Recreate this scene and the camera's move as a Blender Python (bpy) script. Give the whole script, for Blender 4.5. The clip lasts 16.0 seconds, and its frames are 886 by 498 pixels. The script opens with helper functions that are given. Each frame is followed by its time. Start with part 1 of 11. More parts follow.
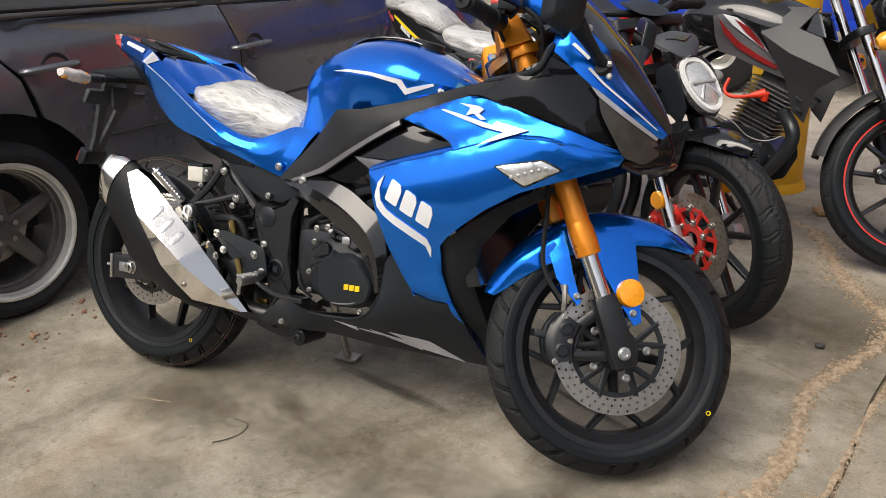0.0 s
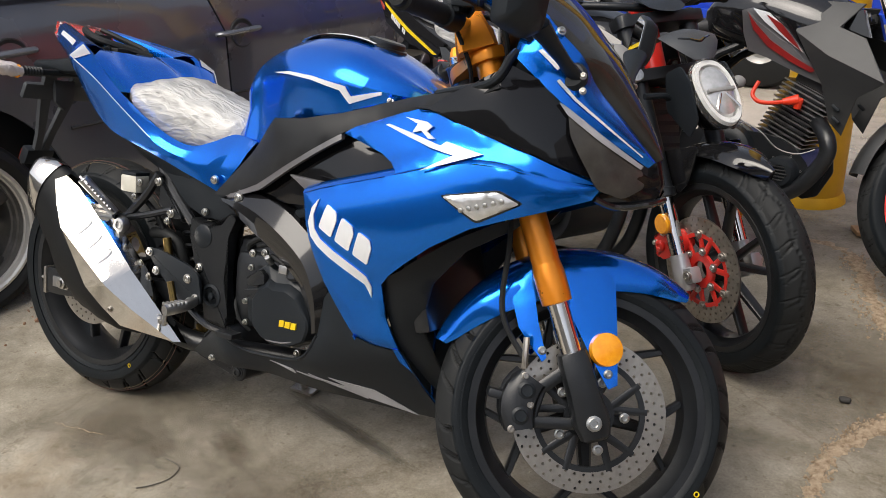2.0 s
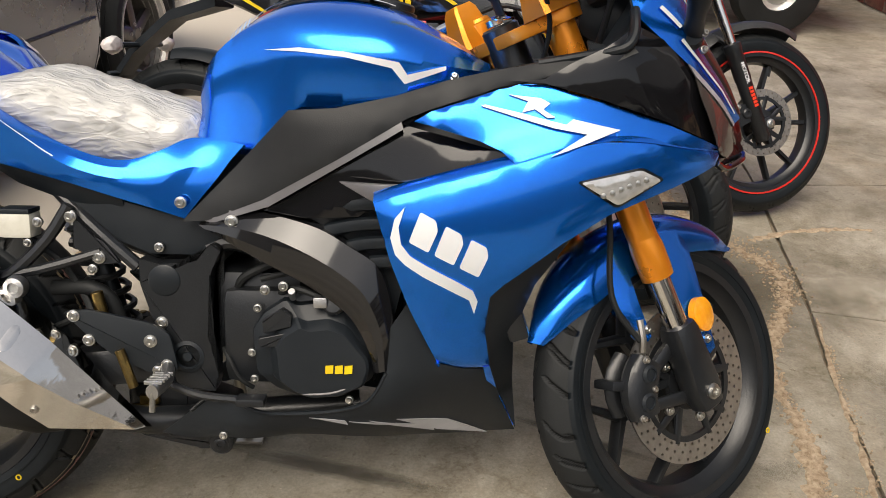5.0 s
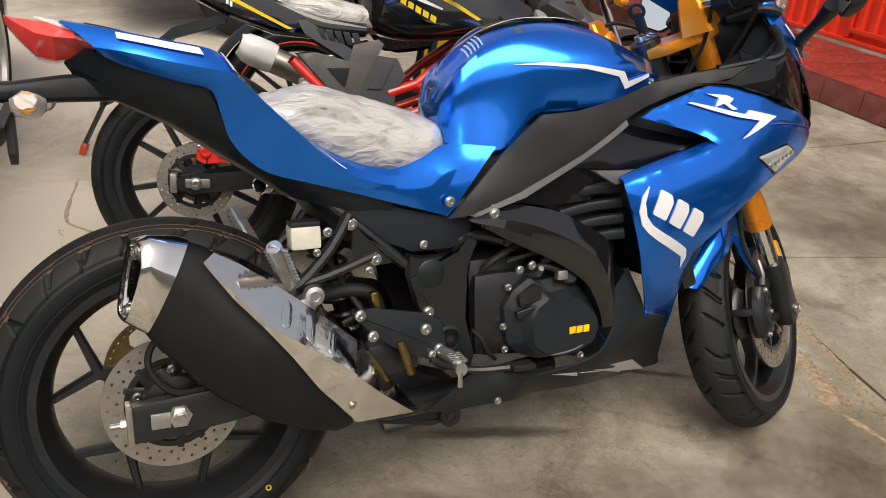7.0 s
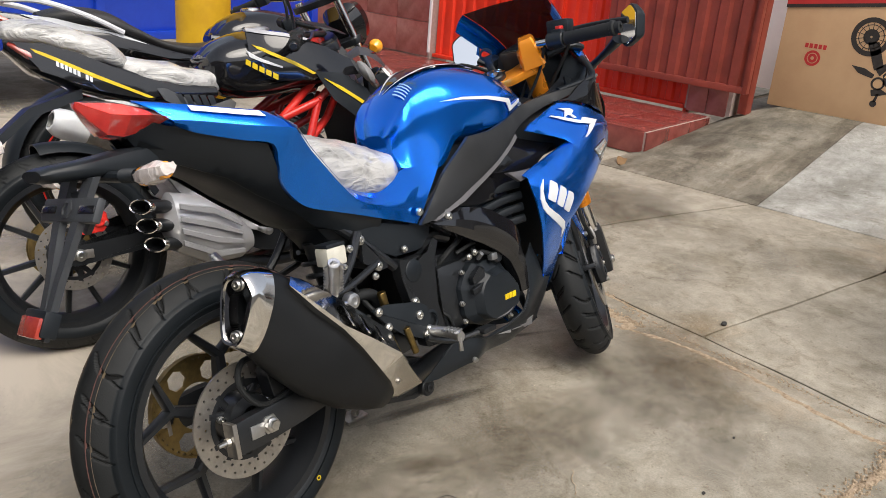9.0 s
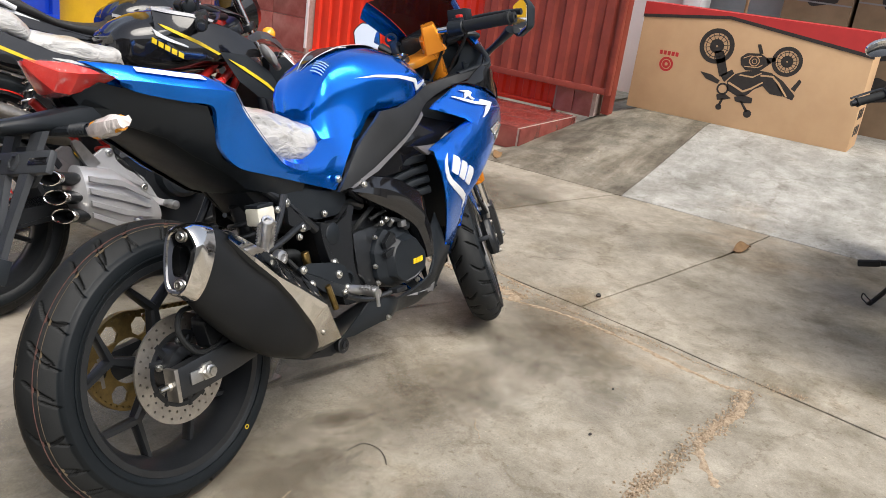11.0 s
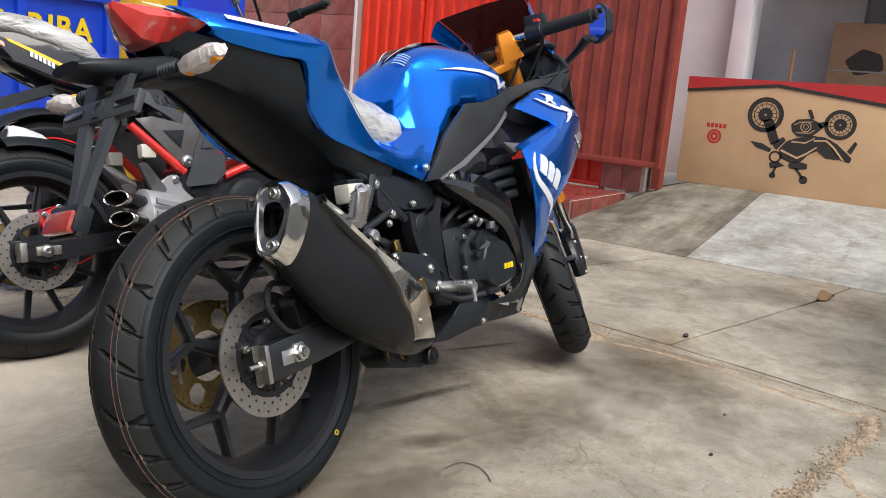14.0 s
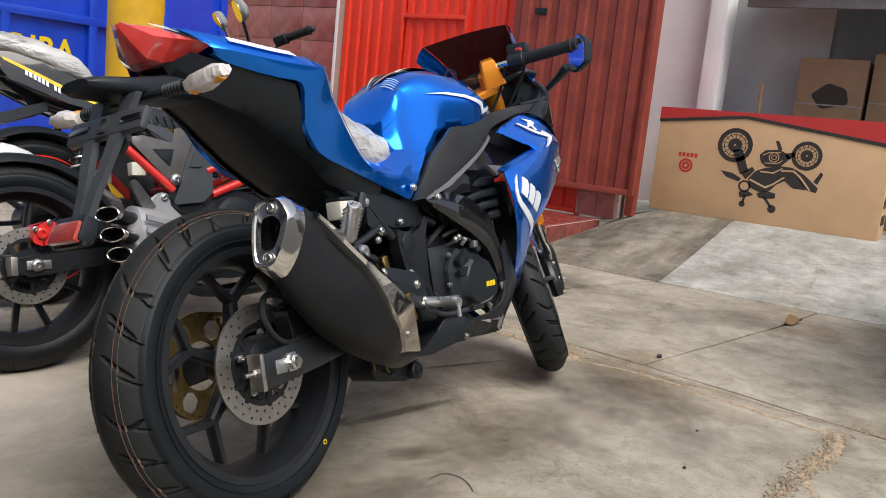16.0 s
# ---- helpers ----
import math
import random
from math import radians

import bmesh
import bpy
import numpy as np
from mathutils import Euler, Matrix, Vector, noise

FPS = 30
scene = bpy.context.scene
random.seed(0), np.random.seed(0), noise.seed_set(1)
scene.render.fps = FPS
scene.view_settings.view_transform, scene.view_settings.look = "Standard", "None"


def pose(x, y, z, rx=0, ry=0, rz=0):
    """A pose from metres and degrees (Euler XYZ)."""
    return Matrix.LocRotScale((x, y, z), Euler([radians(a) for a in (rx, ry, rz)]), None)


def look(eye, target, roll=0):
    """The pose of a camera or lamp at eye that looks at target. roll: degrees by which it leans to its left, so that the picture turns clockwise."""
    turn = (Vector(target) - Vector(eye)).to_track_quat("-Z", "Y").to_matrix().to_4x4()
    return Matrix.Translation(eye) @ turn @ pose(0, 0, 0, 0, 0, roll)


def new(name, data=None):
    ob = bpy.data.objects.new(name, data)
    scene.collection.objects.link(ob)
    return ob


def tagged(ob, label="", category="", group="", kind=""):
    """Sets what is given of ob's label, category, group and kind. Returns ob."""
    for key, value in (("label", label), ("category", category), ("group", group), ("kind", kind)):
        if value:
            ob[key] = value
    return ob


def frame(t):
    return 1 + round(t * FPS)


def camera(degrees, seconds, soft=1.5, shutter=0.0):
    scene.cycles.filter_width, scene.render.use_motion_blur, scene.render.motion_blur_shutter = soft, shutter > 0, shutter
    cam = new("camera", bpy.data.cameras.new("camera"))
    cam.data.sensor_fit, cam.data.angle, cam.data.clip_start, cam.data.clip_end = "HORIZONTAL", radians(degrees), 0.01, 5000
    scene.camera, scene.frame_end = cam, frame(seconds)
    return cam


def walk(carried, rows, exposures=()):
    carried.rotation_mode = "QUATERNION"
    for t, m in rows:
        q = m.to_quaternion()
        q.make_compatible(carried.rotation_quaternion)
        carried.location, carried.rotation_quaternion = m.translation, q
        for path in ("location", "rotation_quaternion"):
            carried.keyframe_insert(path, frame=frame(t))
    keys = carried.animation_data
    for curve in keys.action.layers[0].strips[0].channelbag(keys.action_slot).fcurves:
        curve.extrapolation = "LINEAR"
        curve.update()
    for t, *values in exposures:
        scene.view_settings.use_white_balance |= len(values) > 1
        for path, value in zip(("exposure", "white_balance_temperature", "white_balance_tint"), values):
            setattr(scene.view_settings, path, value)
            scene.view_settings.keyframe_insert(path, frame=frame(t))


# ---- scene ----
cam = camera(55.8, 16.0, soft=0.8)
PATH = [
    (0, (1.757, -1.536, 1.21), (0.882, 0.094, 0.451), -3.1),
    (0.5, (1.743, -1.446, 1.199), (0.939, 0.209, 0.417), -3.0),
    (1, (1.784, -1.283, 1.18), (0.968, 0.322, 0.309), -2.1),
    (1.5, (1.799, -1.194, 1.171), (0.916, 0.364, 0.281), -2.0),
    (2, (1.78, -1.18, 1.195), (0.819, 0.383, 0.399), -2.6),
    (2.5, (1.729, -1.188, 1.21), (0.747, 0.398, 0.488), -2.0),
    (3, (1.548, -1.247, 1.202), (0.706, 0.418, 0.483), -1.5),
    (3.5, (1.383, -1.254, 1.201), (0.752, 0.491, 0.454), -1.2),
    (4, (1.207, -1.165, 1.174), (0.73, 0.598, 0.359), -0.6),
    (4.2, (1.146, -1.154, 1.179), (0.767, 0.617, 0.33), -0.2),
    (6.3, (0.263, -1.22, 1.22), (0.923, 0.409, 0.266), 5.1),
    (6.5, (0.135, -1.222, 1.234), (0.879, 0.387, 0.307), 5.7),
    (7, (-0.09, -1.226, 1.215), (0.653, 0.41, 0.338), 5.6),
    (7.5, (-0.358, -1.218, 1.219), (0.469, 0.386, 0.357), 4.6),
    (8, (-0.627, -1.269, 1.209), (0.488, 0.148, 0.343), 6.4),
    (8.5, (-0.767, -1.221, 1.213), (0.523, 0.084, 0.416), 5.3),
    (9, (-0.865, -1.168, 1.236), (0.577, 0.022, 0.527), 4.8),
    (9.5, (-0.946, -1.179, 1.243), (0.645, -0.158, 0.59), 6.5),
    (9.7, (-0.973, -1.187, 1.237), (0.65, -0.205, 0.604), 7.1),
    (11.8, (-1.108, -1.194, 1.173), (0.524, -0.275, 0.474), 8.6),
    (12, (-1.07, -1.161, 1.168), (0.554, -0.236, 0.455), 8.5),
    (12.5, (-0.946, -1.009, 1.097), (0.682, -0.042, 0.453), 7.5),
    (13, (-0.936, -0.971, 0.907), (0.692, 0.093, 0.439), 4.7),
    (13.5, (-1.028, -1.031, 0.858), (0.589, 0.087, 0.49), 3.3),
    (14, (-1.086, -1.056, 0.831), (0.563, 0.009, 0.444), 5.0),
    (14.5, (-1.101, -1.046, 0.78), (0.567, -0.028, 0.353), 6.7),
    (15, (-1.1, -1.032, 0.771), (0.569, -0.022, 0.332), 6.9),
    (15.5, (-1.125, -1.058, 0.797), (0.556, -0.037, 0.433), 5.9),
    (16, (-1.162, -1.072, 0.819), (0.528, -0.05, 0.501), 5.9),
]
walk(cam, [(t, look(eye, target, roll)) for t, eye, target, roll in PATH], [(0, 0.28, 6750, 10), (2, 0.22, 6650, 10), (3.5, 0.47, 7000, 10), (4.2, 0.36, 7050, 10), (6.5, 0.22, 7050, 10), (7, 0.2, 7150, 10), (8, 0.3, 6850, 10), (8.5, 0.28, 6500, 10), (9, 0.38, 6600, 10), (9.5, 0.58, 6650, 10), (12, 0.58, 6350, 10), (12.5, 0.52, 6300, 10), (13.5, 0.5, 6350, 10), (15.5, 0.38, 6300, 10), (16, 0.36, 6400, 10)])

# ---- world and light ----
world = bpy.data.worlds.new("sky")
scene.world = world
world.use_nodes = True
SUN_EL, SUN_AZ = radians(58), radians(200)
wn = world.node_tree.nodes
sky = wn.new("ShaderNodeTexSky")
sky.sky_type, sky.sun_disc, sky.sun_elevation, sky.sun_rotation = "NISHITA", False, SUN_EL, SUN_AZ
sky.dust_density, sky.air_density, sky.ozone_density = 3.0, 1.0, 1.0
haze = wn.new("ShaderNodeHueSaturation")
haze.inputs["Saturation"].default_value = 0.5
world.node_tree.links.new(sky.outputs[0], haze.inputs["Color"])
world.node_tree.links.new(haze.outputs[0], wn["Background"].inputs[0])
wn["Background"].inputs[1].default_value = 0.15
sun = new("sun", bpy.data.lights.new("sun", "SUN"))
sun.data.energy, sun.data.angle, sun.data.color = 2.3, radians(46), (1.0, 0.945, 0.86)
sun_dir = Vector((math.sin(SUN_AZ) * math.cos(SUN_EL), math.cos(SUN_AZ) * math.cos(SUN_EL), math.sin(SUN_EL)))
sun.matrix_world = look(sun_dir * 30, (0, 0, 0))
scene.view_settings.exposure = 0.3


# ---- materials ----
def material(name, base, rough=0.5, metal=0.0, base2=None, scale=6.0, detail=6.0, lo=0.35, hi=0.65, bump=0.0, bump_scale=60.0,
             rough2=None, coat=0.0, trans=0.0, alpha=1.0, emit=0.0, random=0.0, sheen=0.0, ior=1.5, flake=0.0, speck=0.0, spec=0.5):
    """A node material: two colours mixed by noise at one scale, fine grain in bump and roughness at another."""
    m = bpy.data.materials.new(name)
    m.use_nodes = True
    nt = m.node_tree
    n, l = nt.nodes, nt.links
    b = n["Principled BSDF"]
    b.inputs["Base Color"].default_value = (*base, 1)
    b.inputs["Roughness"].default_value, b.inputs["Metallic"].default_value = rough, metal
    b.inputs["Coat Weight"].default_value, b.inputs["Coat Roughness"].default_value = coat, 0.03
    b.inputs["Transmission Weight"].default_value, b.inputs["Alpha"].default_value = trans, alpha
    b.inputs["IOR"].default_value, b.inputs["Specular IOR Level"].default_value = ior, spec
    tc = n.new("ShaderNodeTexCoord")
    colour = None
    if base2 or speck:
        t = n.new("ShaderNodeTexNoise")
        t.inputs["Scale"].default_value, t.inputs["Detail"].default_value, t.inputs["Roughness"].default_value = scale, detail, 0.62
        l.new(tc.outputs["Object"], t.inputs["Vector"])
        r = n.new("ShaderNodeValToRGB")
        r.color_ramp.elements[0].position, r.color_ramp.elements[1].position = lo, hi
        r.color_ramp.elements[0].color, r.color_ramp.elements[1].color = (*base, 1), (*(base2 or base), 1)
        l.new(t.outputs["Fac"], r.inputs[0])
        colour = r.outputs[0]
        if rough2 is not None:
            mr = n.new("ShaderNodeMapRange")
            mr.inputs["From Min"].default_value, mr.inputs["From Max"].default_value = lo, hi
            mr.inputs["To Min"].default_value, mr.inputs["To Max"].default_value = rough, rough2
            l.new(t.outputs["Fac"], mr.inputs["Value"])
            l.new(mr.outputs[0], b.inputs["Roughness"])
    if random:
        oi = n.new("ShaderNodeObjectInfo")
        mr = n.new("ShaderNodeMapRange")
        mr.inputs["To Min"].default_value, mr.inputs["To Max"].default_value = 1 - random, 1 + random
        l.new(oi.outputs["Random"], mr.inputs["Value"])
        mx = n.new("ShaderNodeMix")
        mx.data_type, mx.blend_type = "RGBA", "MULTIPLY"
        mx.inputs["Factor"].default_value = 1
        if colour:
            l.new(colour, mx.inputs["A"])
        else:
            mx.inputs["A"].default_value = (*base, 1)
        cc = n.new("ShaderNodeCombineColor")
        for k in range(3):
            l.new(mr.outputs[0], cc.inputs[k])
        l.new(cc.outputs[0], mx.inputs["B"])
        colour = mx.outputs["Result"]
    if colour:
        l.new(colour, b.inputs["Base Color"])
    if bump:
        t2 = n.new("ShaderNodeTexNoise")
        t2.inputs["Scale"].default_value, t2.inputs["Detail"].default_value = bump_scale, 5
        l.new(tc.outputs["Object"], t2.inputs["Vector"])
        bp = n.new("ShaderNodeBump")
        bp.inputs["Strength"].default_value, bp.inputs["Distance"].default_value = 1.0, bump
        l.new(t2.outputs["Fac"], bp.inputs["Height"])
        l.new(bp.outputs[0], b.inputs["Normal"])
    if flake:
        v = n.new("ShaderNodeTexVoronoi")
        v.inputs["Scale"].default_value = 900
        l.new(tc.outputs["Object"], v.inputs["Vector"])
        bp = n.new("ShaderNodeBump")
        bp.inputs["Strength"].default_value, bp.inputs["Distance"].default_value = flake, 0.001
        l.new(v.outputs["Distance"], bp.inputs["Height"])
        l.new(bp.outputs[0], b.inputs["Normal"])
    if emit:
        b.inputs["Emission Color"].default_value, b.inputs["Emission Strength"].default_value = (*base, 1), emit
    return m


def concrete(name, a, b_, dark, wet=0.0, relief=0.003, streak=0.0):
    """Poured concrete: cloudy tone, dark stains, fine aggregate, hairline cracks."""
    m = bpy.data.materials.new(name)
    m.use_nodes = True
    nt = m.node_tree
    n, l = nt.nodes, nt.links
    p = n["Principled BSDF"]
    tc = n.new("ShaderNodeTexCoord")

    def tex(scale, detail, rough=0.6, kind="ShaderNodeTexNoise", warp=0.0):
        t = n.new(kind)
        t.inputs["Scale"].default_value = scale
        if kind == "ShaderNodeTexNoise":
            t.inputs["Detail"].default_value, t.inputs["Roughness"].default_value, t.inputs["Distortion"].default_value = detail, rough, warp
        l.new(tc.outputs["Object"], t.inputs["Vector"])
        return t

    def ramp(src, p0, p1, c0, c1):
        r = n.new("ShaderNodeValToRGB")
        r.color_ramp.elements[0].position, r.color_ramp.elements[1].position = p0, p1
        r.color_ramp.elements[0].color, r.color_ramp.elements[1].color = (*c0, 1), (*c1, 1)
        l.new(src, r.inputs[0])
        return r

    def mul(x, y, f=1.0):
        mx = n.new("ShaderNodeMix")
        mx.data_type, mx.blend_type = "RGBA", "MULTIPLY"
        mx.inputs["Factor"].default_value = f
        l.new(x, mx.inputs["A"])
        l.new(y, mx.inputs["B"])
        return mx.outputs["Result"]

    cloud = ramp(tex(1.6, 9, 0.68, warp=0.15).outputs["Fac"], 0.36, 0.66, a, b_)
    stain = ramp(tex(2.6, 10, 0.72, warp=0.2).outputs["Fac"], 0.36, 0.52, dark, (1, 1, 1))
    rust = ramp(tex(0.9, 8, 0.7, warp=0.2).outputs["Fac"], 0.56, 0.74, (1, 1, 1), (0.98, 0.84, 0.70))
    grain = ramp(tex(160, 4).outputs["Fac"], 0.3, 0.7, (0.84, 0.84, 0.83), (1.12, 1.12, 1.12))
    mottle = ramp(tex(7.5, 10, 0.76, warp=0.5).outputs["Fac"], 0.37, 0.62, (0.77, 0.765, 0.735), (1.14, 1.14, 1.15))
    chips = ramp(tex(52, 3, 0.55).outputs["Fac"], 0.70, 0.74, (1, 1, 1), (1.55, 1.52, 1.45))
    spots = ramp(tex(38, 4, 0.6).outputs["Fac"], 0.33, 0.39, (0.74, 0.72, 0.67), (1, 1, 1))
    vor = n.new("ShaderNodeTexVoronoi")
    vor.feature = "DISTANCE_TO_EDGE"
    vor.inputs["Scale"].default_value = 0.75
    wob = tex(2.4, 6, 0.7)
    va = n.new("ShaderNodeVectorMath")
    va.operation = "MULTIPLY_ADD"
    va.inputs[1].default_value = (0.55, 0.55, 0.0)
    l.new(wob.outputs["Color"], va.inputs[0])
    l.new(tc.outputs["Object"], va.inputs[2])
    l.new(va.outputs[0], vor.inputs["Vector"])
    crack = ramp(vor.outputs["Distance"], 0.0015, 0.006, (0.62, 0.58, 0.52), (1, 1, 1))
    c = mul(mul(mul(mul(mul(mul(mul(cloud.outputs[0], stain.outputs[0]), rust.outputs[0]), grain.outputs[0]), mottle.outputs[0]), chips.outputs[0]), spots.outputs[0]), crack.outputs[0], 0.6)
    if streak:
        # run-off streaks down the slope
        mp = n.new("ShaderNodeMapping")
        mp.inputs["Scale"].default_value, mp.inputs["Rotation"].default_value = (0.9, 4.0, 1.0), (0, 0, 0.25)
        l.new(tc.outputs["Object"], mp.inputs["Vector"])
        st = n.new("ShaderNodeTexNoise")
        st.inputs["Scale"].default_value, st.inputs["Detail"].default_value, st.inputs["Roughness"].default_value = 1.6, 8, 0.65
        l.new(mp.outputs[0], st.inputs["Vector"])
        c = mul(c, ramp(st.outputs["Fac"], 0.38, 0.60, (0.34, 0.30, 0.25), (1, 1, 1)).outputs[0], streak)
    l.new(c, p.inputs["Base Color"])
    rr = n.new("ShaderNodeMapRange")
    rr.inputs["To Min"].default_value, rr.inputs["To Max"].default_value = 0.62 - wet, 0.92
    l.new(tex(2.2, 6).outputs["Fac"], rr.inputs["Value"])
    l.new(rr.outputs[0], p.inputs["Roughness"])
    bp = n.new("ShaderNodeBump")
    bp.inputs["Strength"].default_value, bp.inputs["Distance"].default_value = 0.7, relief
    hm = n.new("ShaderNodeMath")
    hm.operation = "MULTIPLY_ADD"
    l.new(tex(70, 8, 0.7).outputs["Fac"], hm.inputs[0])
    hm.inputs[1].default_value = 0.8
    l.new(tex(9, 5).outputs["Fac"], hm.inputs[2])
    l.new(hm.outputs[0], bp.inputs["Height"])
    l.new(bp.outputs[0], p.inputs["Normal"])
    return m


def film_material(name, tint, rough=0.22, opacity=0.55, low=0.35):
    """Crinkled clear wrapping film: mostly see-through, milky in the folds, sharp glints."""
    m = bpy.data.materials.new(name)
    m.use_nodes = True
    nt = m.node_tree
    n, l = nt.nodes, nt.links
    p = n["Principled BSDF"]
    p.inputs["Base Color"].default_value, p.inputs["Roughness"].default_value = (*tint, 1), rough
    p.inputs["Coat Weight"].default_value = 0.6
    tc = n.new("ShaderNodeTexCoord")
    t = n.new("ShaderNodeTexNoise")
    t.inputs["Scale"].default_value, t.inputs["Detail"].default_value, t.inputs["Distortion"].default_value = 28, 6, 1.6
    l.new(tc.outputs["Object"], t.inputs["Vector"])
    mr = n.new("ShaderNodeMapRange")
    mr.inputs["From Min"].default_value, mr.inputs["From Max"].default_value = low, low + 0.33
    mr.inputs["To Min"].default_value, mr.inputs["To Max"].default_value = max(0.05, opacity - 0.35), min(1.0, opacity + 0.35)
    l.new(t.outputs["Fac"], mr.inputs["Value"])
    l.new(mr.outputs[0], p.inputs["Alpha"])
    bp = n.new("ShaderNodeBump")
    bp.inputs["Strength"].default_value, bp.inputs["Distance"].default_value = 1.0, 0.006
    l.new(t.outputs["Fac"], bp.inputs["Height"])
    l.new(bp.outputs[0], p.inputs["Normal"])
    return m


def stain_material(name, colour, cover=0.20, edge=(0.78, 1.35)):
    """A stain that fades out: its cover follows noise and falls off from the middle."""
    m = bpy.data.materials.new(name)
    m.use_nodes = True
    n, l = m.node_tree.nodes, m.node_tree.links
    p = n["Principled BSDF"]
    p.inputs["Base Color"].default_value, p.inputs["Roughness"].default_value = (*colour, 1), 0.6
    tc, g, t, oi = n.new("ShaderNodeTexCoord"), n.new("ShaderNodeTexGradient"), n.new("ShaderNodeTexNoise"), n.new("ShaderNodeObjectInfo")
    g.gradient_type = "SPHERICAL"
    l.new(tc.outputs["Object"], g.inputs[0])
    t.noise_dimensions = "4D"
    t.inputs["Scale"].default_value, t.inputs["Detail"].default_value, t.inputs["Roughness"].default_value, t.inputs["Distortion"].default_value = 2.6, 8, 0.7, 0.8
    w = n.new("ShaderNodeMath")
    w.operation = "MULTIPLY"
    w.inputs[1].default_value = 50
    l.new(oi.outputs["Random"], w.inputs[0])
    l.new(w.outputs[0], t.inputs["W"])
    l.new(tc.outputs["Object"], t.inputs["Vector"])
    a, b = n.new("ShaderNodeMath"), n.new("ShaderNodeMapRange")
    a.operation = "ADD"
    l.new(g.outputs[1], a.inputs[0])
    l.new(t.outputs["Fac"], a.inputs[1])
    b.inputs["From Min"].default_value, b.inputs["From Max"].default_value, b.inputs["To Max"].default_value = *edge, cover
    l.new(a.outputs[0], b.inputs["Value"])
    l.new(b.outputs[0], p.inputs["Alpha"])
    return m


def wrap_material(name, dark, light, mid):
    """Loose clear film over dark vinyl: long pulled folds, highlights painted pale along their crests, dark where it
    clings.
    """
    m = bpy.data.materials.new(name)
    m.use_nodes = True
    n, l = m.node_tree.nodes, m.node_tree.links
    p = n["Principled BSDF"]
    tc, mp = n.new("ShaderNodeTexCoord"), n.new("ShaderNodeMapping")
    mp.inputs["Rotation"].default_value, mp.inputs["Scale"].default_value = (0.0, 0.5, 0.9), (7.0, 42.0, 24.0)
    l.new(tc.outputs["Object"], mp.inputs["Vector"])

    def folds(scale, detail, warp):
        """Sharp crests where the noise passes its middle value."""
        t = n.new("ShaderNodeTexNoise")
        t.inputs["Scale"].default_value, t.inputs["Detail"].default_value, t.inputs["Distortion"].default_value = scale, detail, warp
        l.new(mp.outputs[0], t.inputs["Vector"])
        out = t.outputs["Fac"]
        for op, v in (("SUBTRACT", 0.5), ("ABSOLUTE", 0.0), ("MULTIPLY", 5.0)):
            k = n.new("ShaderNodeMath")
            k.operation = op
            k.inputs[1].default_value = v
            l.new(out, k.inputs[0])
            out = k.outputs[0]
        k = n.new("ShaderNodeMath")
        k.operation, k.use_clamp = "SUBTRACT", True
        k.inputs[0].default_value = 1.0
        l.new(out, k.inputs[1])
        return k.outputs[0]
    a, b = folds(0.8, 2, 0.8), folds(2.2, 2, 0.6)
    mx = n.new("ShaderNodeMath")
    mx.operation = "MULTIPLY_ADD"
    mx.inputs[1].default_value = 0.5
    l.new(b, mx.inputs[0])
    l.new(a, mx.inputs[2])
    # the ramp puts the film's highlights into the base colour
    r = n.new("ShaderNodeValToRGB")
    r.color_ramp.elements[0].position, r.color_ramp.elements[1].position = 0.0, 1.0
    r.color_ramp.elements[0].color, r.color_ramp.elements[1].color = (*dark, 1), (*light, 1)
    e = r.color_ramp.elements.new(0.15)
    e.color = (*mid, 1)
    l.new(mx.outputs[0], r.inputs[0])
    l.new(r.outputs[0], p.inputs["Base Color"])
    p.inputs["Roughness"].default_value, p.inputs["Coat Weight"].default_value = 0.28, 0.5
    bp = n.new("ShaderNodeBump")
    bp.inputs["Strength"].default_value, bp.inputs["Distance"].default_value = 1.0, 0.0028
    l.new(mx.outputs[0], bp.inputs["Height"])
    l.new(bp.outputs[0], p.inputs["Normal"])
    return m


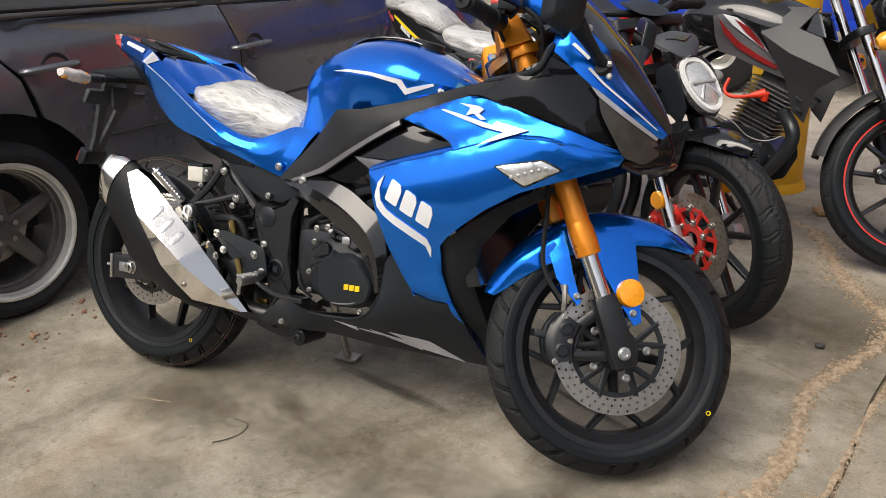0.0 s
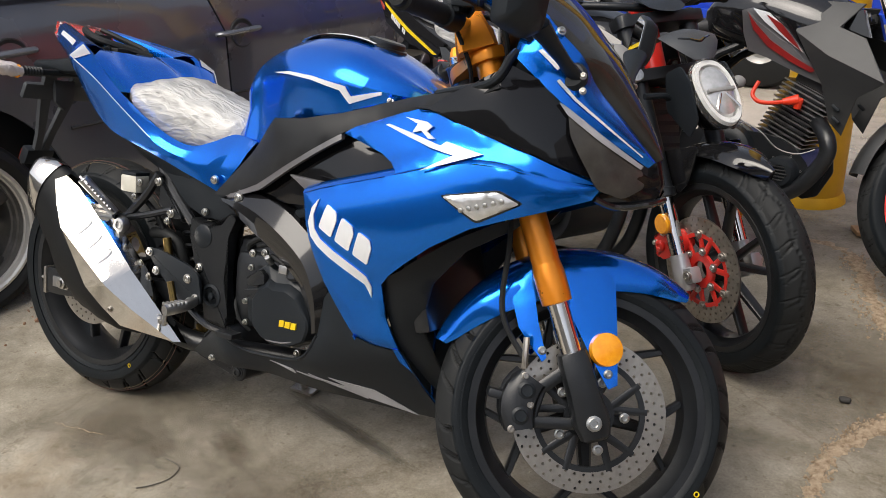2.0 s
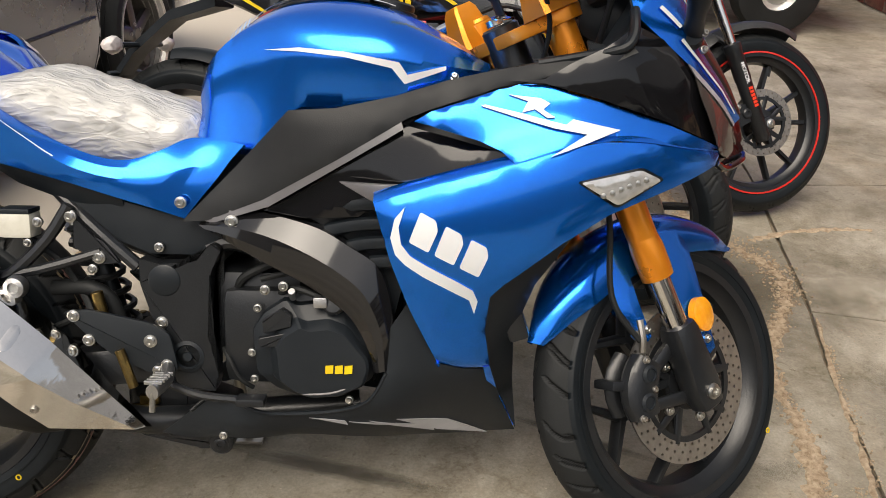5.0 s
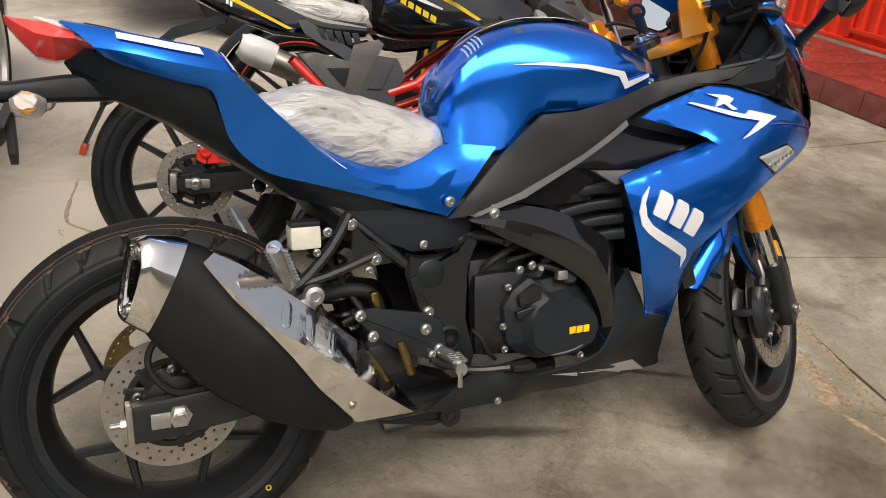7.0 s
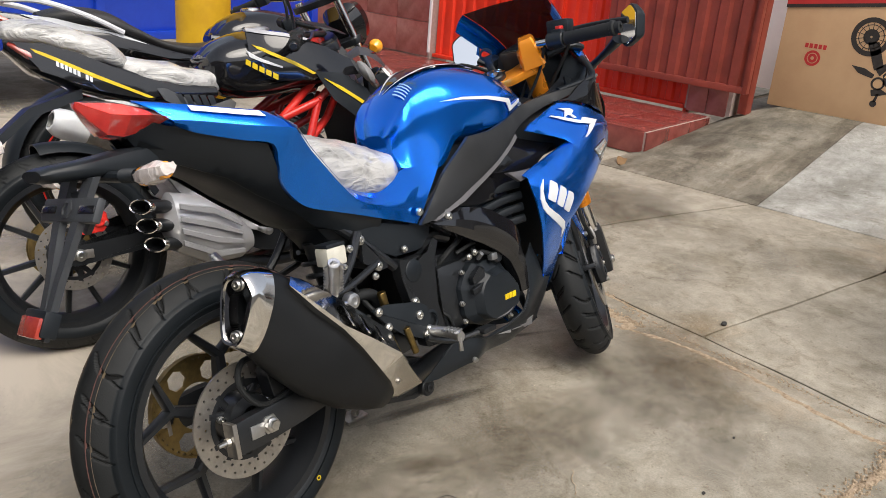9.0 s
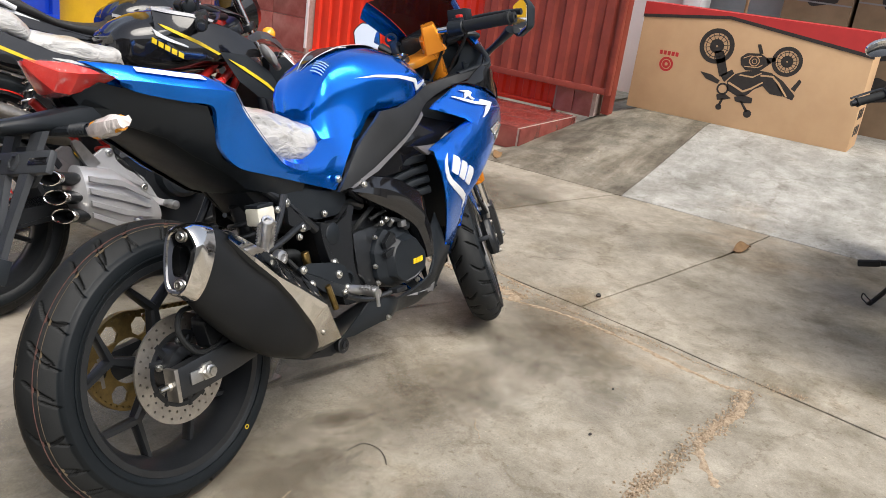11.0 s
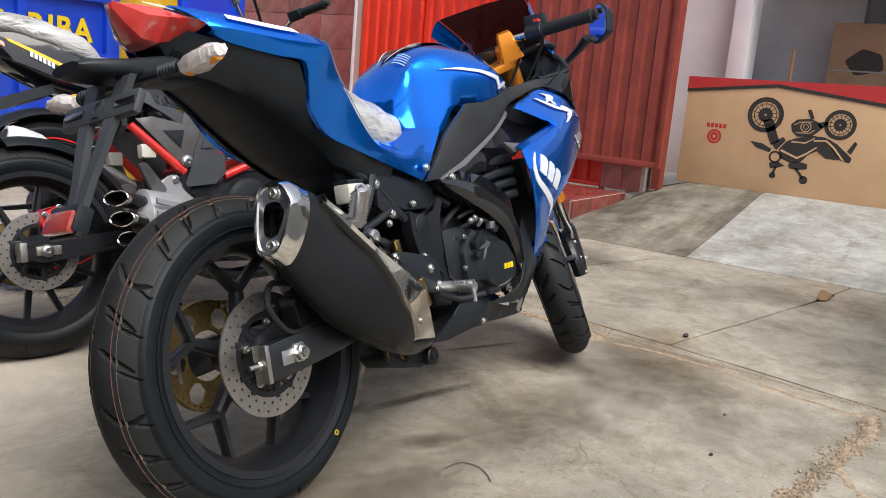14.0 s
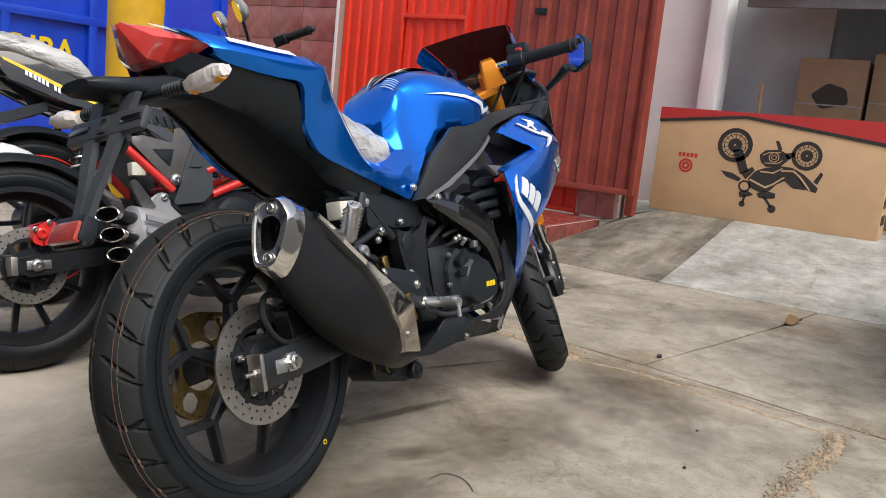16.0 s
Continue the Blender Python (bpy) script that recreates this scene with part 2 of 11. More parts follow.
M = dict(
    concrete=concrete("yard_concrete", (0.222, 0.199, 0.157), (0.392, 0.354, 0.288), (0.62, 0.60, 0.54), 0.16),
    concrete_pale=concrete("fresh_concrete", (0.30, 0.295, 0.27), (0.47, 0.46, 0.43), (0.66, 0.65, 0.62), relief=0.008, streak=0.25),
    concrete_dirty=concrete("ramp_concrete", (0.165, 0.150, 0.118), (0.34, 0.308, 0.245), (0.52, 0.49, 0.44), relief=0.006, streak=0.7),
    stain=stain_material("damp_stain", (0.085, 0.078, 0.062)),
    pale_floor=stain_material("pale_floor_patch", (0.62, 0.555, 0.465), 0.80, (0.62, 1.10)),
    scuff=stain_material("rubber_scuff", (0.055, 0.050, 0.040), 0.52, (0.62, 1.2)),
    brown_stain=stain_material("brown_damp", (0.10, 0.080, 0.052), 0.42),
    dirt=material("joint_dirt", (0.13, 0.105, 0.075), 0.95, base2=(0.24, 0.19, 0.13), scale=30, bump=0.004, bump_scale=180),
    sand=material("crack_sand", (0.27, 0.195, 0.125), 0.95, base2=(0.49, 0.385, 0.27), scale=70, bump=0.006, bump_scale=240),
    wire=material("dusty_wire", (0.06, 0.055, 0.045), 0.8, base2=(0.11, 0.10, 0.08), scale=22, lo=0.3, hi=0.7),
    brick_grit=material("brick_grit", (0.24, 0.105, 0.062), 0.95, base2=(0.36, 0.23, 0.15), scale=50, random=0.2),
    plate_grey=material("grey_moulded_plastic", (0.037, 0.041, 0.047), 0.46, base2=(0.048, 0.052, 0.058), scale=9, bump=0.0003, bump_scale=500),
    tank_silver=material("silver_grey_tank_paint", (0.16, 0.16, 0.17), 0.28, 0.6, base2=(0.20, 0.20, 0.21), scale=4, coat=0.6),
    fin_edge=material("polished_fin", (0.34, 0.34, 0.34), 0.34, 0.9, base2=(0.22, 0.22, 0.22), scale=60),
    blue=material("candy_blue_paint", (0.0003, 0.168, 0.78), 0.19, 0.88, base2=(0.0003, 0.188, 0.86), scale=3, coat=0.55, spec=0.3, flake=0.02),
    black_gloss=material("black_gloss_plastic", (0.007, 0.007, 0.008), 0.08, base2=(0.010, 0.010, 0.011), scale=4, coat=0.4, spec=0.5),
    nose_gloss=material("black_nose_plastic", (0.005, 0.005, 0.006), 0.07, base2=(0.007, 0.007, 0.008), scale=4, spec=0.42),
    charcoal=material("charcoal_matte_plastic", (0.0170, 0.0178, 0.0190), 0.44, base2=(0.0220, 0.0228, 0.0240), scale=8, bump=0.0002, bump_scale=700, spec=0.22),
    black_matte=material("black_matte_plastic", (0.0088, 0.0116, 0.0148), 0.38, base2=(0.0120, 0.0152, 0.0188), scale=9, rough2=0.48, bump=0.00015, bump_scale=600, spec=0.32),
    black_metal=material("black_painted_metal", (0.0090, 0.0102, 0.0120), 0.32, 0.0, base2=(0.0130, 0.0145, 0.0166), scale=20, bump=0.0003, bump_scale=260),
    rubber=material("tyre_rubber", (0.0062, 0.0074, 0.0080), 0.52, base2=(0.0120, 0.0132, 0.0138), scale=9, rough2=0.80, bump=0.0003, bump_scale=320, spec=0.36),
    # unworn rubber in the cuts, also darkened to stand in for their shade
    rubber_cut_shade=material("tyre_groove_shade", (0.0045, 0.0048, 0.005), 0.8, base2=(0.007, 0.007, 0.007), scale=30, spec=0.2),
    rubber_side=material("tyre_sidewall", (0.0038, 0.0060, 0.0080), 0.50, base2=(0.0066, 0.0092, 0.0115), scale=12, bump=0.0003, bump_scale=300, spec=0.26),
    chrome=material("polished_steel", (0.78, 0.76, 0.73), 0.05, 1.0, base2=(0.70, 0.67, 0.63), scale=9, rough2=0.18),
    brushed=material("brushed_steel", (0.47, 0.44, 0.40), 0.30, 0.92, base2=(0.36, 0.335, 0.30), scale=40, rough2=0.42),
    alloy=material("cast_aluminium", (0.55, 0.55, 0.55), 0.38, 1.0, base2=(0.42, 0.42, 0.42), scale=30, bump=0.0006, bump_scale=400),
    silver_paint=material("silver_paint", (0.50, 0.50, 0.51), 0.34, 0.55, base2=(0.44, 0.44, 0.45), scale=10, coat=0.4),
    zinc=material("zinc_bolt", (0.62, 0.61, 0.58), 0.28, 1.0, base2=(0.48, 0.47, 0.44), scale=120),
    brass=material("brass_fitting", (0.30, 0.21, 0.07), 0.35, 1.0, base2=(0.20, 0.14, 0.06), scale=90),
    gold=material("anodised_gold", (0.84, 0.27, 0.016), 0.26, 0.60, base2=(0.92, 0.32, 0.022), scale=10, rough2=0.38, coat=0.3),
    sprocket=material("gold_sprocket", (0.36, 0.25, 0.09), 0.45, 0.8, base2=(0.24, 0.17, 0.07), scale=50),
    white_decal=material("white_decal", (0.74, 0.75, 0.76), 0.3, base2=(0.68, 0.69, 0.71), scale=12, coat=0.5),
    bevel_grey=material("grey_bevel_plastic", (0.10, 0.096, 0.100), 0.32, base2=(0.13, 0.125, 0.13), scale=8, coat=0.4),
    line_gold=material("tread_line_gold", (0.13, 0.095, 0.05), 0.7, base2=(0.05, 0.04, 0.03), scale=60),
    line_red=material("tread_line_red", (0.11, 0.045, 0.035), 0.7, base2=(0.05, 0.025, 0.02), scale=60),
    grey_decal=material("grey_decal", (0.42, 0.42, 0.44), 0.35, base2=(0.34, 0.34, 0.36), scale=12),
    label_blue=material("pale_blue_label", (0.22, 0.36, 0.62), 0.35, base2=(0.28, 0.42, 0.66), scale=40),
    yellow_decal=material("yellow_decal", (0.78, 0.56, 0.01), 0.4, base2=(0.68, 0.46, 0.01), scale=40),
    orange_lens=material("amber_lens", (0.85, 0.30, 0.012), 0.18, base2=(0.95, 0.40, 0.02), scale=60, coat=0.8),
    red_lens=material("red_lens", (0.70, 0.016, 0.012), 0.14, base2=(0.88, 0.04, 0.025), scale=35, coat=1.0),
    clear_lens=material("clear_lens", (0.70, 0.70, 0.69), 0.10, 0.55, base2=(0.52, 0.52, 0.51), scale=45, coat=1.0, bump=0.0006, bump_scale=70),
    lamp_band=material("pale_clear_band", (0.74, 0.74, 0.72), 0.22, base2=(0.66, 0.66, 0.64), scale=20, coat=1.0, bump=0.0008, bump_scale=50),
    smoke=material("smoked_screen", (0.022, 0.020, 0.017), 0.05, base2=(0.030, 0.027, 0.022), scale=4, spec=0.28, alpha=0.97),
    lamp_glass=material("dark_lamp_glass", (0.040, 0.037, 0.034), 0.10, base2=(0.068, 0.064, 0.058), scale=14, spec=0.28),
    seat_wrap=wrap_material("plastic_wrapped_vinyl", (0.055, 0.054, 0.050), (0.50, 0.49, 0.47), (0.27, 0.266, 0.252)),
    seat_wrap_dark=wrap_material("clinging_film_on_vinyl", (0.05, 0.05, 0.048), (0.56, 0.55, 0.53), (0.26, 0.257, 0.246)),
    seat_vinyl=material("black_seat_vinyl", (0.014, 0.014, 0.015), 0.55, base2=(0.022, 0.022, 0.023), scale=10, bump=0.0008, bump_scale=420),
    film=film_material("clear_wrapping_film", (0.80, 0.79, 0.76)),
    film_thin=film_material("thin_clear_film", (0.85, 0.84, 0.82), opacity=0.14, low=0.52),
    shield=material("polished_shield", (0.80, 0.78, 0.74), 0.05, 1.0, base2=(0.72, 0.69, 0.65), scale=7, rough2=0.10, bump=0.0010, bump_scale=14),
    film_pink=film_material("wrapped_amber_film", (0.80, 0.74, 0.71), opacity=1.15),
    red_reflector=material("dull_red_reflector", (0.30, 0.030, 0.020), 0.2, base2=(0.40, 0.050, 0.030), scale=60, coat=0.8),
    can_black=material("black_exhaust_paint", (0.0050, 0.0056, 0.0062), 0.46, base2=(0.0075, 0.0082, 0.0090), scale=9, rough2=0.54, bump=0.0002, bump_scale=500, spec=0.26),
    reservoir=material("milky_reservoir", (0.62, 0.60, 0.52), 0.35, base2=(0.50, 0.48, 0.40), scale=30, coat=0.3),
    red_paint=material("red_frame_paint", (0.56, 0.020, 0.014), 0.3, base2=(0.64, 0.03, 0.02), scale=8, coat=0.5),
    mirror=material("mirror_glass", (0.82, 0.82, 0.82), 0.02, 1.0, base2=(0.80, 0.80, 0.80), scale=4),
    car_paint=material("dark_car_paint", (0.100, 0.106, 0.126), 0.20, 0.40, base2=(0.118, 0.124, 0.145), scale=2, coat=1.0, rough2=0.38),
    car_glass=material("tinted_car_glass", (0.045, 0.036, 0.030), 0.05, base2=(0.060, 0.048, 0.038), scale=3, coat=1.0),
    car_trim=material("black_car_trim", (0.020, 0.020, 0.021), 0.5, base2=(0.028, 0.028, 0.028), scale=20, bump=0.0005, bump_scale=300),
    rim_silver=material("machined_rim", (0.66, 0.65, 0.62), 0.34, 0.55, base2=(0.56, 0.55, 0.52), scale=12, rough2=0.42),
    rim_dish=material("dull_rim_dish", (0.24, 0.235, 0.225), 0.38, 0.7, base2=(0.17, 0.165, 0.155), scale=14, rough2=0.5),
    rim_grey=material("grey_rim_paint", (0.10, 0.098, 0.095), 0.4, 0.6, base2=(0.13, 0.125, 0.12), scale=18),
    truck_blue=material("truck_blue_paint", (0.006, 0.045, 0.44), 0.3, base2=(0.010, 0.06, 0.52), scale=5, coat=0.4, bump=0.001, bump_scale=30),
    yellow_paint=material("yellow_post_paint", (0.72, 0.42, 0.012), 0.5, base2=(0.58, 0.32, 0.010), scale=6, bump=0.001, bump_scale=50),
    gate_red=material("bright_gate_paint", (0.80, 0.045, 0.014), 0.4, base2=(0.72, 0.038, 0.014), scale=3, bump=0.0012, bump_scale=25),
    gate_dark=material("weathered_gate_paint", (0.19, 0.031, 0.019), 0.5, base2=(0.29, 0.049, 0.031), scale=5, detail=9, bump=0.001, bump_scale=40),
    tile=material("burgundy_tile", (0.26, 0.075, 0.064), 0.2, base2=(0.36, 0.125, 0.108), scale=9, random=0.14, coat=0.3, bump=0.0004, bump_scale=60),
    tile_step=material("step_tile", (0.17, 0.036, 0.030), 0.25, base2=(0.25, 0.062, 0.050), scale=9, random=0.12, coat=0.3),
    grout=material("tile_grout", (0.30, 0.22, 0.19), 0.9, base2=(0.38, 0.29, 0.26), scale=40),
    plaster=material("white_plaster", (0.76, 0.77, 0.79), 0.85, base2=(0.84, 0.85, 0.86), scale=2.2, detail=8, bump=0.002, bump_scale=25),
    # the white plaster again, with the bay's shade put into the colour
    plaster_shade=material("shaded_plaster", (0.36, 0.36, 0.37), 0.9, base2=(0.46, 0.46, 0.47), scale=2.5, detail=8, bump=0.002, bump_scale=25),
    cardboard=material("kraft_cardboard", (0.54, 0.335, 0.18), 0.85, base2=(0.60, 0.385, 0.21), scale=3, bump=0.0006, bump_scale=120),
    # darker brown than the kraft carton on the ramp
    card_dark=material("dark_brown_cardboard", (0.22, 0.145, 0.085), 0.9, base2=(0.30, 0.20, 0.12), scale=3, bump=0.0006, bump_scale=100),
    print_red=material("red_print", (0.52, 0.030, 0.028), 0.7, base2=(0.45, 0.026, 0.024), scale=8),
    print_black=material("black_print", (0.022, 0.018, 0.016), 0.75, base2=(0.034, 0.027, 0.022), scale=30),
    tin=material("roof_sheet", (0.20, 0.20, 0.21), 0.5, 0.5, base2=(0.30, 0.29, 0.28), scale=4),
    wood=material("scrap_wood", (0.36, 0.22, 0.11), 0.8, base2=(0.28, 0.16, 0.08), scale=20),
    leaf=material("dry_leaf", (0.24, 0.14, 0.06), 0.8, base2=(0.16, 0.09, 0.04), scale=40),
    yard_wall=material("yard_wall_plaster", (0.40, 0.38, 0.34), 0.9, base2=(0.52, 0.50, 0.46), scale=1.5, detail=8, bump=0.002, bump_scale=20),
    stone=material("pebble", (0.020, 0.019, 0.018), 0.8, base2=(0.045, 0.042, 0.038), scale=40),
)


# ---- mesh helpers ----
def finish(bm, mat, name, smooth=True, angle=0.62):
    bmesh.ops.remove_doubles(bm, verts=bm.verts, dist=1e-5)
    bmesh.ops.recalc_face_normals(bm, faces=bm.faces)
    for e in bm.edges:
        e.smooth = not (len(e.link_faces) == 2 and e.calc_face_angle(0) > angle)
    for f in bm.faces:
        f.smooth = smooth
    me = bpy.data.meshes.new(name)
    bm.to_mesh(me)
    bm.free()
    me.materials.append(mat)
    return me


def part(name, bm, mat, parent, label="", m=None, smooth=True, angle=0.62):
    """Links a bmesh as one mesh object under a thing or a part."""
    if m is not None:
        bmesh.ops.transform(bm, matrix=m, verts=bm.verts)
    ob = new(name, finish(bm, mat, name, smooth, angle))
    ob.parent = parent
    return tagged(ob, label)


def thing(name, label, category, m=None, group="", kind=""):
    ob = new(name)
    ob.empty_display_size = 0.1
    if m is not None:
        ob.matrix_world = m
    return tagged(ob, label, category, group, kind)


def solo(name, bm, mat, label, category, kind="", m=None, group="", smooth=True):
    """One mesh that is a thing of its own."""
    ob = new(name, finish(bm, mat, name, smooth))
    if m is not None:
        ob.matrix_world = m
    return tagged(ob, label, category, group, kind)


def B():
    return bmesh.new()


def add_box(bm, c, s, rot=None, bevel=0.0):
    m = Matrix.Translation(c) @ (rot.to_4x4() if rot else Matrix()) @ Matrix.Diagonal((*s, 1))
    made = bmesh.ops.create_cube(bm, size=1, matrix=m)
    if bevel:
        es = list({e for v in made["verts"] for e in v.link_edges})
        bmesh.ops.bevel(bm, geom=es, offset=bevel, segments=2, affect="EDGES", profile=0.6)
    return bm


def frame_of(d):
    d = Vector(d).normalized()
    up = Vector((0, 0, 1)) if abs(d.z) < 0.95 else Vector((1, 0, 0))
    u = d.cross(up).normalized()
    return u, d.cross(u).normalized(), d


def add_lathe(bm, p, d, profile, seg=24, close=False):
    """Turned shape about the axis d through p: profile rows of (radius, distance along d)."""
    u, w, d = frame_of(d)
    p = Vector(p)
    rings = []
    for r, h in profile:
        if r <= 1e-6:
            rings.append([bm.verts.new(p + d * h)])
        else:
            rings.append([bm.verts.new(p + d * h + (u * math.cos(a) + w * math.sin(a)) * r) for a in (2 * math.pi * k / seg for k in range(seg))])
    pairs = list(zip(rings, rings[1:])) + ([(rings[-1], rings[0])] if close else [])
    for a, b in pairs:
        for k in range(seg):
            k2 = (k + 1) % seg
            if len(a) == 1 and len(b) == 1:
                continue
            if len(a) == 1:
                bm.faces.new((a[0], b[k], b[k2]))
            elif len(b) == 1:
                bm.faces.new((a[k], a[k2], b[0]))
            else:
                bm.faces.new((a[k], a[k2], b[k2], b[k]))
    return bm


def add_cyl(bm, p0, p1, r, r1=None, seg=18, bevel=0.0):
    p0, p1 = Vector(p0), Vector(p1)
    h, r1 = (p1 - p0).length, r if r1 is None else r1
    b = min(bevel or 0.12 * min(r, r1), h * 0.3)
    return add_lathe(bm, p0, p1 - p0, [(0, 0), (r - b, 0), (r, b), (r1, h - b), (max(r1 - b, 1e-4), h), (0, h)], seg)


def smooth_path(pts, n=6):
    """Catmull-Rom through the points."""
    pts = [Vector(p) for p in pts]
    out = []
    for k in range(len(pts) - 1):
        p0, p1, p2, p3 = pts[max(k - 1, 0)], pts[k], pts[k + 1], pts[min(k + 2, len(pts) - 1)]
        for j in range(n):
            t = j / n
            out.append(0.5 * (2 * p1 + (p2 - p0) * t + (2 * p0 - 5 * p1 + 4 * p2 - p3) * t * t + (3 * p1 - p0 - 3 * p2 + p3) * t ** 3))
    return out + [pts[-1]]


def add_tube(bm, pts, r, seg=10, n=6, flat=1.0):
    """A round bar along a smooth path; n = 0 keeps straight runs."""
    path = smooth_path(pts, n) if n else [Vector(p) for p in pts]
    rings, ref = [], None
    for k, p in enumerate(path):
        d = (path[min(k + 1, len(path) - 1)] - path[max(k - 1, 0)]).normalized()
        if ref is None:
            ref, _, _ = frame_of(d)
        ref = (ref - d * ref.dot(d)).normalized()
        w = d.cross(ref)
        rr = r[min(k, len(r) - 1)] if isinstance(r, (list, tuple)) else r
        rings.append([bm.verts.new(p + (ref * math.cos(a) + w * math.sin(a) * flat) * rr) for a in (2 * math.pi * j / seg for j in range(seg))])
    for a, b in zip(rings, rings[1:]):
        for j in range(seg):
            bm.faces.new((a[j], a[(j + 1) % seg], b[(j + 1) % seg], b[j]))
    bm.faces.new(rings[0][::-1])
    bm.faces.new(rings[-1])
    return bm


def add_loft(bm, rings, caps=True, closed=True):
    """Skins rings of equal count."""
    vs = [[bm.verts.new(p) for p in ring] for ring in rings]
    n = len(vs[0])
    for a, b in zip(vs, vs[1:]):
        for j in range(n if closed else n - 1):
            bm.faces.new((a[j], a[(j + 1) % n], b[(j + 1) % n], b[j]))
    if caps and closed:
        bm.faces.new(vs[0][::-1])
        bm.faces.new(vs[-1])
    return bm


def ring_smooth(pts, n=4):
    """A closed Catmull-Rom ring."""
    pts = [Vector(p) for p in pts]
    m, out = len(pts), []
    for k in range(m):
        p0, p1, p2, p3 = pts[k - 1], pts[k], pts[(k + 1) % m], pts[(k + 2) % m]
        for j in range(n):
            t = j / n
            out.append(0.5 * (2 * p1 + (p2 - p0) * t + (2 * p0 - 5 * p1 + 4 * p2 - p3) * t * t + (3 * p1 - p0 - 3 * p2 + p3) * t ** 3))
    return out


def add_plate(bm, outline, y0, y1, bevel=0.0, axes="xz"):
    """A plate: an outline in two axes, thick along the third."""
    def at(a, b, c):
        return {"xz": (a, c, b), "xy": (a, b, c), "yz": (c, a, b)}[axes]
    f = bm.faces.new([bm.verts.new(at(a, b, y0)) for a, b in outline])
    ext = bmesh.ops.extrude_face_region(bm, geom=[f])
    vs = [v for v in ext["geom"] if isinstance(v, bmesh.types.BMVert)]
    d = Vector(at(0, 0, y1 - y0))
    bmesh.ops.translate(bm, vec=d, verts=vs)
    if bevel:
        bm.normal_update()
        fs = {f2 for v in vs for f2 in v.link_faces}
        es = [e for e in {e for f2 in fs for e in f2.edges} if e.calc_length() > 2.2 * bevel]
        bmesh.ops.bevel(bm, geom=es, offset=bevel, segments=2, affect="EDGES", profile=0.6)
    return bm


def rounded(outline, r=0.01, n=3):
    """Rounds the corners of an outline in two axes."""
    out, k = [], len(outline)
    for i in range(k):
        p, a, b = (Vector(outline[j % k]) for j in (i, i - 1, i + 1))
        da, db = a - p, b - p
        ra = min(r, da.length * 0.45, db.length * 0.45)
        s, e = p + da.normalized() * ra, p + db.normalized() * ra
        for j in range(n + 1):
            t = j / n
            q = s * (1 - t) ** 2 + p * 2 * t * (1 - t) + e * t * t
            out.append((q.x, q.y))
    return out


def spline(points):
    """A smooth height over a plane through rows of (x, z, height): thin-plate spline."""
    P = np.array([p[:2] for p in points], float)
    n = len(P)

    def k(d):
        return np.where(d > 1e-9, d * d * np.log(np.maximum(d, 1e-9)), 0.0)
    A = np.zeros((n + 3, n + 3))
    A[:n, :n] = k(np.linalg.norm(P[:, None] - P[None], axis=2)) + 1e-4 * np.eye(n)
    A[:n, n], A[:n, n + 1:] = 1, P
    A[n:, :n] = A[:n, n:].T
    w = np.linalg.solve(A, np.r_[[p[2] for p in points], 0, 0, 0])

    def f(x, z):
        d = np.hypot(P[:, 0] - x, P[:, 1] - z)
        return float(k(d) @ w[:n] + w[n] + w[n + 1] * x + w[n + 2] * z)
    return f


def inside(p, poly):
    hit, j = False, len(poly) - 1
    for i in range(len(poly)):
        (xi, yi), (xj, yj) = poly[i], poly[j]
        if (yi > p[1]) != (yj > p[1]) and p[0] < (xj - xi) * (p[1] - yi) / (yj - yi) + xi:
            hit = not hit
        j = i
    return hit


def cells(outline, holes=(), step=0.02):
    """Triangles that fill an outline less its holes, with points inside at the given step."""
    from mathutils.geometry import delaunay_2d_cdt
    pts, edges = [], []
    for loop in (outline, *holes):
        dense = []
        for i in range(len(loop)):
            a, b = Vector(loop[i][:2]), Vector(loop[(i + 1) % len(loop)][:2])
            k = max(1, int((b - a).length / step))
            dense += [a.lerp(b, j / k) for j in range(k)]
        s = len(pts)
        pts += dense
        edges += [(s + i, s + (i + 1) % len(dense)) for i in range(len(dense))]
    xs, ys = [p[0] for p in outline], [p[1] for p in outline]
    row, y = 0, min(ys) + step * 0.5
    border = list(pts)
    while y < max(ys):
        x = min(xs) + step * (0.5 if row % 2 else 0.0)
        while x < max(xs):
            if inside((x, y), outline) and not any(inside((x, y), h) for h in holes):
                if all((x - q.x) ** 2 + (y - q.y) ** 2 > (0.45 * step) ** 2 for q in border):
                    pts.append(Vector((x, y)))
            x += step
        y, row = y + step * 0.87, row + 1
    v, _, f, *_ = delaunay_2d_cdt(pts, edges, [], 1, 1e-6)
    f = [t for t in f if inside((sum(v[i].x for i in t) / 3, sum(v[i].y for i in t) / 3), outline)
         and not any(inside((sum(v[i].x for i in t) / 3, sum(v[i].y for i in t) / 3), h) for h in holes)]
    return v, f


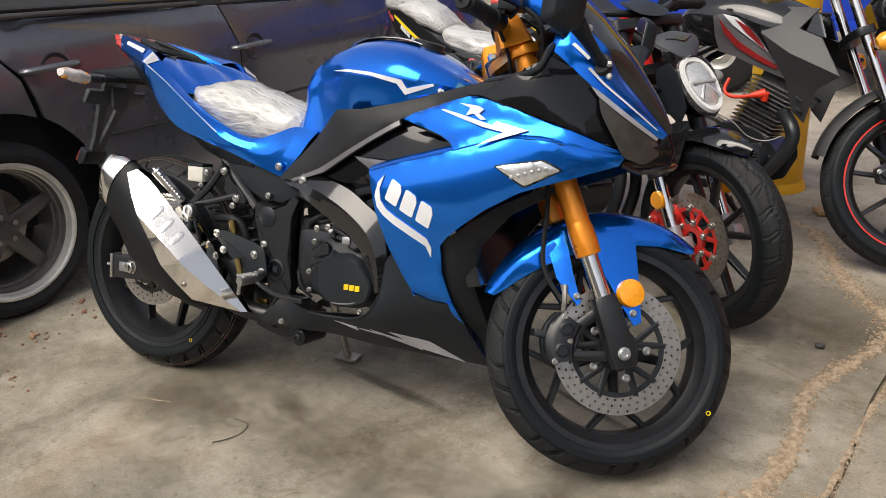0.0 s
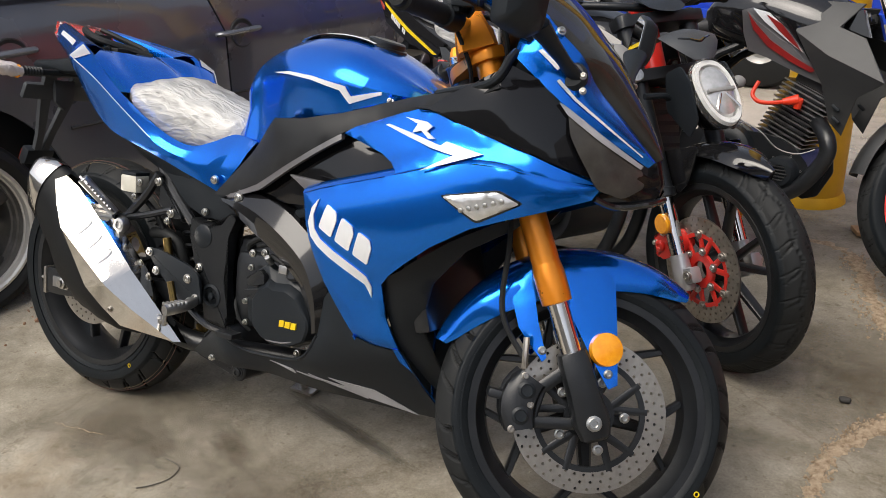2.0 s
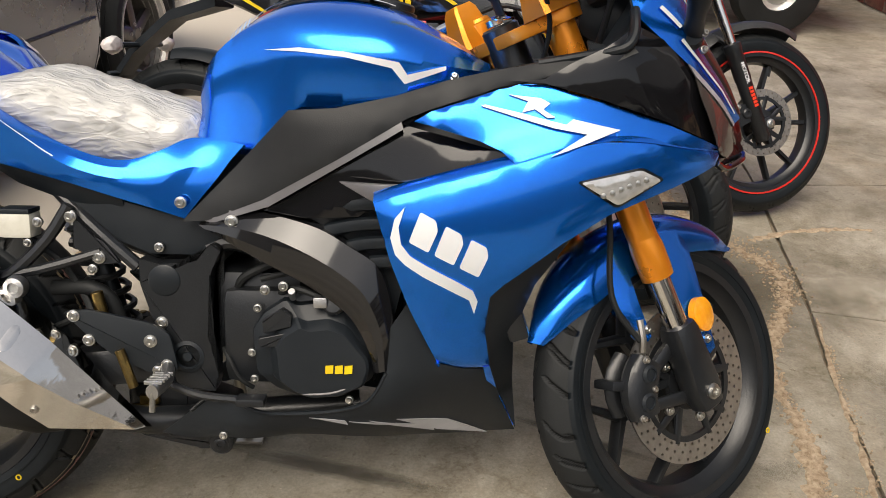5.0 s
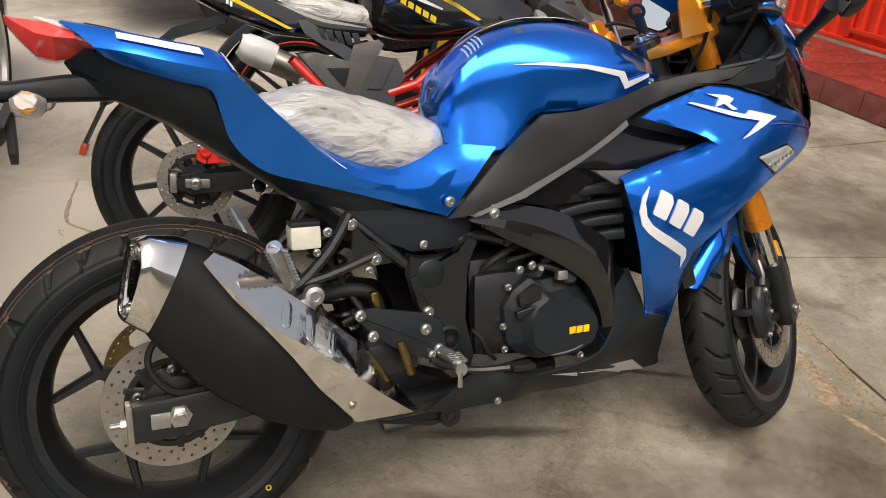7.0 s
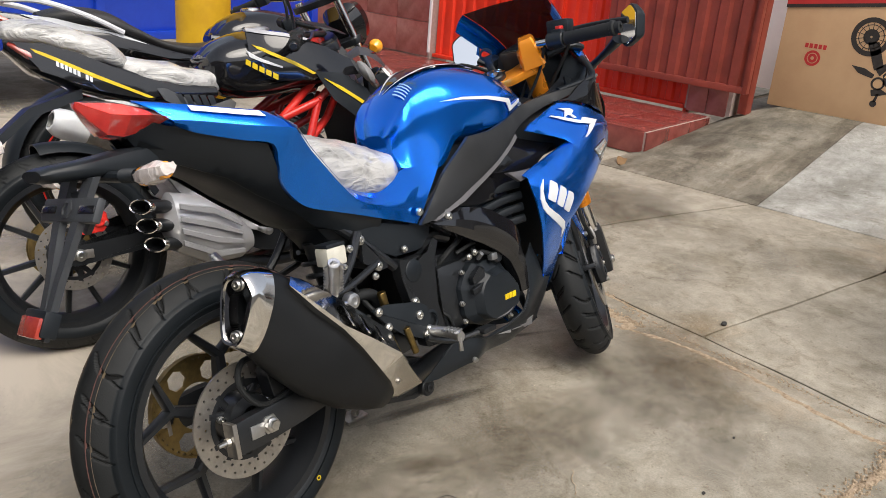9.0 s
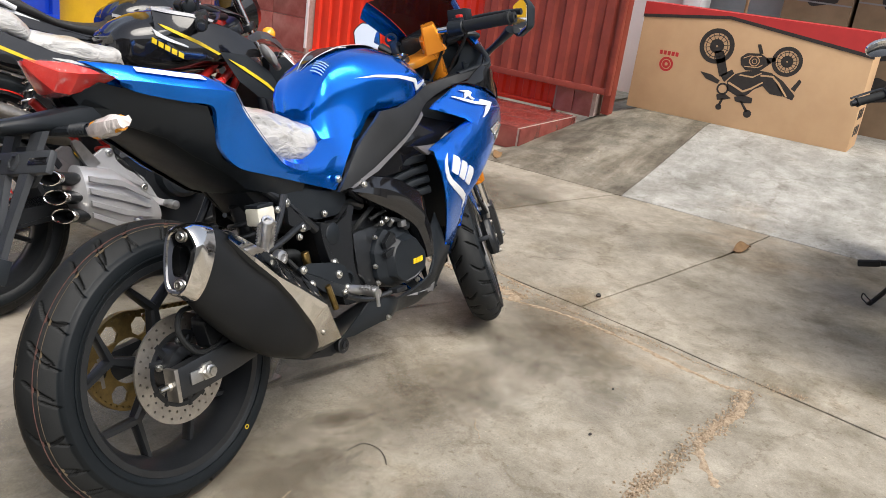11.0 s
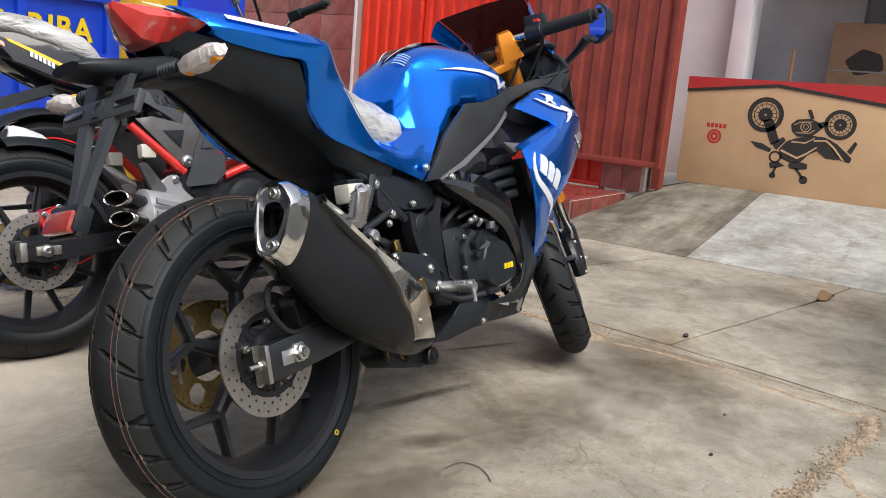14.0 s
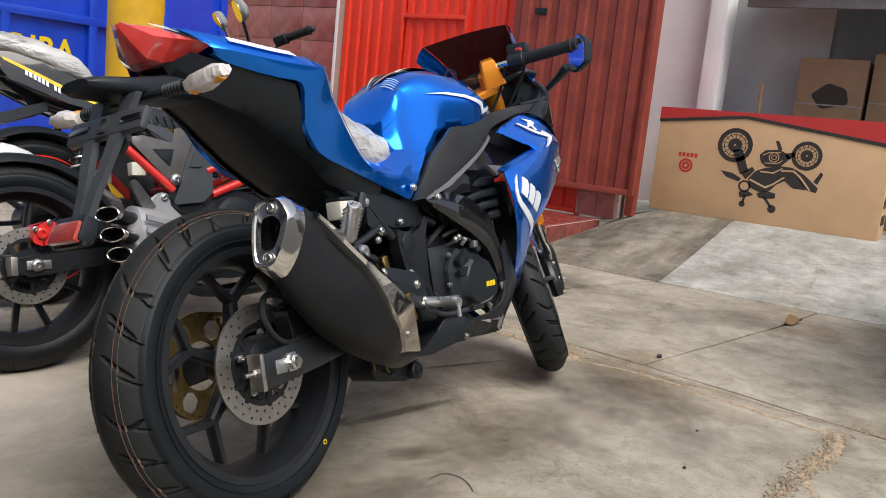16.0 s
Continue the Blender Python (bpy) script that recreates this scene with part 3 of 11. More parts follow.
def add_drape(bm, outline, surf, side=-1, off=0.0, thick=0.004, step=0.02, holes=(), lip=0.0015):
    """A shell panel: an outline in x and z laid on the half-width surface surf(x, z), of that thickness; side -1 is the right."""
    v, f = cells(outline, holes, step)
    count = {}
    for t in f:
        for i in range(3):
            k = tuple(sorted((t[i], t[(i + 1) % 3])))
            count[k] = count.get(k, 0) + 1
    rim = {i for k, c in count.items() if c == 1 for i in k}
    w = [surf(p.x, p.y) for p in v]
    top = [bm.verts.new((p.x, side * (w[i] + off - (lip if i in rim else 0)), p.y)) for i, p in enumerate(v)]
    low = [bm.verts.new((p.x, side * (w[i] + off - thick), p.y)) for i, p in enumerate(v)]
    for t in f:
        bm.faces.new([top[i] for i in t])
        bm.faces.new([low[i] for i in t][::-1])
    for (a, b), c in count.items():
        if c == 1:
            bm.faces.new((top[a], top[b], low[b], low[a]))
    return bm


def add_ring_holes(bm, p, axis_m, r0, r1, thick, holes, seg=64, tooth=0.0, teeth=0):
    """A drilled disc in the plane of axis_m (its x and y), with round holes of (x, y, r)."""
    def circle(r, s, cx=0.0, cy=0.0):
        return [(cx + r * math.cos(2 * math.pi * k / s), cy + r * math.sin(2 * math.pi * k / s)) for k in range(s)]
    if teeth:
        outer = []
        for k in range(teeth * 4):
            a, rr = 2 * math.pi * k / (teeth * 4), r1 - (tooth if k % 4 in (2, 3) else 0)
            outer.append((rr * math.cos(a), rr * math.sin(a)))
    else:
        outer = circle(r1, seg)
    v, f = cells(outer, [circle(r0, seg)] + [circle(r, 7, x, y) for x, y, r in holes], step=0.03)
    count = {}
    for t in f:
        for i in range(3):
            k = tuple(sorted((t[i], t[(i + 1) % 3])))
            count[k] = count.get(k, 0) + 1
    m = Matrix.Translation(p) @ axis_m.to_4x4()
    top = [bm.verts.new(m @ Vector((q.x, q.y, thick / 2))) for q in v]
    low = [bm.verts.new(m @ Vector((q.x, q.y, -thick / 2))) for q in v]
    for t in f:
        bm.faces.new([top[i] for i in t])
        bm.faces.new([low[i] for i in t][::-1])
    for (a, b), c in count.items():
        if c == 1:
            bm.faces.new((top[a], top[b], low[b], low[a]))
    return bm


def text_cells(body, size, shear=0.0, offset=0.0, spacing=1.0):
    """Filled letters of the built-in font as triangles in a plane."""
    cu = bpy.data.curves.new("text", "FONT")
    cu.body, cu.size, cu.shear, cu.offset, cu.space_character, cu.resolution_u = body, size, shear, offset, spacing, 3
    ob = bpy.data.objects.new("text", cu)
    scene.collection.objects.link(ob)
    me = bpy.data.meshes.new_from_object(ob.evaluated_get(bpy.context.evaluated_depsgraph_get()))
    v, f = [tuple(p.co[:2]) for p in me.vertices], [tuple(p.vertices) for p in me.polygons]
    bpy.data.objects.remove(ob)
    bpy.data.curves.remove(cu)
    bpy.data.meshes.remove(me)
    return v, f


def add_flat(bm, v, f, to):
    vs = [bm.verts.new(to(*p)) for p in v]
    for t in f:
        try:
            bm.faces.new([vs[i] for i in t])
        except ValueError:
            pass
    return bm


def bolts(parent, rows, mat, r=0.007, name="bolt"):
    """Dome-headed bolts at rows of (place, direction[, radius])."""
    for row in rows:
        p, d, rr = row[0], row[1], row[2] if len(row) > 2 else r
        bm = B()
        add_lathe(bm, p, d, [(0, -0.004), (rr * 1.35, -0.004), (rr * 1.35, 0.0015), (rr, 0.002), (rr, 0.005), (rr * 0.8, 0.0065), (rr * 0.45, 0.0065), (rr * 0.4, 0.004), (0, 0.004)], 12)
        part(name, bm, mat, parent)


RIGHT = Vector((0, -1, 0))
WHEEL = Matrix(((1, 0, 0), (0, 0, -1), (0, 1, 0)))  # a disc's x, y into the plane x, z


def crumple(bm, amp, freq, seed):
    """Pushes vertices about, as folds in loose film."""
    bm.normal_update()
    for v in bm.verts:
        p = v.co * freq + Vector((seed, seed * 2.3, -seed))
        v.co += v.normal * amp * (noise.noise(p) + 0.5 * noise.noise(p * 2.7))
    return bm


# ---- wheels ----
def tyre_mesh(R, half, rim, nc, ns, groove, depth=0.0075):
    """A tyre about the y axis with grooves cut in by groove(angle, across), both in metres of tread."""
    prof = []
    for k in range(ns + 1):
        a = -1.0 + 2.0 * k / ns
        th = a * 1.95
        y = half * math.sin(max(-1.57, min(1.57, th * 0.86))) * (1.0 if abs(th) < 1.8 else 0.94)
        if abs(a) < 0.62:
            r = R - (R - (R - half * 0.62)) * (1 - math.cos(a / 0.62 * 1.25)) / (1 - math.cos(1.25)) * 0.95
        else:
            t = (abs(a) - 0.62) / 0.38
            r = (R - half * 0.59) * (1 - t) + rim * t
            y = math.copysign(half * (0.985 + 0.035 * math.sin(t * 3.14) - 0.13 * t * t), a)
        prof.append((y, r, a))
    arc, s = [], 0.0
    for k, (y, r, a) in enumerate(prof):
        if k:
            s += math.hypot(y - prof[k - 1][0], r - prof[k - 1][1])
        arc.append(s)
    mid = arc[ns // 2]
    ang = np.linspace(0, 2 * np.pi, nc, endpoint=False)
    co = np.zeros((nc, ns + 1, 3))
    deep = np.zeros((nc, ns + 1), bool)
    for k, (y, r, a) in enumerate(prof):
        cut = np.zeros(nc)
        if abs(a) < 0.60:
            cut = groove(ang * R, arc[k] - mid) * depth
        deep[:, k] = cut > 0.35 * depth
        co[:, k, 0], co[:, k, 1], co[:, k, 2] = np.cos(ang) * (r - cut), y, np.sin(ang) * (r - cut)
    i, j = np.meshgrid(np.arange(nc), np.arange(ns), indexing="ij")
    i2 = (i + 1) % nc
    quads = np.stack([i * (ns + 1) + j, i * (ns + 1) + j + 1, i2 * (ns + 1) + j + 1, i2 * (ns + 1) + j], -1).reshape(-1, 4)
    me = bpy.data.meshes.new("tyre")
    me.from_pydata(co.reshape(-1, 3).tolist(), [], quads.tolist())
    me.polygons.foreach_set("use_smooth", [True] * len(me.polygons))
    face_a = np.abs(np.array([p[2] for p in prof[:-1]]))[None].repeat(nc, 0).reshape(-1)
    me.materials.append(M["rubber"])
    me.materials.append(M["rubber_side"])
    me.materials.append(M["rubber_cut_shade"])
    index = (face_a > 0.6).astype(int)
    # faces deep in a cut take the darker colour with shade painted in
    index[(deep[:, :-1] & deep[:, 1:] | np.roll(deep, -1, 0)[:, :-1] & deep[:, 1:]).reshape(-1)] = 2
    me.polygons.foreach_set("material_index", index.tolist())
    me.update()
    return me


def saw(u, period):
    return np.abs((u / period + 0.5) % 1.0 - 0.5) * period


def sport_groove(circ, n):
    """Each stretch of tread: an S-shaped cut, two long slanting pairs and short hair cuts, mirrored on the other side half a stretch on."""
    per = circ / n

    def cut(u, c, a, lo, hi, slant, w, bow=0.0):
        if not lo < a < hi:
            return np.zeros_like(u)
        t = (a - lo) / (hi - lo)
        d = saw(u - c * per - slant * (a - lo) - bow * math.sin(math.pi * t), per)
        taper = min(1.0, 6 * t + 0.25, 6 * (1 - t) + 0.25)
        return np.clip((1.15 * w * taper - d) / 0.0010, 0, 1)

    def g(u, s):
        a = abs(s)
        u = u + (per / 2 if s > 0 else 0.0)
        out = np.zeros_like(u)
        for c, lo, hi, sl, w, bow in ((0.08, 0.004, 0.072, 0.42, 0.0044, 0.022), (0.40, 0.010, 0.066, 0.75, 0.0038, 0.0), (0.47, 0.016, 0.058, 0.75, 0.0028, 0.0), (0.70, 0.010, 0.068, 0.75, 0.0038, 0.0),
                                      (0.22, 0.040, 0.078, 0.60, 0.0022, 0.0), (0.56, 0.050, 0.080, 0.60, 0.0022, 0.0), (0.86, 0.042, 0.078, 0.60, 0.0022, 0.0)):
            out = np.maximum(out, cut(u, c, a, lo, hi, sl, w, bow))
        return out
    return g


def road_groove(circ, n):
    per = circ / n

    def g(u, s):
        a = abs(s)
        d = saw(u + 1.6 * a + 0.010 * math.sin(a * 90) + (per / 2 if s > 0 else 0), per)
        out = np.clip((0.0026 - d) / 0.0012, 0, 1) * (1.0 if 0.006 < a < 0.052 else 0.0)
        d2 = saw(u + 0.5 * a + per / 3, per)
        out = np.maximum(out, np.clip((0.0022 - d2) / 0.0012, 0, 1) * (1.0 if 0.024 < a < 0.060 else 0.0))
        wave = np.abs(a - 0.016 - 0.006 * np.sin(2 * np.pi * u / (2 * per)))
        return 0.6 * np.maximum(out, np.clip((0.0020 - wave) / 0.0012, 0, 1))
    return g


def add_rim(bm, rim, half, seg=72):
    """A well-section rim with rounded flanges."""
    w = half * 0.92
    prof = [(rim + 0.004, w), (rim + 0.006, w - 0.004), (rim - 0.004, w - 0.012), (rim - 0.018, w * 0.55), (rim - 0.024, 0.0), (rim - 0.018, -w * 0.55),
            (rim - 0.004, -w + 0.012), (rim + 0.006, -w + 0.004), (rim + 0.004, -w), (rim - 0.010, -w + 0.001), (rim - 0.016, -w + 0.014), (rim - 0.028, -w * 0.5),
            (rim - 0.033, 0.0), (rim - 0.028, w * 0.5), (rim - 0.016, w - 0.014), (rim - 0.010, w - 0.001)]
    return add_lathe(bm, (0, 0, 0), (0, 1, 0), prof, seg, close=True)


def add_bar(bm, a, b, w0, w1, h0, h1):
    """A tapered spoke from a to b: w across the wheel's plane, h along its axle."""
    a, b = Vector(a), Vector(b)
    d = (b - a).normalized()
    n = Vector((0, 1, 0)).cross(d).normalized()
    y = Vector((0, 1, 0))
    rings = []
    for p, w, h in ((a, w0, h0), (b, w1, h1)):
        rings.append([p + n * w * u + y * h * v for u, v in ((-0.5, -0.3), (-0.3, -0.5), (0.3, -0.5), (0.5, -0.3), (0.5, 0.3), (0.3, 0.5), (-0.3, 0.5), (-0.5, 0.3))])
    return add_loft(bm, rings)


def polar(r, deg):
    return Vector((r * math.cos(radians(deg)), 0, r * math.sin(radians(deg))))


def wheel(parent, m, R, half, rim, style, spin, rim_mat, nc, ns, groove, stripe=None, sub=True):
    """A motorcycle wheel: tyre, rim, spokes, hub, valve. m takes it into its thing; spin turns the spokes."""
    ty = new("tyre", tyre_mesh(R, half, rim, nc, ns, groove))
    ty.parent = parent
    ty.matrix_local = m
    bm = B()
    add_rim(bm, rim, half)
    rb = part("rim", bm, rim_mat if stripe is None else stripe, ty)
    bm = B()
    add_lathe(bm, (0, 0, 0), (0, 1, 0), [(0.0, -half * 0.8), (0.028, -half * 0.8), (0.034, -half * 0.7), (0.040, -half * 0.35), (0.044, 0), (0.040, half * 0.35), (0.034, half * 0.7), (0.028, half * 0.8), (0, half * 0.8)], 28)
    part("hub", bm, M["black_metal"], ty)
    if style == "y5":
        for k in range(5):
            a = spin + 72 * k
            bm = B()
            add_bar(bm, polar(0.036, a), polar(rim * 0.58, a), 0.030, 0.019, 0.040, 0.028)
            add_bar(bm, polar(rim * 0.55, a), polar(rim - 0.022, a - 21), 0.018, 0.012, 0.028, 0.026)
            add_bar(bm, polar(rim * 0.55, a), polar(rim - 0.022, a + 21), 0.018, 0.012, 0.028, 0.026)
            part("spoke", bm, rim_mat, ty)
    else:
        for k in range(10):
            a = spin + 36 * k
            bm = B()
            add_bar(bm, polar(0.036, a + (9 if k % 2 else -9)), polar(rim - 0.02, a + (3 if k % 2 else -3)), 0.020, 0.014, 0.030, 0.026)
            part("spoke", bm, rim_mat, ty)
    bm = B()
    a = spin + 36
    add_cyl(bm, polar(rim - 0.026, a) + Vector((0, -0.006, 0)), polar(rim - 0.062, a) + Vector((0, -0.012, 0)), 0.0045, 0.0035, 8)
    part("valve", bm, M["rubber"], ty)
    return ty


def brake_disc(parent, m, y, r0, r1, hub_r, rings, spokes, mat, hub_mat, side=-1):
    bm = B()
    hs = []
    for n_, rr, ph in rings:
        hs += [(rr * math.cos(2 * math.pi * (k + ph) / n_), rr * math.sin(2 * math.pi * (k + ph) / n_), 0.0029) for k in range(n_)]
    add_ring_holes(bm, (0, y, 0), WHEEL, r0, r1, 0.0045, hs, 56)
    d = part("brake_disc", bm, mat, parent, "drilled steel brake disc", m)
    if spokes:
        for k in range(spokes):
            a = 360 / spokes * k
            bm = B()
            add_bar(bm, polar(hub_r - 0.004, a) + Vector((0, y, 0)), polar(r0 + 0.010, a + 14) + Vector((0, y, 0)), 0.016, 0.013, 0.008, 0.006)
            add_bar(bm, polar(hub_r - 0.004, a) + Vector((0, y, 0)), polar(r0 + 0.010, a - 14) + Vector((0, y, 0)), 0.016, 0.013, 0.008, 0.006)
            part("carrier_arm", bm, hub_mat, parent, "", m)
        bm = B()
        add_lathe(bm, (0, y, 0), (0, 1, 0), [(hub_r - 0.016, -0.005), (hub_r + 0.006, -0.005), (hub_r + 0.006, 0.005), (hub_r - 0.016, 0.005)], 36, close=True)
        part("disc_carrier", bm, hub_mat, parent, "", m)
        bm = B()
        add_lathe(bm, (0, y, 0), (0, 1, 0), [(r0 - 0.004, -0.003), (r0 + 0.006, -0.003), (r0 + 0.006, 0.0032), (r0 - 0.004, 0.0032)], 48, close=True)
        part("carrier_ring", bm, hub_mat, parent, "", m)
    return parent

# ---- ground ----
def jitter_loop(pts, step=0.12, amp=0.004, near=4.5):
    out = []
    for i in range(len(pts)):
        a, b = Vector(pts[i]), Vector(pts[(i + 1) % len(pts)])
        k = max(1, int((b - a).length / step)) if min(a.length, b.length) < near else 1
        for j in range(k):
            p = a.lerp(b, j / k)
            if 0 < j:
                p = p + Vector((random.uniform(-amp, amp), random.uniform(-amp, amp)))
            out.append((p.x, p.y))
    return out


def inset(pts, d):
    c = Vector((sum(p[0] for p in pts) / len(pts), sum(p[1] for p in pts) / len(pts)))
    area = sum(pts[i - 1][0] * pts[i][1] - pts[i][0] * pts[i - 1][1] for i in range(len(pts)))
    out = []
    for i in range(len(pts)):
        a, p, b = Vector(pts[i - 1]), Vector(pts[i]), Vector(pts[(i + 1) % len(pts)])
        n = ((p - a).normalized() + (b - p).normalized()).normalized()
        n = Vector((-n.y, n.x)) * (1 if area > 0 else -1)
        out.append(tuple(p + n * d))
    return out


bm = B()
bmesh.ops.create_grid(bm, x_segments=8, y_segments=8, size=400, matrix=Matrix.Translation((0, 0, -0.014)))
ground = solo("ground", bm, M["dirt"], "brown dirt ground under and beyond the concrete yard", "ground", "structure")

LINE_A = [(0.2, -14), (1.2, -3), (1.55, -1.24), (1.74, -0.21), (1.78, 0.1), (1.85, 0.55), (1.90, 0.78), (2.03, 1.66), (3.2, 14)]
SLABS = [
    [(-14, -14)] + LINE_A + [(-14, 14)],
    LINE_A[:4] + [(3.0, -0.47), (3.52, -0.55), (3.52, -14)],
    LINE_A[3:7] + [(2.6, 0.62), (3.50, 0.33), (3.52, -0.55), (3.0, -0.47)],
    LINE_A[6:8] + [(4.0, 1.76), (5.2, 1.76), (5.2, 0.33), (3.50, 0.33), (2.6, 0.62)],
    LINE_A[7:] + [(14, 14), (14, 1.76), (5.2, 1.76), (4.0, 1.76)],
    [(3.52, -14), (14, -14), (14, 1.70), (5.25, 1.70), (5.25, 0.30), (3.52, 0.30)],
]
yard = thing("yard_paving", "stained grey-brown concrete yard of large cracked slabs", "paving", kind="structure")
for s in SLABS:
    bm = B()
    loop = jitter_loop(inset(s, 0.006))
    add_plate(bm, loop, -0.012, 0.0, axes="xy")
    part("slab", bm, M["concrete"], yard, smooth=False)


def ribbon(pts, w0, w1, h, seed):
    """A low ragged strip of loose grit along a line."""
    rnd = random.Random(seed)
    path = smooth_path([(*p, 0) for p in pts], 14)
    bm = B()
    rings = []
    for k, p in enumerate(path):
        d = (path[min(k + 1, len(path) - 1)] - path[max(k - 1, 0)]).normalized()
        n = Vector((-d.y, d.x, 0))
        a, b = rnd.uniform(w0, w1), rnd.uniform(w0, w1)
        if k in (0, len(path) - 1):
            a = b = 0.003
        rings.append([p - n * a + Vector((0, 0, 0.0005)), p - n * a * 0.4 + Vector((0, 0, h * rnd.uniform(0.3, 1))), p + n * b * 0.4 + Vector((0, 0, h * rnd.uniform(0.3, 1))), p + n * b + Vector((0, 0, 0.0005))])
    add_loft(bm, rings, caps=False, closed=False)
    return bm


for k, (pts, w0, w1) in enumerate((
    ([(1.60, -0.02), (1.66, 0.12), (1.688, 0.31), (1.70, 0.525), (1.80, 0.73), (1.866, 0.89), (1.87, 1.03), (1.75, 1.25), (1.68, 1.5), (1.58, 1.74), (1.38, 1.78)], 0.004, 0.034),
    ([(1.57, 0.04), (1.61, -0.15), (1.60, -0.36), (1.54, -0.62), (1.50, -0.81), (1.52, -0.90)], 0.003, 0.018),
    ([(1.52, -0.88), (1.34, -0.90), (1.10, -0.85), (0.9, -0.95)], 0.004, 0.020),
    ([(1.74, 0.0), (1.79, 0.2), (1.83, 0.42), (1.90, 0.74)], 0.002, 0.010),
    ([(1.86, 1.20), (2.05, 1.28), (2.3, 1.30)], 0.003, 0.022),
    ([(-0.20, 1.02), (-0.16, 1.18), (-0.12, 1.36), (-0.20, 1.5), (-0.16, 1.84)], 0.002, 0.009),
    ([(-0.45, 0.55), (-0.30, 0.80), (-0.34, 1.05)], 0.003, 0.020),
)):
    solo("crack_grit", ribbon(pts, w0, w1, 0.005, k), M["sand"], "sandy grit crumbling along a crack in the concrete", "grit", "stuff")

# crumbled grit lying in the cracks: small faceted grains
def grains(paths, seed):
    rnd = np.random.default_rng(seed)
    unit = np.array([(1, 0, 0), (-1, 0, 0), (0, 1, 0), (0, -1, 0), (0, 0, 1), (0, 0, -1)], float)
    tri = [(0, 2, 4), (2, 1, 4), (1, 3, 4), (3, 0, 4), (2, 0, 5), (1, 2, 5), (3, 1, 5), (0, 3, 5)]
    co, fa = [], []
    for pts, count, spread, big in paths:
        base = np.array([tuple(p) for p in smooth_path([(*p, 0) for p in pts], 24)])
        for _ in range(count):
            t = rnd.random() * (len(base) - 1)
            p = base[int(t)]
            s = big * (0.25 + 0.75 * rnd.random() ** 2)
            m = np.linalg.qr(rnd.normal(size=(3, 3)))[0]
            k = len(co) * 6
            co.append(unit @ m * s * (0.6 + 0.7 * rnd.random(3)) + (p[0] + rnd.normal() * spread, p[1] + rnd.normal() * spread, s * 0.4))
            fa += [tuple(k + i for i in f) for f in tri]
    me = bpy.data.meshes.new("grains")
    me.from_pydata(np.concatenate(co).tolist(), [], fa)
    me.materials.append(M["sand"])
    return me


tagged(new("grit_grains", grains([
    ([(1.64, -0.02), (1.672, 0.16), (1.688, 0.31), (1.699, 0.525), (1.748, 0.664), (1.803, 0.735), (1.866, 0.887)], 2200, 0.013, 0.0055),
    ([(1.87, 0.86), (1.88, 1.03), (1.79, 1.18), (1.72, 1.35), (1.62, 1.70)], 1600, 0.030, 0.006),
    ([(1.78, 0.11), (1.816, 0.295), (1.851, 0.486), (1.88, 0.61)], 350, 0.007, 0.004),
    ([(1.52, -0.89), (1.30, -0.88), (1.12, -0.85), (0.84, -0.81), (0.70, -0.79)], 1500, 0.016, 0.006),
    ([(1.74, 0.1), (1.66, -0.2), (1.64, -0.5), (1.60, -0.8), (1.62, -1.05)], 900, 0.010, 0.004),
    ([(-0.22, 1.41), (-0.20, 1.27), (-0.09, 1.2)], 160, 0.006, 0.003),
    ([(-0.44, 0.99), (-0.39, 0.85), (-0.45, 0.76), (-0.50, 0.63)], 700, 0.030, 0.005)], 5)), "pale crumbled grit lying along the cracks", "grit", kind="stuff")

# damp and oily stains, soft at their edges
for k, (x, y, rx, ry, rz) in enumerate(((1.60, 0.15, 0.10, 0.05, 20), (1.71, 0.19, 0.04, 0.03, 0), (1.25, -0.10, 0.30, 0.16, 40), (0.60, 0.30, 0.45, 0.20, 10), (0.35, -0.45, 0.40, 0.22, -20), (1.10, -0.55, 0.32, 0.20, 15),
                                        (0.85, -0.30, 0.24, 0.13, 70), (1.95, 0.35, 0.30, 0.15, 80), (2.25, 0.10, 0.25, 0.12, 10), (2.7, -0.1, 0.4, 0.2, 30), (1.45, -0.90, 0.16, 0.08, 10), (1.0, -0.82, 0.10, 0.06, 0),
                                        (2.4, 0.9, 0.5, 0.2, -10), (3.0, 0.6, 0.5, 0.25, 40), (-0.25, 0.9, 0.3, 0.18, 60), (0.1, 1.9, 0.5, 0.3, 20), (1.5, 0.5, 0.25, 0.13, 35), (0.2, -0.15, 0.30, 0.16, 0))):
    bm = B()
    bmesh.ops.create_circle(bm, cap_ends=True, radius=1.0, segments=20)
    ob = solo("floor_stain", bm, M["stain"], "dark damp stain on the concrete", "stain", "stuff", m=pose(x, y, 0.0012 + 0.00005 * k, 0, 0, rz) @ Matrix.Diagonal((rx, ry, 1, 1)))
# pale patches on the far side of the bikes, brown damp where they drip
for k, (x, y, rx, ry, rz) in enumerate(((-0.55, 1.25, 1.7, 1.3, 20), (-0.4, 3.6, 2.9, 2.2, -10))):
    bm = B()
    bmesh.ops.create_circle(bm, cap_ends=True, radius=1.0, segments=28)
    solo("dust_patch", bm, M["pale_floor"], "large pale patch on the concrete", "stain", "stuff", m=pose(x, y, 0.0006 + 0.00008 * k, 0, 0, rz) @ Matrix.Diagonal((rx, ry, 1, 1)))
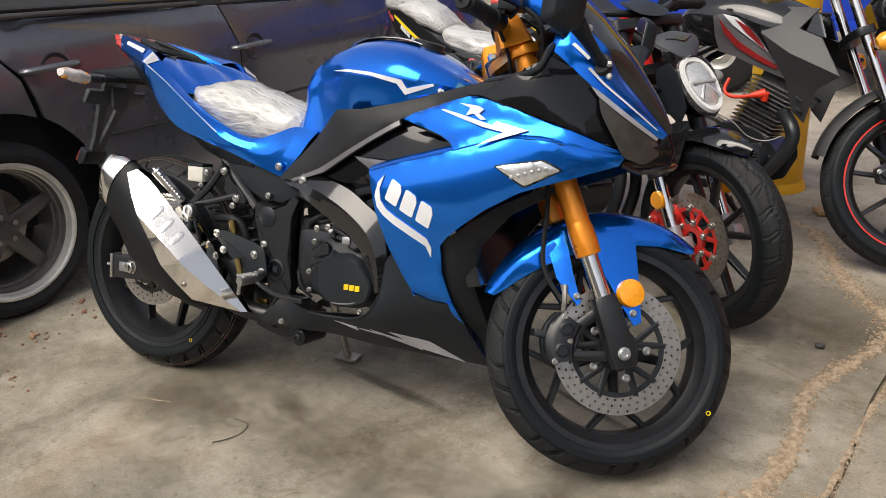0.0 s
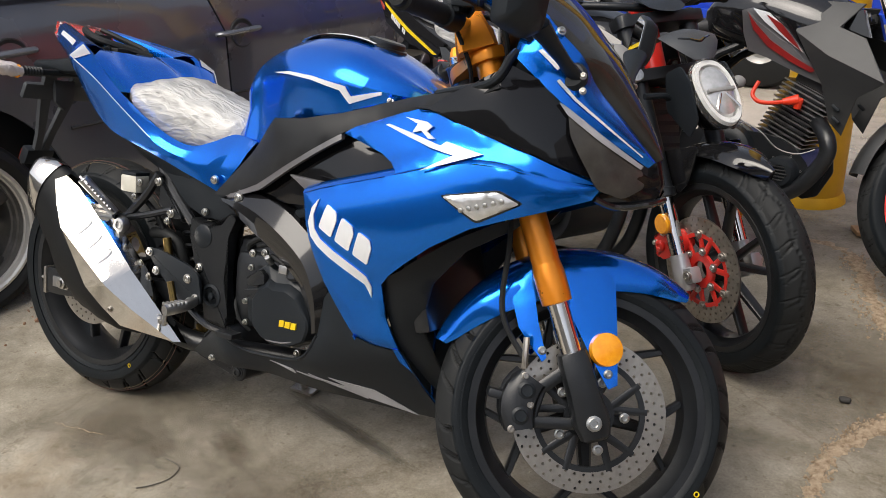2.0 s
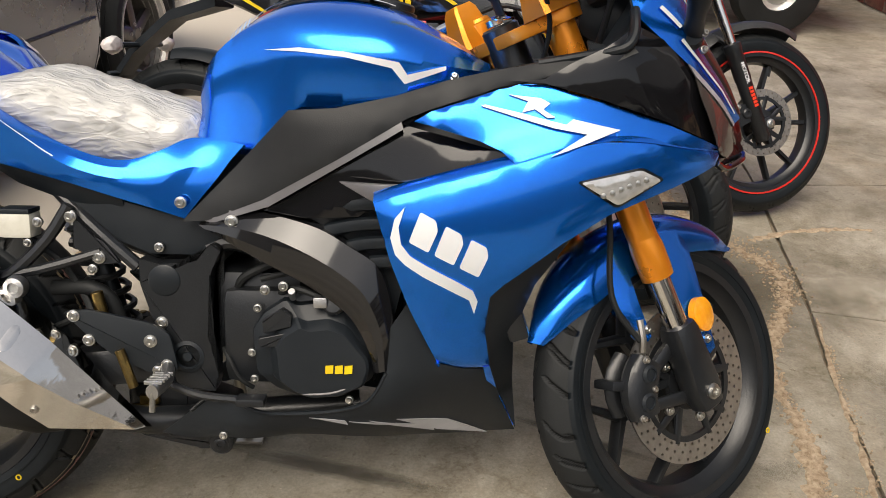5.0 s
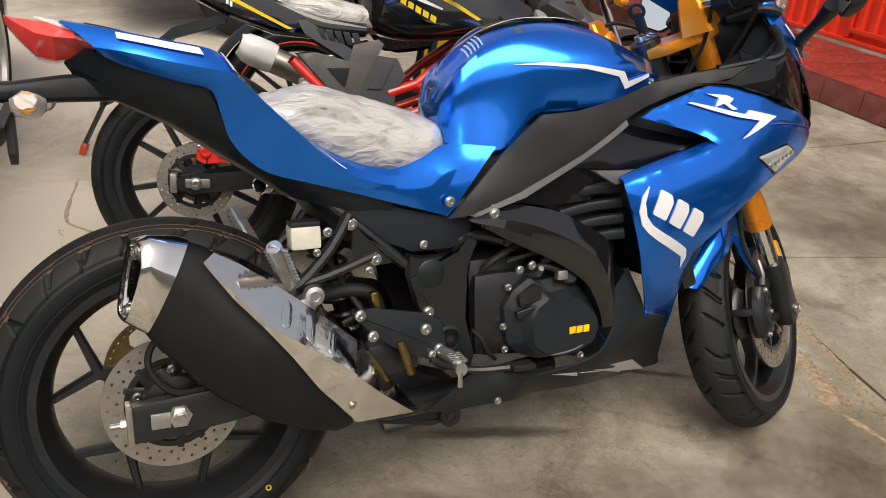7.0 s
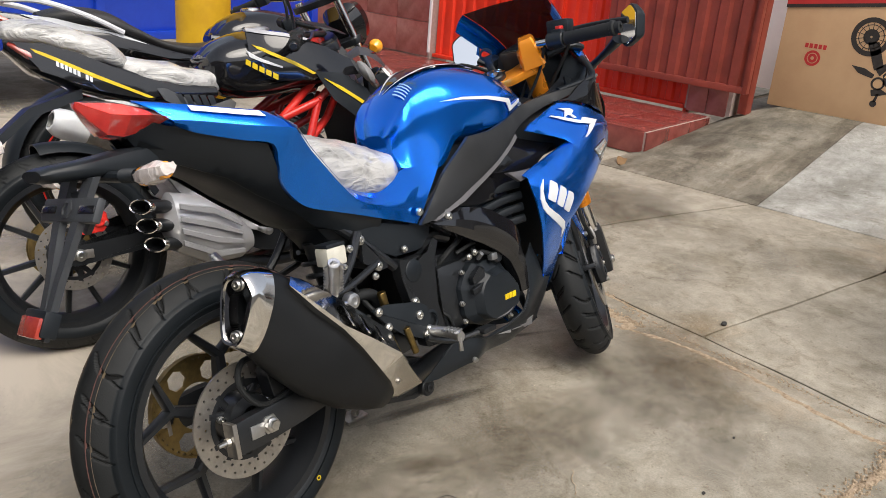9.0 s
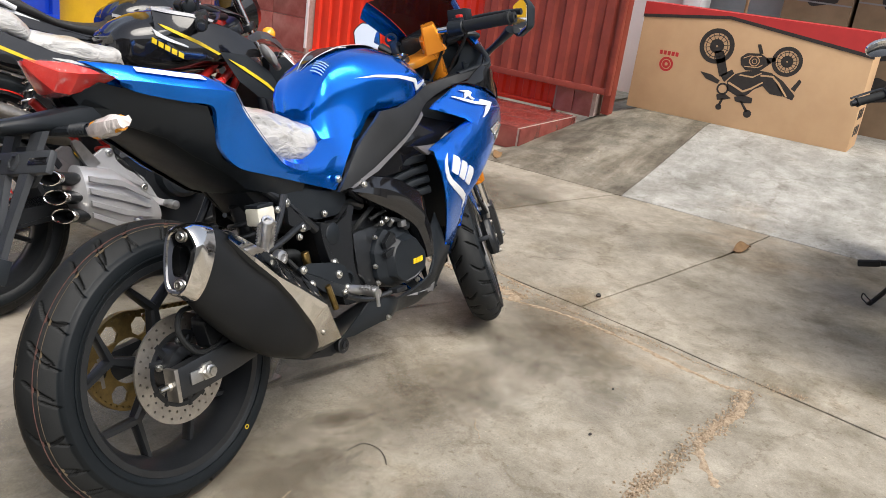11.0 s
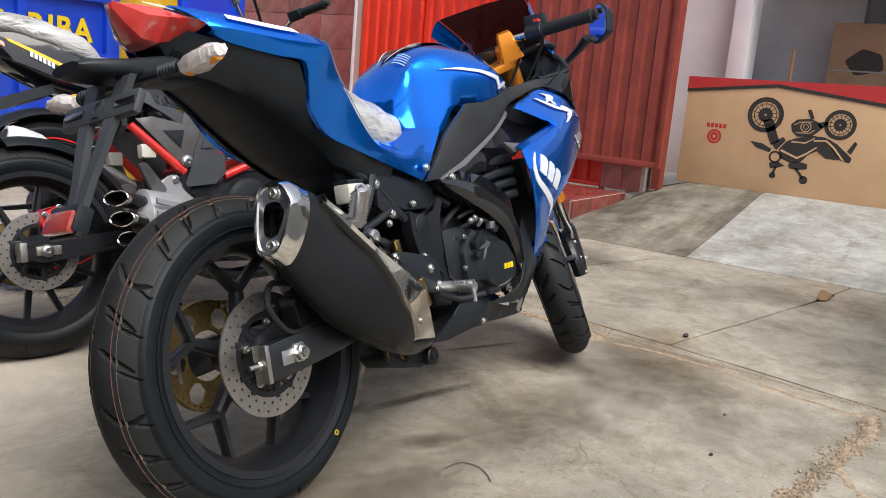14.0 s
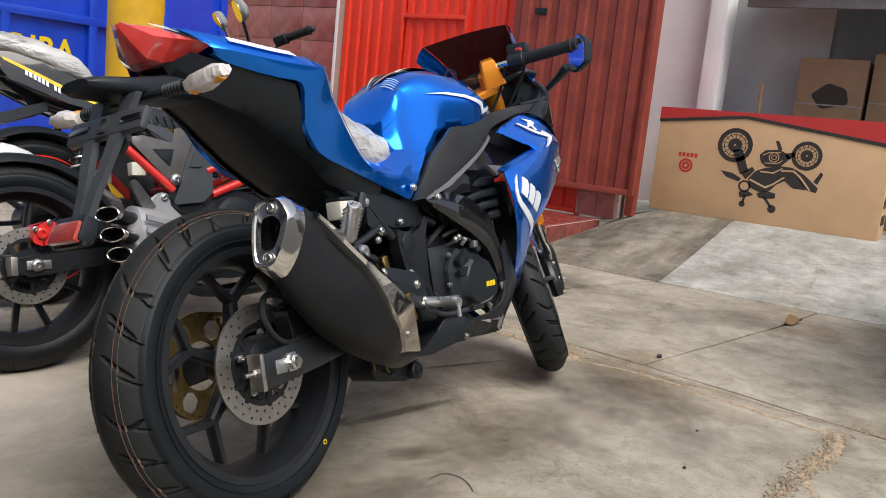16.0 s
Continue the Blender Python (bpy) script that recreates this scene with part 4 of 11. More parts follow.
for k, (x, y, rx, ry, rz) in enumerate(((0.75, -0.16, 0.70, 0.30, -6), (1.45, -0.25, 0.60, 0.40, 20), (0.15, -0.12, 0.45, 0.30, 0), (2.75, 0.9, 0.8, 0.7, 30), (1.75, 0.9, 0.5, 0.5, 0), (-0.5, 0.85, 0.28, 0.22, 50), (0.47, -0.05, 0.16, 0.07, -30))):
    bm = B()
    bmesh.ops.create_circle(bm, cap_ends=True, radius=1.0, segments=28)
    solo("brown_stain", bm, M["brown_stain"], "brown damp stain soaked into the concrete", "stain", "stuff", m=pose(x, y, 0.0022 + 0.00008 * k, 0, 0, rz) @ Matrix.Diagonal((rx, ry, 1, 1)))

rnd = random.Random(5)
# dark scuffs under the sport bike
for k, (x, y, rx, ry, rz) in enumerate(((0.69, 0.122, 0.27, 0.030, -13.5), (1.20, 0.235, 0.24, 0.016, -25))):
    bm = B()
    bmesh.ops.create_circle(bm, cap_ends=True, radius=1.0, segments=28)
    solo("scuff_mark", bm, M["scuff"], "dark rubber scuff mark on the concrete", "stain", "stuff", m=pose(x, y, 0.0032 + 0.00006 * k, 0, 0, rz) @ Matrix.Diagonal((rx, ry, 1, 1)))
# pale scratches in the concrete
for pts in ([(0.16, -0.175), (0.09, -0.180), (0.011, -0.196)], [(0.74, -0.325), (0.66, -0.381)]):
    bm = B()
    path = [Vector((*p, 0.0030)) + Vector((rnd.uniform(-1, 1), rnd.uniform(-1, 1), 0)) * 0.004 for p in (q.xy for q in smooth_path([(a, b, 0) for a, b in pts], 8))]
    rr = []
    for i, p in enumerate(path):
        d = (path[min(i + 1, len(path) - 1)] - path[max(i - 1, 0)]).normalized()
        w = Vector((-d.y, d.x, 0)) * rnd.uniform(0.0004, 0.0015)
        rr.append([p - w, p + Vector((0, 0, 0.0006)), p + w])
    add_loft(bm, rr, caps=False, closed=False)
    solo("scratch", bm, M["sand"], "thin pale scratch in the concrete", "scratch", "stuff")

for x, y, r in ((1.706, 0.744 + 0.03, 0.012), (1.89, -0.22, 0.011), (1.2, -0.55, 0.004), (0.9, -0.6, 0.005)):
    bm = B()
    bmesh.ops.create_icosphere(bm, subdivisions=2, radius=r, matrix=Matrix.Translation((x, y, r * 0.7)) @ Matrix.Diagonal((1.2, 0.9, 0.75, 1)))
    for v in bm.verts:
        v.co += Vector((rnd.uniform(-1, 1), rnd.uniform(-1, 1), rnd.uniform(-1, 1))) * r * 0.12
    solo("pebble", bm, M["stone"], "small dark pebble lying on the concrete", "pebble", group="pebbles on the yard")

for x, y, rz in ((3.63, 1.195, 20), (3.07, -0.50, -15)):
    bm = B()
    top = [(0.09 * (u / 8 - 0.5) * 2, 0.032 * math.sin(math.pi * u / 8)) for u in range(9)]
    loop = top + [(a, -b * 0.8) for a, b in top[-2:0:-1]]
    add_plate(bm, loop, 0.004, 0.006, axes="xy")
    for v in bm.verts:
        v.co.z += 0.02 * (abs(v.co.y) / 0.03) ** 2 + 0.012 * math.sin(v.co.x * 40)
    solo("dry_leaf", bm, M["leaf"], "curled dry brown leaf on the concrete", "leaf", m=pose(x, y, 0.006, 0, 0, rz), group="dry leaves")

bm = B()
add_tube(bm, [(0.376, -0.165, 0.003), (0.427, -0.173, 0.003), (0.439, -0.210, 0.003), (0.422, -0.246, 0.003), (0.397, -0.271, 0.003)], 0.0014, 6)
solo("wire_scrap", bm, M["wire"], "thin bent scrap of dusty wire on the concrete", "wire")
# reddish crumbs by the car's wheel
bm = B()
for x, y, n_, spread in ((-0.66, -0.07, 16, 0.05), (-0.53, -0.06, 14, 0.04), (-0.61, 0.19, 16, 0.06), (-0.38, -0.26, 10, 0.04), (-0.41, 0.16, 12, 0.05), (-0.50, 0.05, 14, 0.14)):
    for _ in range(n_):
        r = rnd.uniform(0.002, 0.006) if rnd.random() < 0.85 else rnd.uniform(0.007, 0.012)
        c = Vector((x + rnd.gauss(0, spread), y + rnd.gauss(0, spread * 0.7), r * 0.45))
        bmesh.ops.create_icosphere(bm, subdivisions=1, radius=r, matrix=Matrix.Translation(c) @ Matrix.Rotation(rnd.uniform(0, 6), 4, "Z") @ Matrix.Diagonal((rnd.uniform(0.8, 1.5), rnd.uniform(0.6, 1.1), rnd.uniform(0.5, 0.9), 1)))
solo("brick_crumbs", bm, M["brick_grit"], "reddish brick crumbs scattered on the concrete", "rubble", "stuff", smooth=False)
bm = B()
add_box(bm, (0, 0, 0), (0.14, 0.07, 0.016), bevel=0.003)
solo("wood_scrap", bm, M["wood"], "broken scrap of brown wood beside the yellow post", "wood", m=pose(1.66, 1.93, 0.009, 0, 4, 25))

# ---- ramp and platform ----
bm = B()
prof = [(3.50, 0.0), (3.9, 0.055), (4.6, 0.175), (5.05, 0.252), (5.2, 0.26), (7.6, 0.26)]
L_, R_ = 1.02, 0.33


def ramp_mesh(y0, y1, fade):
    bm = B()
    rows = []
    n = 16
    for j in range(n + 1):
        y = y0 + (y1 - y0) * j / n
        k = 1.0
        if fade:
            k = min(1.0, max(0.0, (y0 - y) / 0.45)) ** 0.5
        rows.append([(x, y, z * k + 0.003 + (0 if k else 0)) for x, z in prof])
    vs = [[bm.verts.new(p) for p in r] for r in rows]
    for a, b in zip(vs, vs[1:]):
        for i in range(len(prof) - 1):
            bm.faces.new((a[i], a[i + 1], b[i + 1], b[i]))
    lows = [[bm.verts.new((p.co.x, p.co.y, -0.02)) for p in r] for r in vs]
    for a, b in zip(lows, lows[1:]):
        for i in range(len(prof) - 1):
            bm.faces.new((a[i], b[i], b[i + 1], a[i + 1]))
    for row, low in ((vs[0], lows[0]), (vs[-1], lows[-1])):
        for i in range(len(prof) - 1):
            bm.faces.new((row[i], low[i], low[i + 1], row[i + 1]))
    for i in (0, len(prof) - 1):
        for a in range(len(vs) - 1):
            bm.faces.new((vs[a][i], vs[a + 1][i], lows[a + 1][i], lows[a][i]))
    return bm


ramp = thing("ramp", "sloping concrete ramp up to the shop, one half stained, one half pale", "ramp", kind="structure")
part("stained_half", ramp_mesh(1.30, 0.30, True), M["concrete_dirty"], ramp)
part("pale_half", ramp_mesh(0.296, -7.0, False), M["concrete_pale"], ramp)

# ---- tiled step, wall and gates along x = 4.9 ----
step = thing("tiled_step", "low step faced with dark red tiles before the gate", "step", kind="structure")
bm = B()
add_box(bm, (4.42, 4.60, 0.075), (0.96, 6.76, 0.146))
part("core", bm, M["grout"], step, smooth=False)
me_face = finish(add_box(B(), (0, 0, 0), (0.012, 0.292, 0.142), bevel=0.002), M["tile_step"], "tile")
me_top = finish(add_box(B(), (0, 0, 0), (0.300, 0.292, 0.012), bevel=0.002), M["tile_step"], "tile")
for k in range(22):
    y = 1.38 + 0.298 * k
    ob = new("tile", me_face)
    ob.parent, ob.location = step, (3.936, y, 0.076)
    for j in range(3):
        ob = new("tile", me_top)
        ob.parent, ob.location = step, (4.088 + 0.305 * j, y, 0.152)
for j in range(3):
    bm = B()
    add_box(bm, (4.088 + 0.305 * j, 1.215, 0.076), (0.300, 0.012, 0.142), bevel=0.002)
    part("tile", bm, M["tile_step"], step)

wall = thing("wall_gate", "shop front wall of burgundy tiles beside the red gate", "wall", kind="structure")
bm = B()
add_box(bm, (5.03, 6.6, 1.9), (0.24, 5.3, 3.8))
add_box(bm, (5.03, 1.27, 0.62), (0.24, 0.34, 0.9))
add_box(bm, (5.03, 2.60, 3.35), (0.24, 2.7, 0.9))
part("wall_core", bm, M["grout"], wall, smooth=False)
me_wall = finish(add_box(B(), (0, 0, 0), (0.012, 0.396, 0.296), bevel=0.002), M["tile"], "tile")
for i in range(12):
    for k in range(9):
        ob = new("tile", me_wall)
        ob.parent, ob.location = wall, (4.904, 4.17 + 0.40 * k, 0.31 + 0.30 * i)
me_pil = finish(add_box(B(), (0, 0, 0), (0.012, 0.145, 0.296), bevel=0.002), M["tile"], "tile")
for i in range(3):
    for k in range(2):
        ob = new("tile", me_pil)
        ob.parent, ob.location = wall, (4.904, 1.20 + 0.15 * k, 0.31 + 0.30 * i)
bm = B()
add_box(bm, (4.897, 3.955, 1.9), (0.02, 0.02, 3.4))
part("edge_trim", bm, M["white_decal"], wall, "pale metal edge strip")


def corrugated(y0, y1, z0, z1, x, pitch, depth):
    """A trapezoid-profile steel sheet standing in the plane of y and z."""
    bm = B()
    pts, y = [], y0
    while y < y1 - 1e-6:
        for f, d in ((0.0, 0), (0.18, 0), (0.30, 1), (0.70, 1), (0.82, 0)):
            yy = y + f * pitch
            if yy <= y1:
                pts.append((x - depth * d, yy))
        y += pitch
    pts.append((x, y1))
    front = [[bm.verts.new((a, b, z)) for a, b in pts] for z in (z0, z1)]
    back = [[bm.verts.new((a + 0.004, b, z)) for a, b in pts] for z in (z0, z1)]
    for i in range(len(pts) - 1):
        bm.faces.new((front[0][i], front[0][i + 1], front[1][i + 1], front[1][i]))
        bm.faces.new((back[0][i], back[1][i], back[1][i + 1], back[0][i + 1]))
        for r in (0, 1):
            bm.faces.new((front[r][i], back[r][i], back[r][i + 1], front[r][i + 1]))
    return bm


gate = thing("door_gate", "bright red corrugated steel gate, closed, with a wicket door", "gate", kind="structure")
part("sheet", corrugated(1.44, 3.94, 0.17, 2.92, 5.0, 0.115, 0.022), M["gate_red"], gate, smooth=False)
bm = B()
add_box(bm, (4.975, 1.455, 1.5), (0.05, 0.03, 2.8), bevel=0.004)
part("gate_post", bm, M["gate_red"], gate)
bm = B()
add_box(bm, (4.965, 2.70, 0.175), (0.06, 2.48, 0.03), bevel=0.004)
part("bottom_rail", bm, M["gate_red"], gate)
bm = B()
for a, b, w, h in ((2.63, 1.2, 0.035, 2.0), (3.28, 1.2, 0.035, 2.0)):
    add_box(bm, (4.966, a, b), (0.03, w, h), bevel=0.003)
for z in (0.25, 1.62, 2.19):
    add_box(bm, (4.964, 2.955, z), (0.028, 0.62, 0.035), bevel=0.003)
wicket = part("wicket_frame", bm, M["gate_red"], gate)
bm = B()
add_cyl(bm, (4.945, 3.27, 1.40), (4.945, 3.27, 1.52), 0.012)
add_cyl(bm, (4.945, 3.27, 0.60), (4.945, 3.27, 0.72), 0.012)
part("hinge", bm, M["gate_red"], wicket)

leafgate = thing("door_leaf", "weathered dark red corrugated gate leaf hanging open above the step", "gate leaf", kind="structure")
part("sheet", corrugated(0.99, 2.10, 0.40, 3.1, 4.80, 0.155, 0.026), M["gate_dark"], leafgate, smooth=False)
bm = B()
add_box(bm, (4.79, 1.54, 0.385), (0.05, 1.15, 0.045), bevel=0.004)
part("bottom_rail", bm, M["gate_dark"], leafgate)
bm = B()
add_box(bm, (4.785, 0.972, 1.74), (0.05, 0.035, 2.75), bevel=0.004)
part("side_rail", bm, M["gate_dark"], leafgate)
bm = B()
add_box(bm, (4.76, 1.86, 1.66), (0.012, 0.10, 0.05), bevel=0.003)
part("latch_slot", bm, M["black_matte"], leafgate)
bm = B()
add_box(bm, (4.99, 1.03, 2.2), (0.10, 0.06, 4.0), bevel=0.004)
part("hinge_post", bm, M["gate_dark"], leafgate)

# ---- white building behind the box ----
bm = B()
add_box(bm, (6.15, 1.20, 2.1), (0.25, 0.62, 3.7))
solo("wall_white", bm, M["plaster"], "white painted plaster wall behind the carton", "wall", "structure", smooth=False)
bm = B()
add_box(bm, (6.00, 0.82, 2.1), (0.30, 0.14, 3.7), bevel=0.01)
solo("wall_pillar", bm, M["plaster"], "white plaster pillar at the building's corner", "pillar", "structure")
# bay walls: their shade is in the grey base colour
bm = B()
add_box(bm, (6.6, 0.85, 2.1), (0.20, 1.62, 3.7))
solo("wall_recess", bm, M["plaster_shade"], "plaster wall of the storage bay, shade put into its grey", "wall", "structure", smooth=False)
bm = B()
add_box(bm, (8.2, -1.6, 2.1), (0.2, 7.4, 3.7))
solo("wall_store", bm, M["plaster_shade"], "rear wall of the open storage bay, shade put into its grey", "wall", "structure", smooth=False)

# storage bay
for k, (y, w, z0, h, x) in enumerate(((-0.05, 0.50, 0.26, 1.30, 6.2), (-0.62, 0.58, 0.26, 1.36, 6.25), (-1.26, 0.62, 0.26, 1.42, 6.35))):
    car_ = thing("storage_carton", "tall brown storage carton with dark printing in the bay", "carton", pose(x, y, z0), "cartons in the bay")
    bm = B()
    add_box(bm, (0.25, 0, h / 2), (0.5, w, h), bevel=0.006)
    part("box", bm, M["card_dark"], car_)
    for z in (0.3, 0.62, 0.95):
        bm = B()
        add_plate(bm, rounded([(-0.15, z), (0.05, z - 0.05), (0.14, z + 0.06), (0.02, z + 0.16), (-0.12, z + 0.12)], 0.03), -0.0025, -0.001, axes="yz")
        part("print", bm, M["print_black"], car_, "dark printed shape")
    bm = B()
    add_box(bm, (-0.001, 0, h * 0.72), (0.004, w * 0.99, 0.012))
    part("strap", bm, M["tin"], car_)
bm = B()
rows = []
for y in np.linspace(-6.5, 0.62, 60):
    z = 0.014 * math.sin(y * 44)
    rows.append([(5.75, y, 1.98 + z), (6.6, y, 2.16 + z), (7.6, y, 2.38 + z), (8.4, y, 2.55 + z)])
add_loft(bm, [[(a, b, c) for a, b, c in r] + [(a, b, c + 0.006) for a, b, c in r[::-1]] for r in rows])
solo("roof_sheet", bm, M["tin"], "grey corrugated roof sheets over the storage bay", "roof", "structure", smooth=False)
for x, z in ((5.85, 1.93), (7.0, 2.17)):
    bm = B()
    add_box(bm, (x, -3.0, z), (0.05, 7.2, 0.08), bevel=0.004)
    solo("roof_beam", bm, M["tin"], "dark steel beam under the roof sheets", "beam", "structure")
bm = B()
add_cyl(bm, (6.02, 0.42, 0.26), (6.0, 0.43, 1.32), 0.013, seg=10)
solo("broom_handle", bm, M["wood"], "wooden pole leaning beside the white wall", "pole")

# ---- the large printed carton on the ramp ----
carton = thing("motorcycle_carton", "large kraft carton with red top and black motorcycle print", "carton", pose(5.20, 0.16, 0.262))
W_, H_, D_ = 1.60, 0.80, 0.44
bm = B()
add_box(bm, (D_ / 2, 0, H_ / 2 - 0.02), (D_, W_, H_ - 0.04), bevel=0.006)
part("carton_body", bm, M["cardboard"], carton)
bm = B()
add_plate(bm, [(W_ / 2 + 0.004, 0.690), (0.17, 0.765), (-W_ / 2 - 0.004, 0.655), (-W_ / 2 - 0.004, H_), (W_ / 2 + 0.004, H_ - 0.02)], -0.005, D_ + 0.005, axes="yz")
part("lid", bm, M["print_red"], carton, "red printed lid band", smooth=False)
bm = B()
add_plate(bm, [(W_ / 2 + 0.004, 0.668), (0.17, 0.742), (-W_ / 2 - 0.004, 0.630), (-W_ / 2 - 0.004, 0.655), (0.17, 0.765), (W_ / 2 + 0.004, 0.690)], -0.0062, -0.004, axes="yz")
part("border_stripe", bm, M["print_black"], carton, "black stripe under the lid", smooth=False)


def flat_ring(cy, cz, r0, r1, seg=32):
    bm = B()
    add_lathe(bm, (-0.0022, cy, cz), (1, 0, 0), [(r0, 0), (r1, 0), (r1, 0.0014), (r0, 0.0014)], seg, close=True)
    return bm


def flat_shape(pts, r=0.006):
    bm = B()
    add_plate(bm, rounded(pts, r), -0.0022, -0.0008, axes="yz")
    return bm


# print of an upturned motorcycle, carton y runs towards the yard's far side
for cy, cz, r in ((0.222, 0.547, 0.124), (-0.274, 0.523, 0.102)):
    part("print_tyre", flat_ring(cy, cz, r * 0.74, r), M["print_black"], carton)
    part("print_hub", flat_ring(cy, cz, r * 0.06, r * 0.40), M["print_black"], carton)
    part("print_rim", flat_ring(cy, cz, r * 0.60, r * 0.64), M["print_black"], carton)
    for k in range(14):
        a = radians(360 / 14 * k + 12)
        c_, s_ = math.cos(a), math.sin(a)
        part("print_spoke", flat_shape([(cy + c_ * r * 0.3 - s_ * 0.002, cz + s_ * r * 0.3 + c_ * 0.002), (cy + c_ * r * 0.78 - s_ * 0.002, cz + s_ * r * 0.78 + c_ * 0.002),
                                        (cy + c_ * r * 0.78 + s_ * 0.002, cz + s_ * r * 0.78 - c_ * 0.002), (cy + c_ * r * 0.3 + s_ * 0.002, cz + s_ * r * 0.3 - c_ * 0.002)], 0.001), M["print_black"], carton)
for pts in (
    [(0.233, 0.51), (0.166, 0.524), (0.102, 0.371), (0.156, 0.34)],
    [(0.3, 0.355), (0.213, 0.346), (0.145, 0.314), (0.156, 0.288), (0.248, 0.311)],
    [(0.15, 0.351), (0.079, 0.406), (0.057, 0.383), (0.113, 0.309)],
    [(0.041, 0.498), (0.004, 0.535), (-0.089, 0.547), (-0.138, 0.525), (-0.175, 0.498), (-0.141, 0.461), (-0.105, 0.425), (-0.012, 0.417), (0.027, 0.449)],
    [(-0.129, 0.524), (-0.191, 0.539), (-0.203, 0.516), (-0.152, 0.486)],
    [(-0.053, 0.605), (-0.076, 0.61), (-0.107, 0.549), (-0.082, 0.543)],
):
    part("print_shape", flat_shape(pts), M["print_black"], carton)
for pts in (
    [(0.095, 0.319), (0.05, 0.38), (-0.013, 0.409), (-0.113, 0.433), (-0.197, 0.43), (-0.248, 0.385), (-0.303, 0.286), (-0.216, 0.286), (-0.154, 0.332), (-0.103, 0.298), (-0.063, 0.247), (0.002, 0.229), (0.079, 0.258)],
    [(-0.206, 0.425), (-0.278, 0.391), (-0.381, 0.307), (-0.372, 0.273), (-0.307, 0.287), (-0.254, 0.345)],
    [(-0.343, 0.349), (-0.383, 0.423), (-0.401, 0.407), (-0.372, 0.332)],
    [(0.02, 0.219), (-0.034, 0.248), (-0.108, 0.235), (-0.109, 0.199), (-0.042, 0.188), (0.005, 0.191)],
    [(0.147, 0.216), (0.09, 0.232), (0.038, 0.206), (0.084, 0.187), (0.135, 0.176)],
    [(0.105, 0.2), (0.089, 0.197), (0.103, 0.138), (0.119, 0.142)],
    [(-0.025, 0.198), (-0.04, 0.204), (-0.098, 0.14), (-0.084, 0.127)],
):
    part("print_shape", flat_shape(pts), M["print_black"], carton)
for cy, cz, r in ((0.112, 0.130, 0.022), (-0.098, 0.122, 0.029)):
    part("print_mirror", flat_ring(cy, cz, 0.0005, r, 12), M["print_black"], carton)
part("print_lamp", flat_ring(0.113, 0.261, 0.030, 0.043), M["print_black"], carton)
for pts in (
    [(0.086, 0.307), (-0.032, 0.262), (-0.085, 0.294), (-0.152, 0.352), (-0.147, 0.360), (-0.079, 0.306), (-0.03, 0.277), (0.079, 0.320)],
    [(-0.122, 0.406), (-0.208, 0.413), (-0.259, 0.375), (-0.334, 0.289), (-0.325, 0.284), (-0.249, 0.365), (-0.204, 0.401), (-0.124, 0.394)],
    [(0.021, 0.374), (-0.074, 0.374), (-0.129, 0.415), (-0.128, 0.422), (-0.073, 0.384), (0.018, 0.384)],
    [(0.020, 0.50), (-0.02, 0.522), (-0.10, 0.530), (-0.10, 0.525), (-0.02, 0.516), (0.018, 0.494)],
    [(0.0, 0.44), (-0.09, 0.446), (-0.12, 0.470), (-0.118, 0.476), (-0.088, 0.452), (0.0, 0.446)],
):
    bm = flat_shape(pts, 0.002)
    bmesh.ops.translate(bm, vec=(-0.0012, 0, 0), verts=bm.verts)
    part("print_gap", bm, M["cardboard"], carton)
for r0, r1 in ((0.030, 0.036), (0.014, 0.018)):
    bm = flat_ring(-0.059, 0.489, r0, r1)
    bmesh.ops.translate(bm, vec=(-0.0012, 0, 0), verts=bm.verts)
    part("print_gap", bm, M["cardboard"], carton)
part("logo_ring", flat_ring(0.56, 0.36, 0.036, 0.052), M["print_red"], carton, "red printed logo ring")
part("logo_dot", flat_ring(0.56, 0.36, 0.012, 0.030), M["print_red"], carton)
for k in range(5):
    part("logo_bar", flat_shape([(0.625 - k * 0.03, 0.425), (0.603 - k * 0.03, 0.425), (0.603 - k * 0.03, 0.455), (0.625 - k * 0.03, 0.455)], 0.003), M["print_red"], carton, "red printed bar")
for z in (0.10, 0.22):
    bm = B()
    for k in range(3):
        add_plate(bm, rounded([(0.06 + k * 0.10, z), (0.13 + k * 0.10, z), (0.13 + k * 0.10, z + 0.07), (0.06 + k * 0.10, z + 0.07)], 0.004), -W_ / 2 - 0.0018, -W_ / 2 - 0.0006)
    part("side_print", bm, M["print_black"], carton, "black handling marks")

# ---- yellow post ----
post = thing("yellow_post", "thick round post painted yellow, standing in the yard", "post", pose(1.395, 2.22, 0))
bm = B()
add_cyl(bm, (0, 0, 0), (0, 0, 3.4), 0.122, seg=40)
part("shaft", bm, M["yellow_paint"], post)
bm = B()
add_lathe(bm, (0, 0, 0), (0, 0, 1), [(0.122, 0), (0.138, 0.0), (0.132, 0.025), (0.123, 0.04)], 40)
part("footing", bm, M["yellow_paint"], post)

# ---- blue cargo truck ----
truck = thing("cargo_truck", "blue steel cargo truck body with yellow lettering, parked", "truck", pose(0, 4.0, 0))
bm = B()
add_box(bm, (1.80, 0.75, 1.12), (3.60, 1.5, 1.42), bevel=0.015)
part("cargo_box", bm, M["truck_blue"], truck)
for x in (0.03, 0.62, 1.22, 1.82, 2.42, 3.02, 3.56):
    bm = B()
    add_box(bm, (x, -0.018, 1.12), (0.06, 0.04, 1.40), bevel=0.006)
    part("upright_rib", bm, M["truck_blue"], truck)
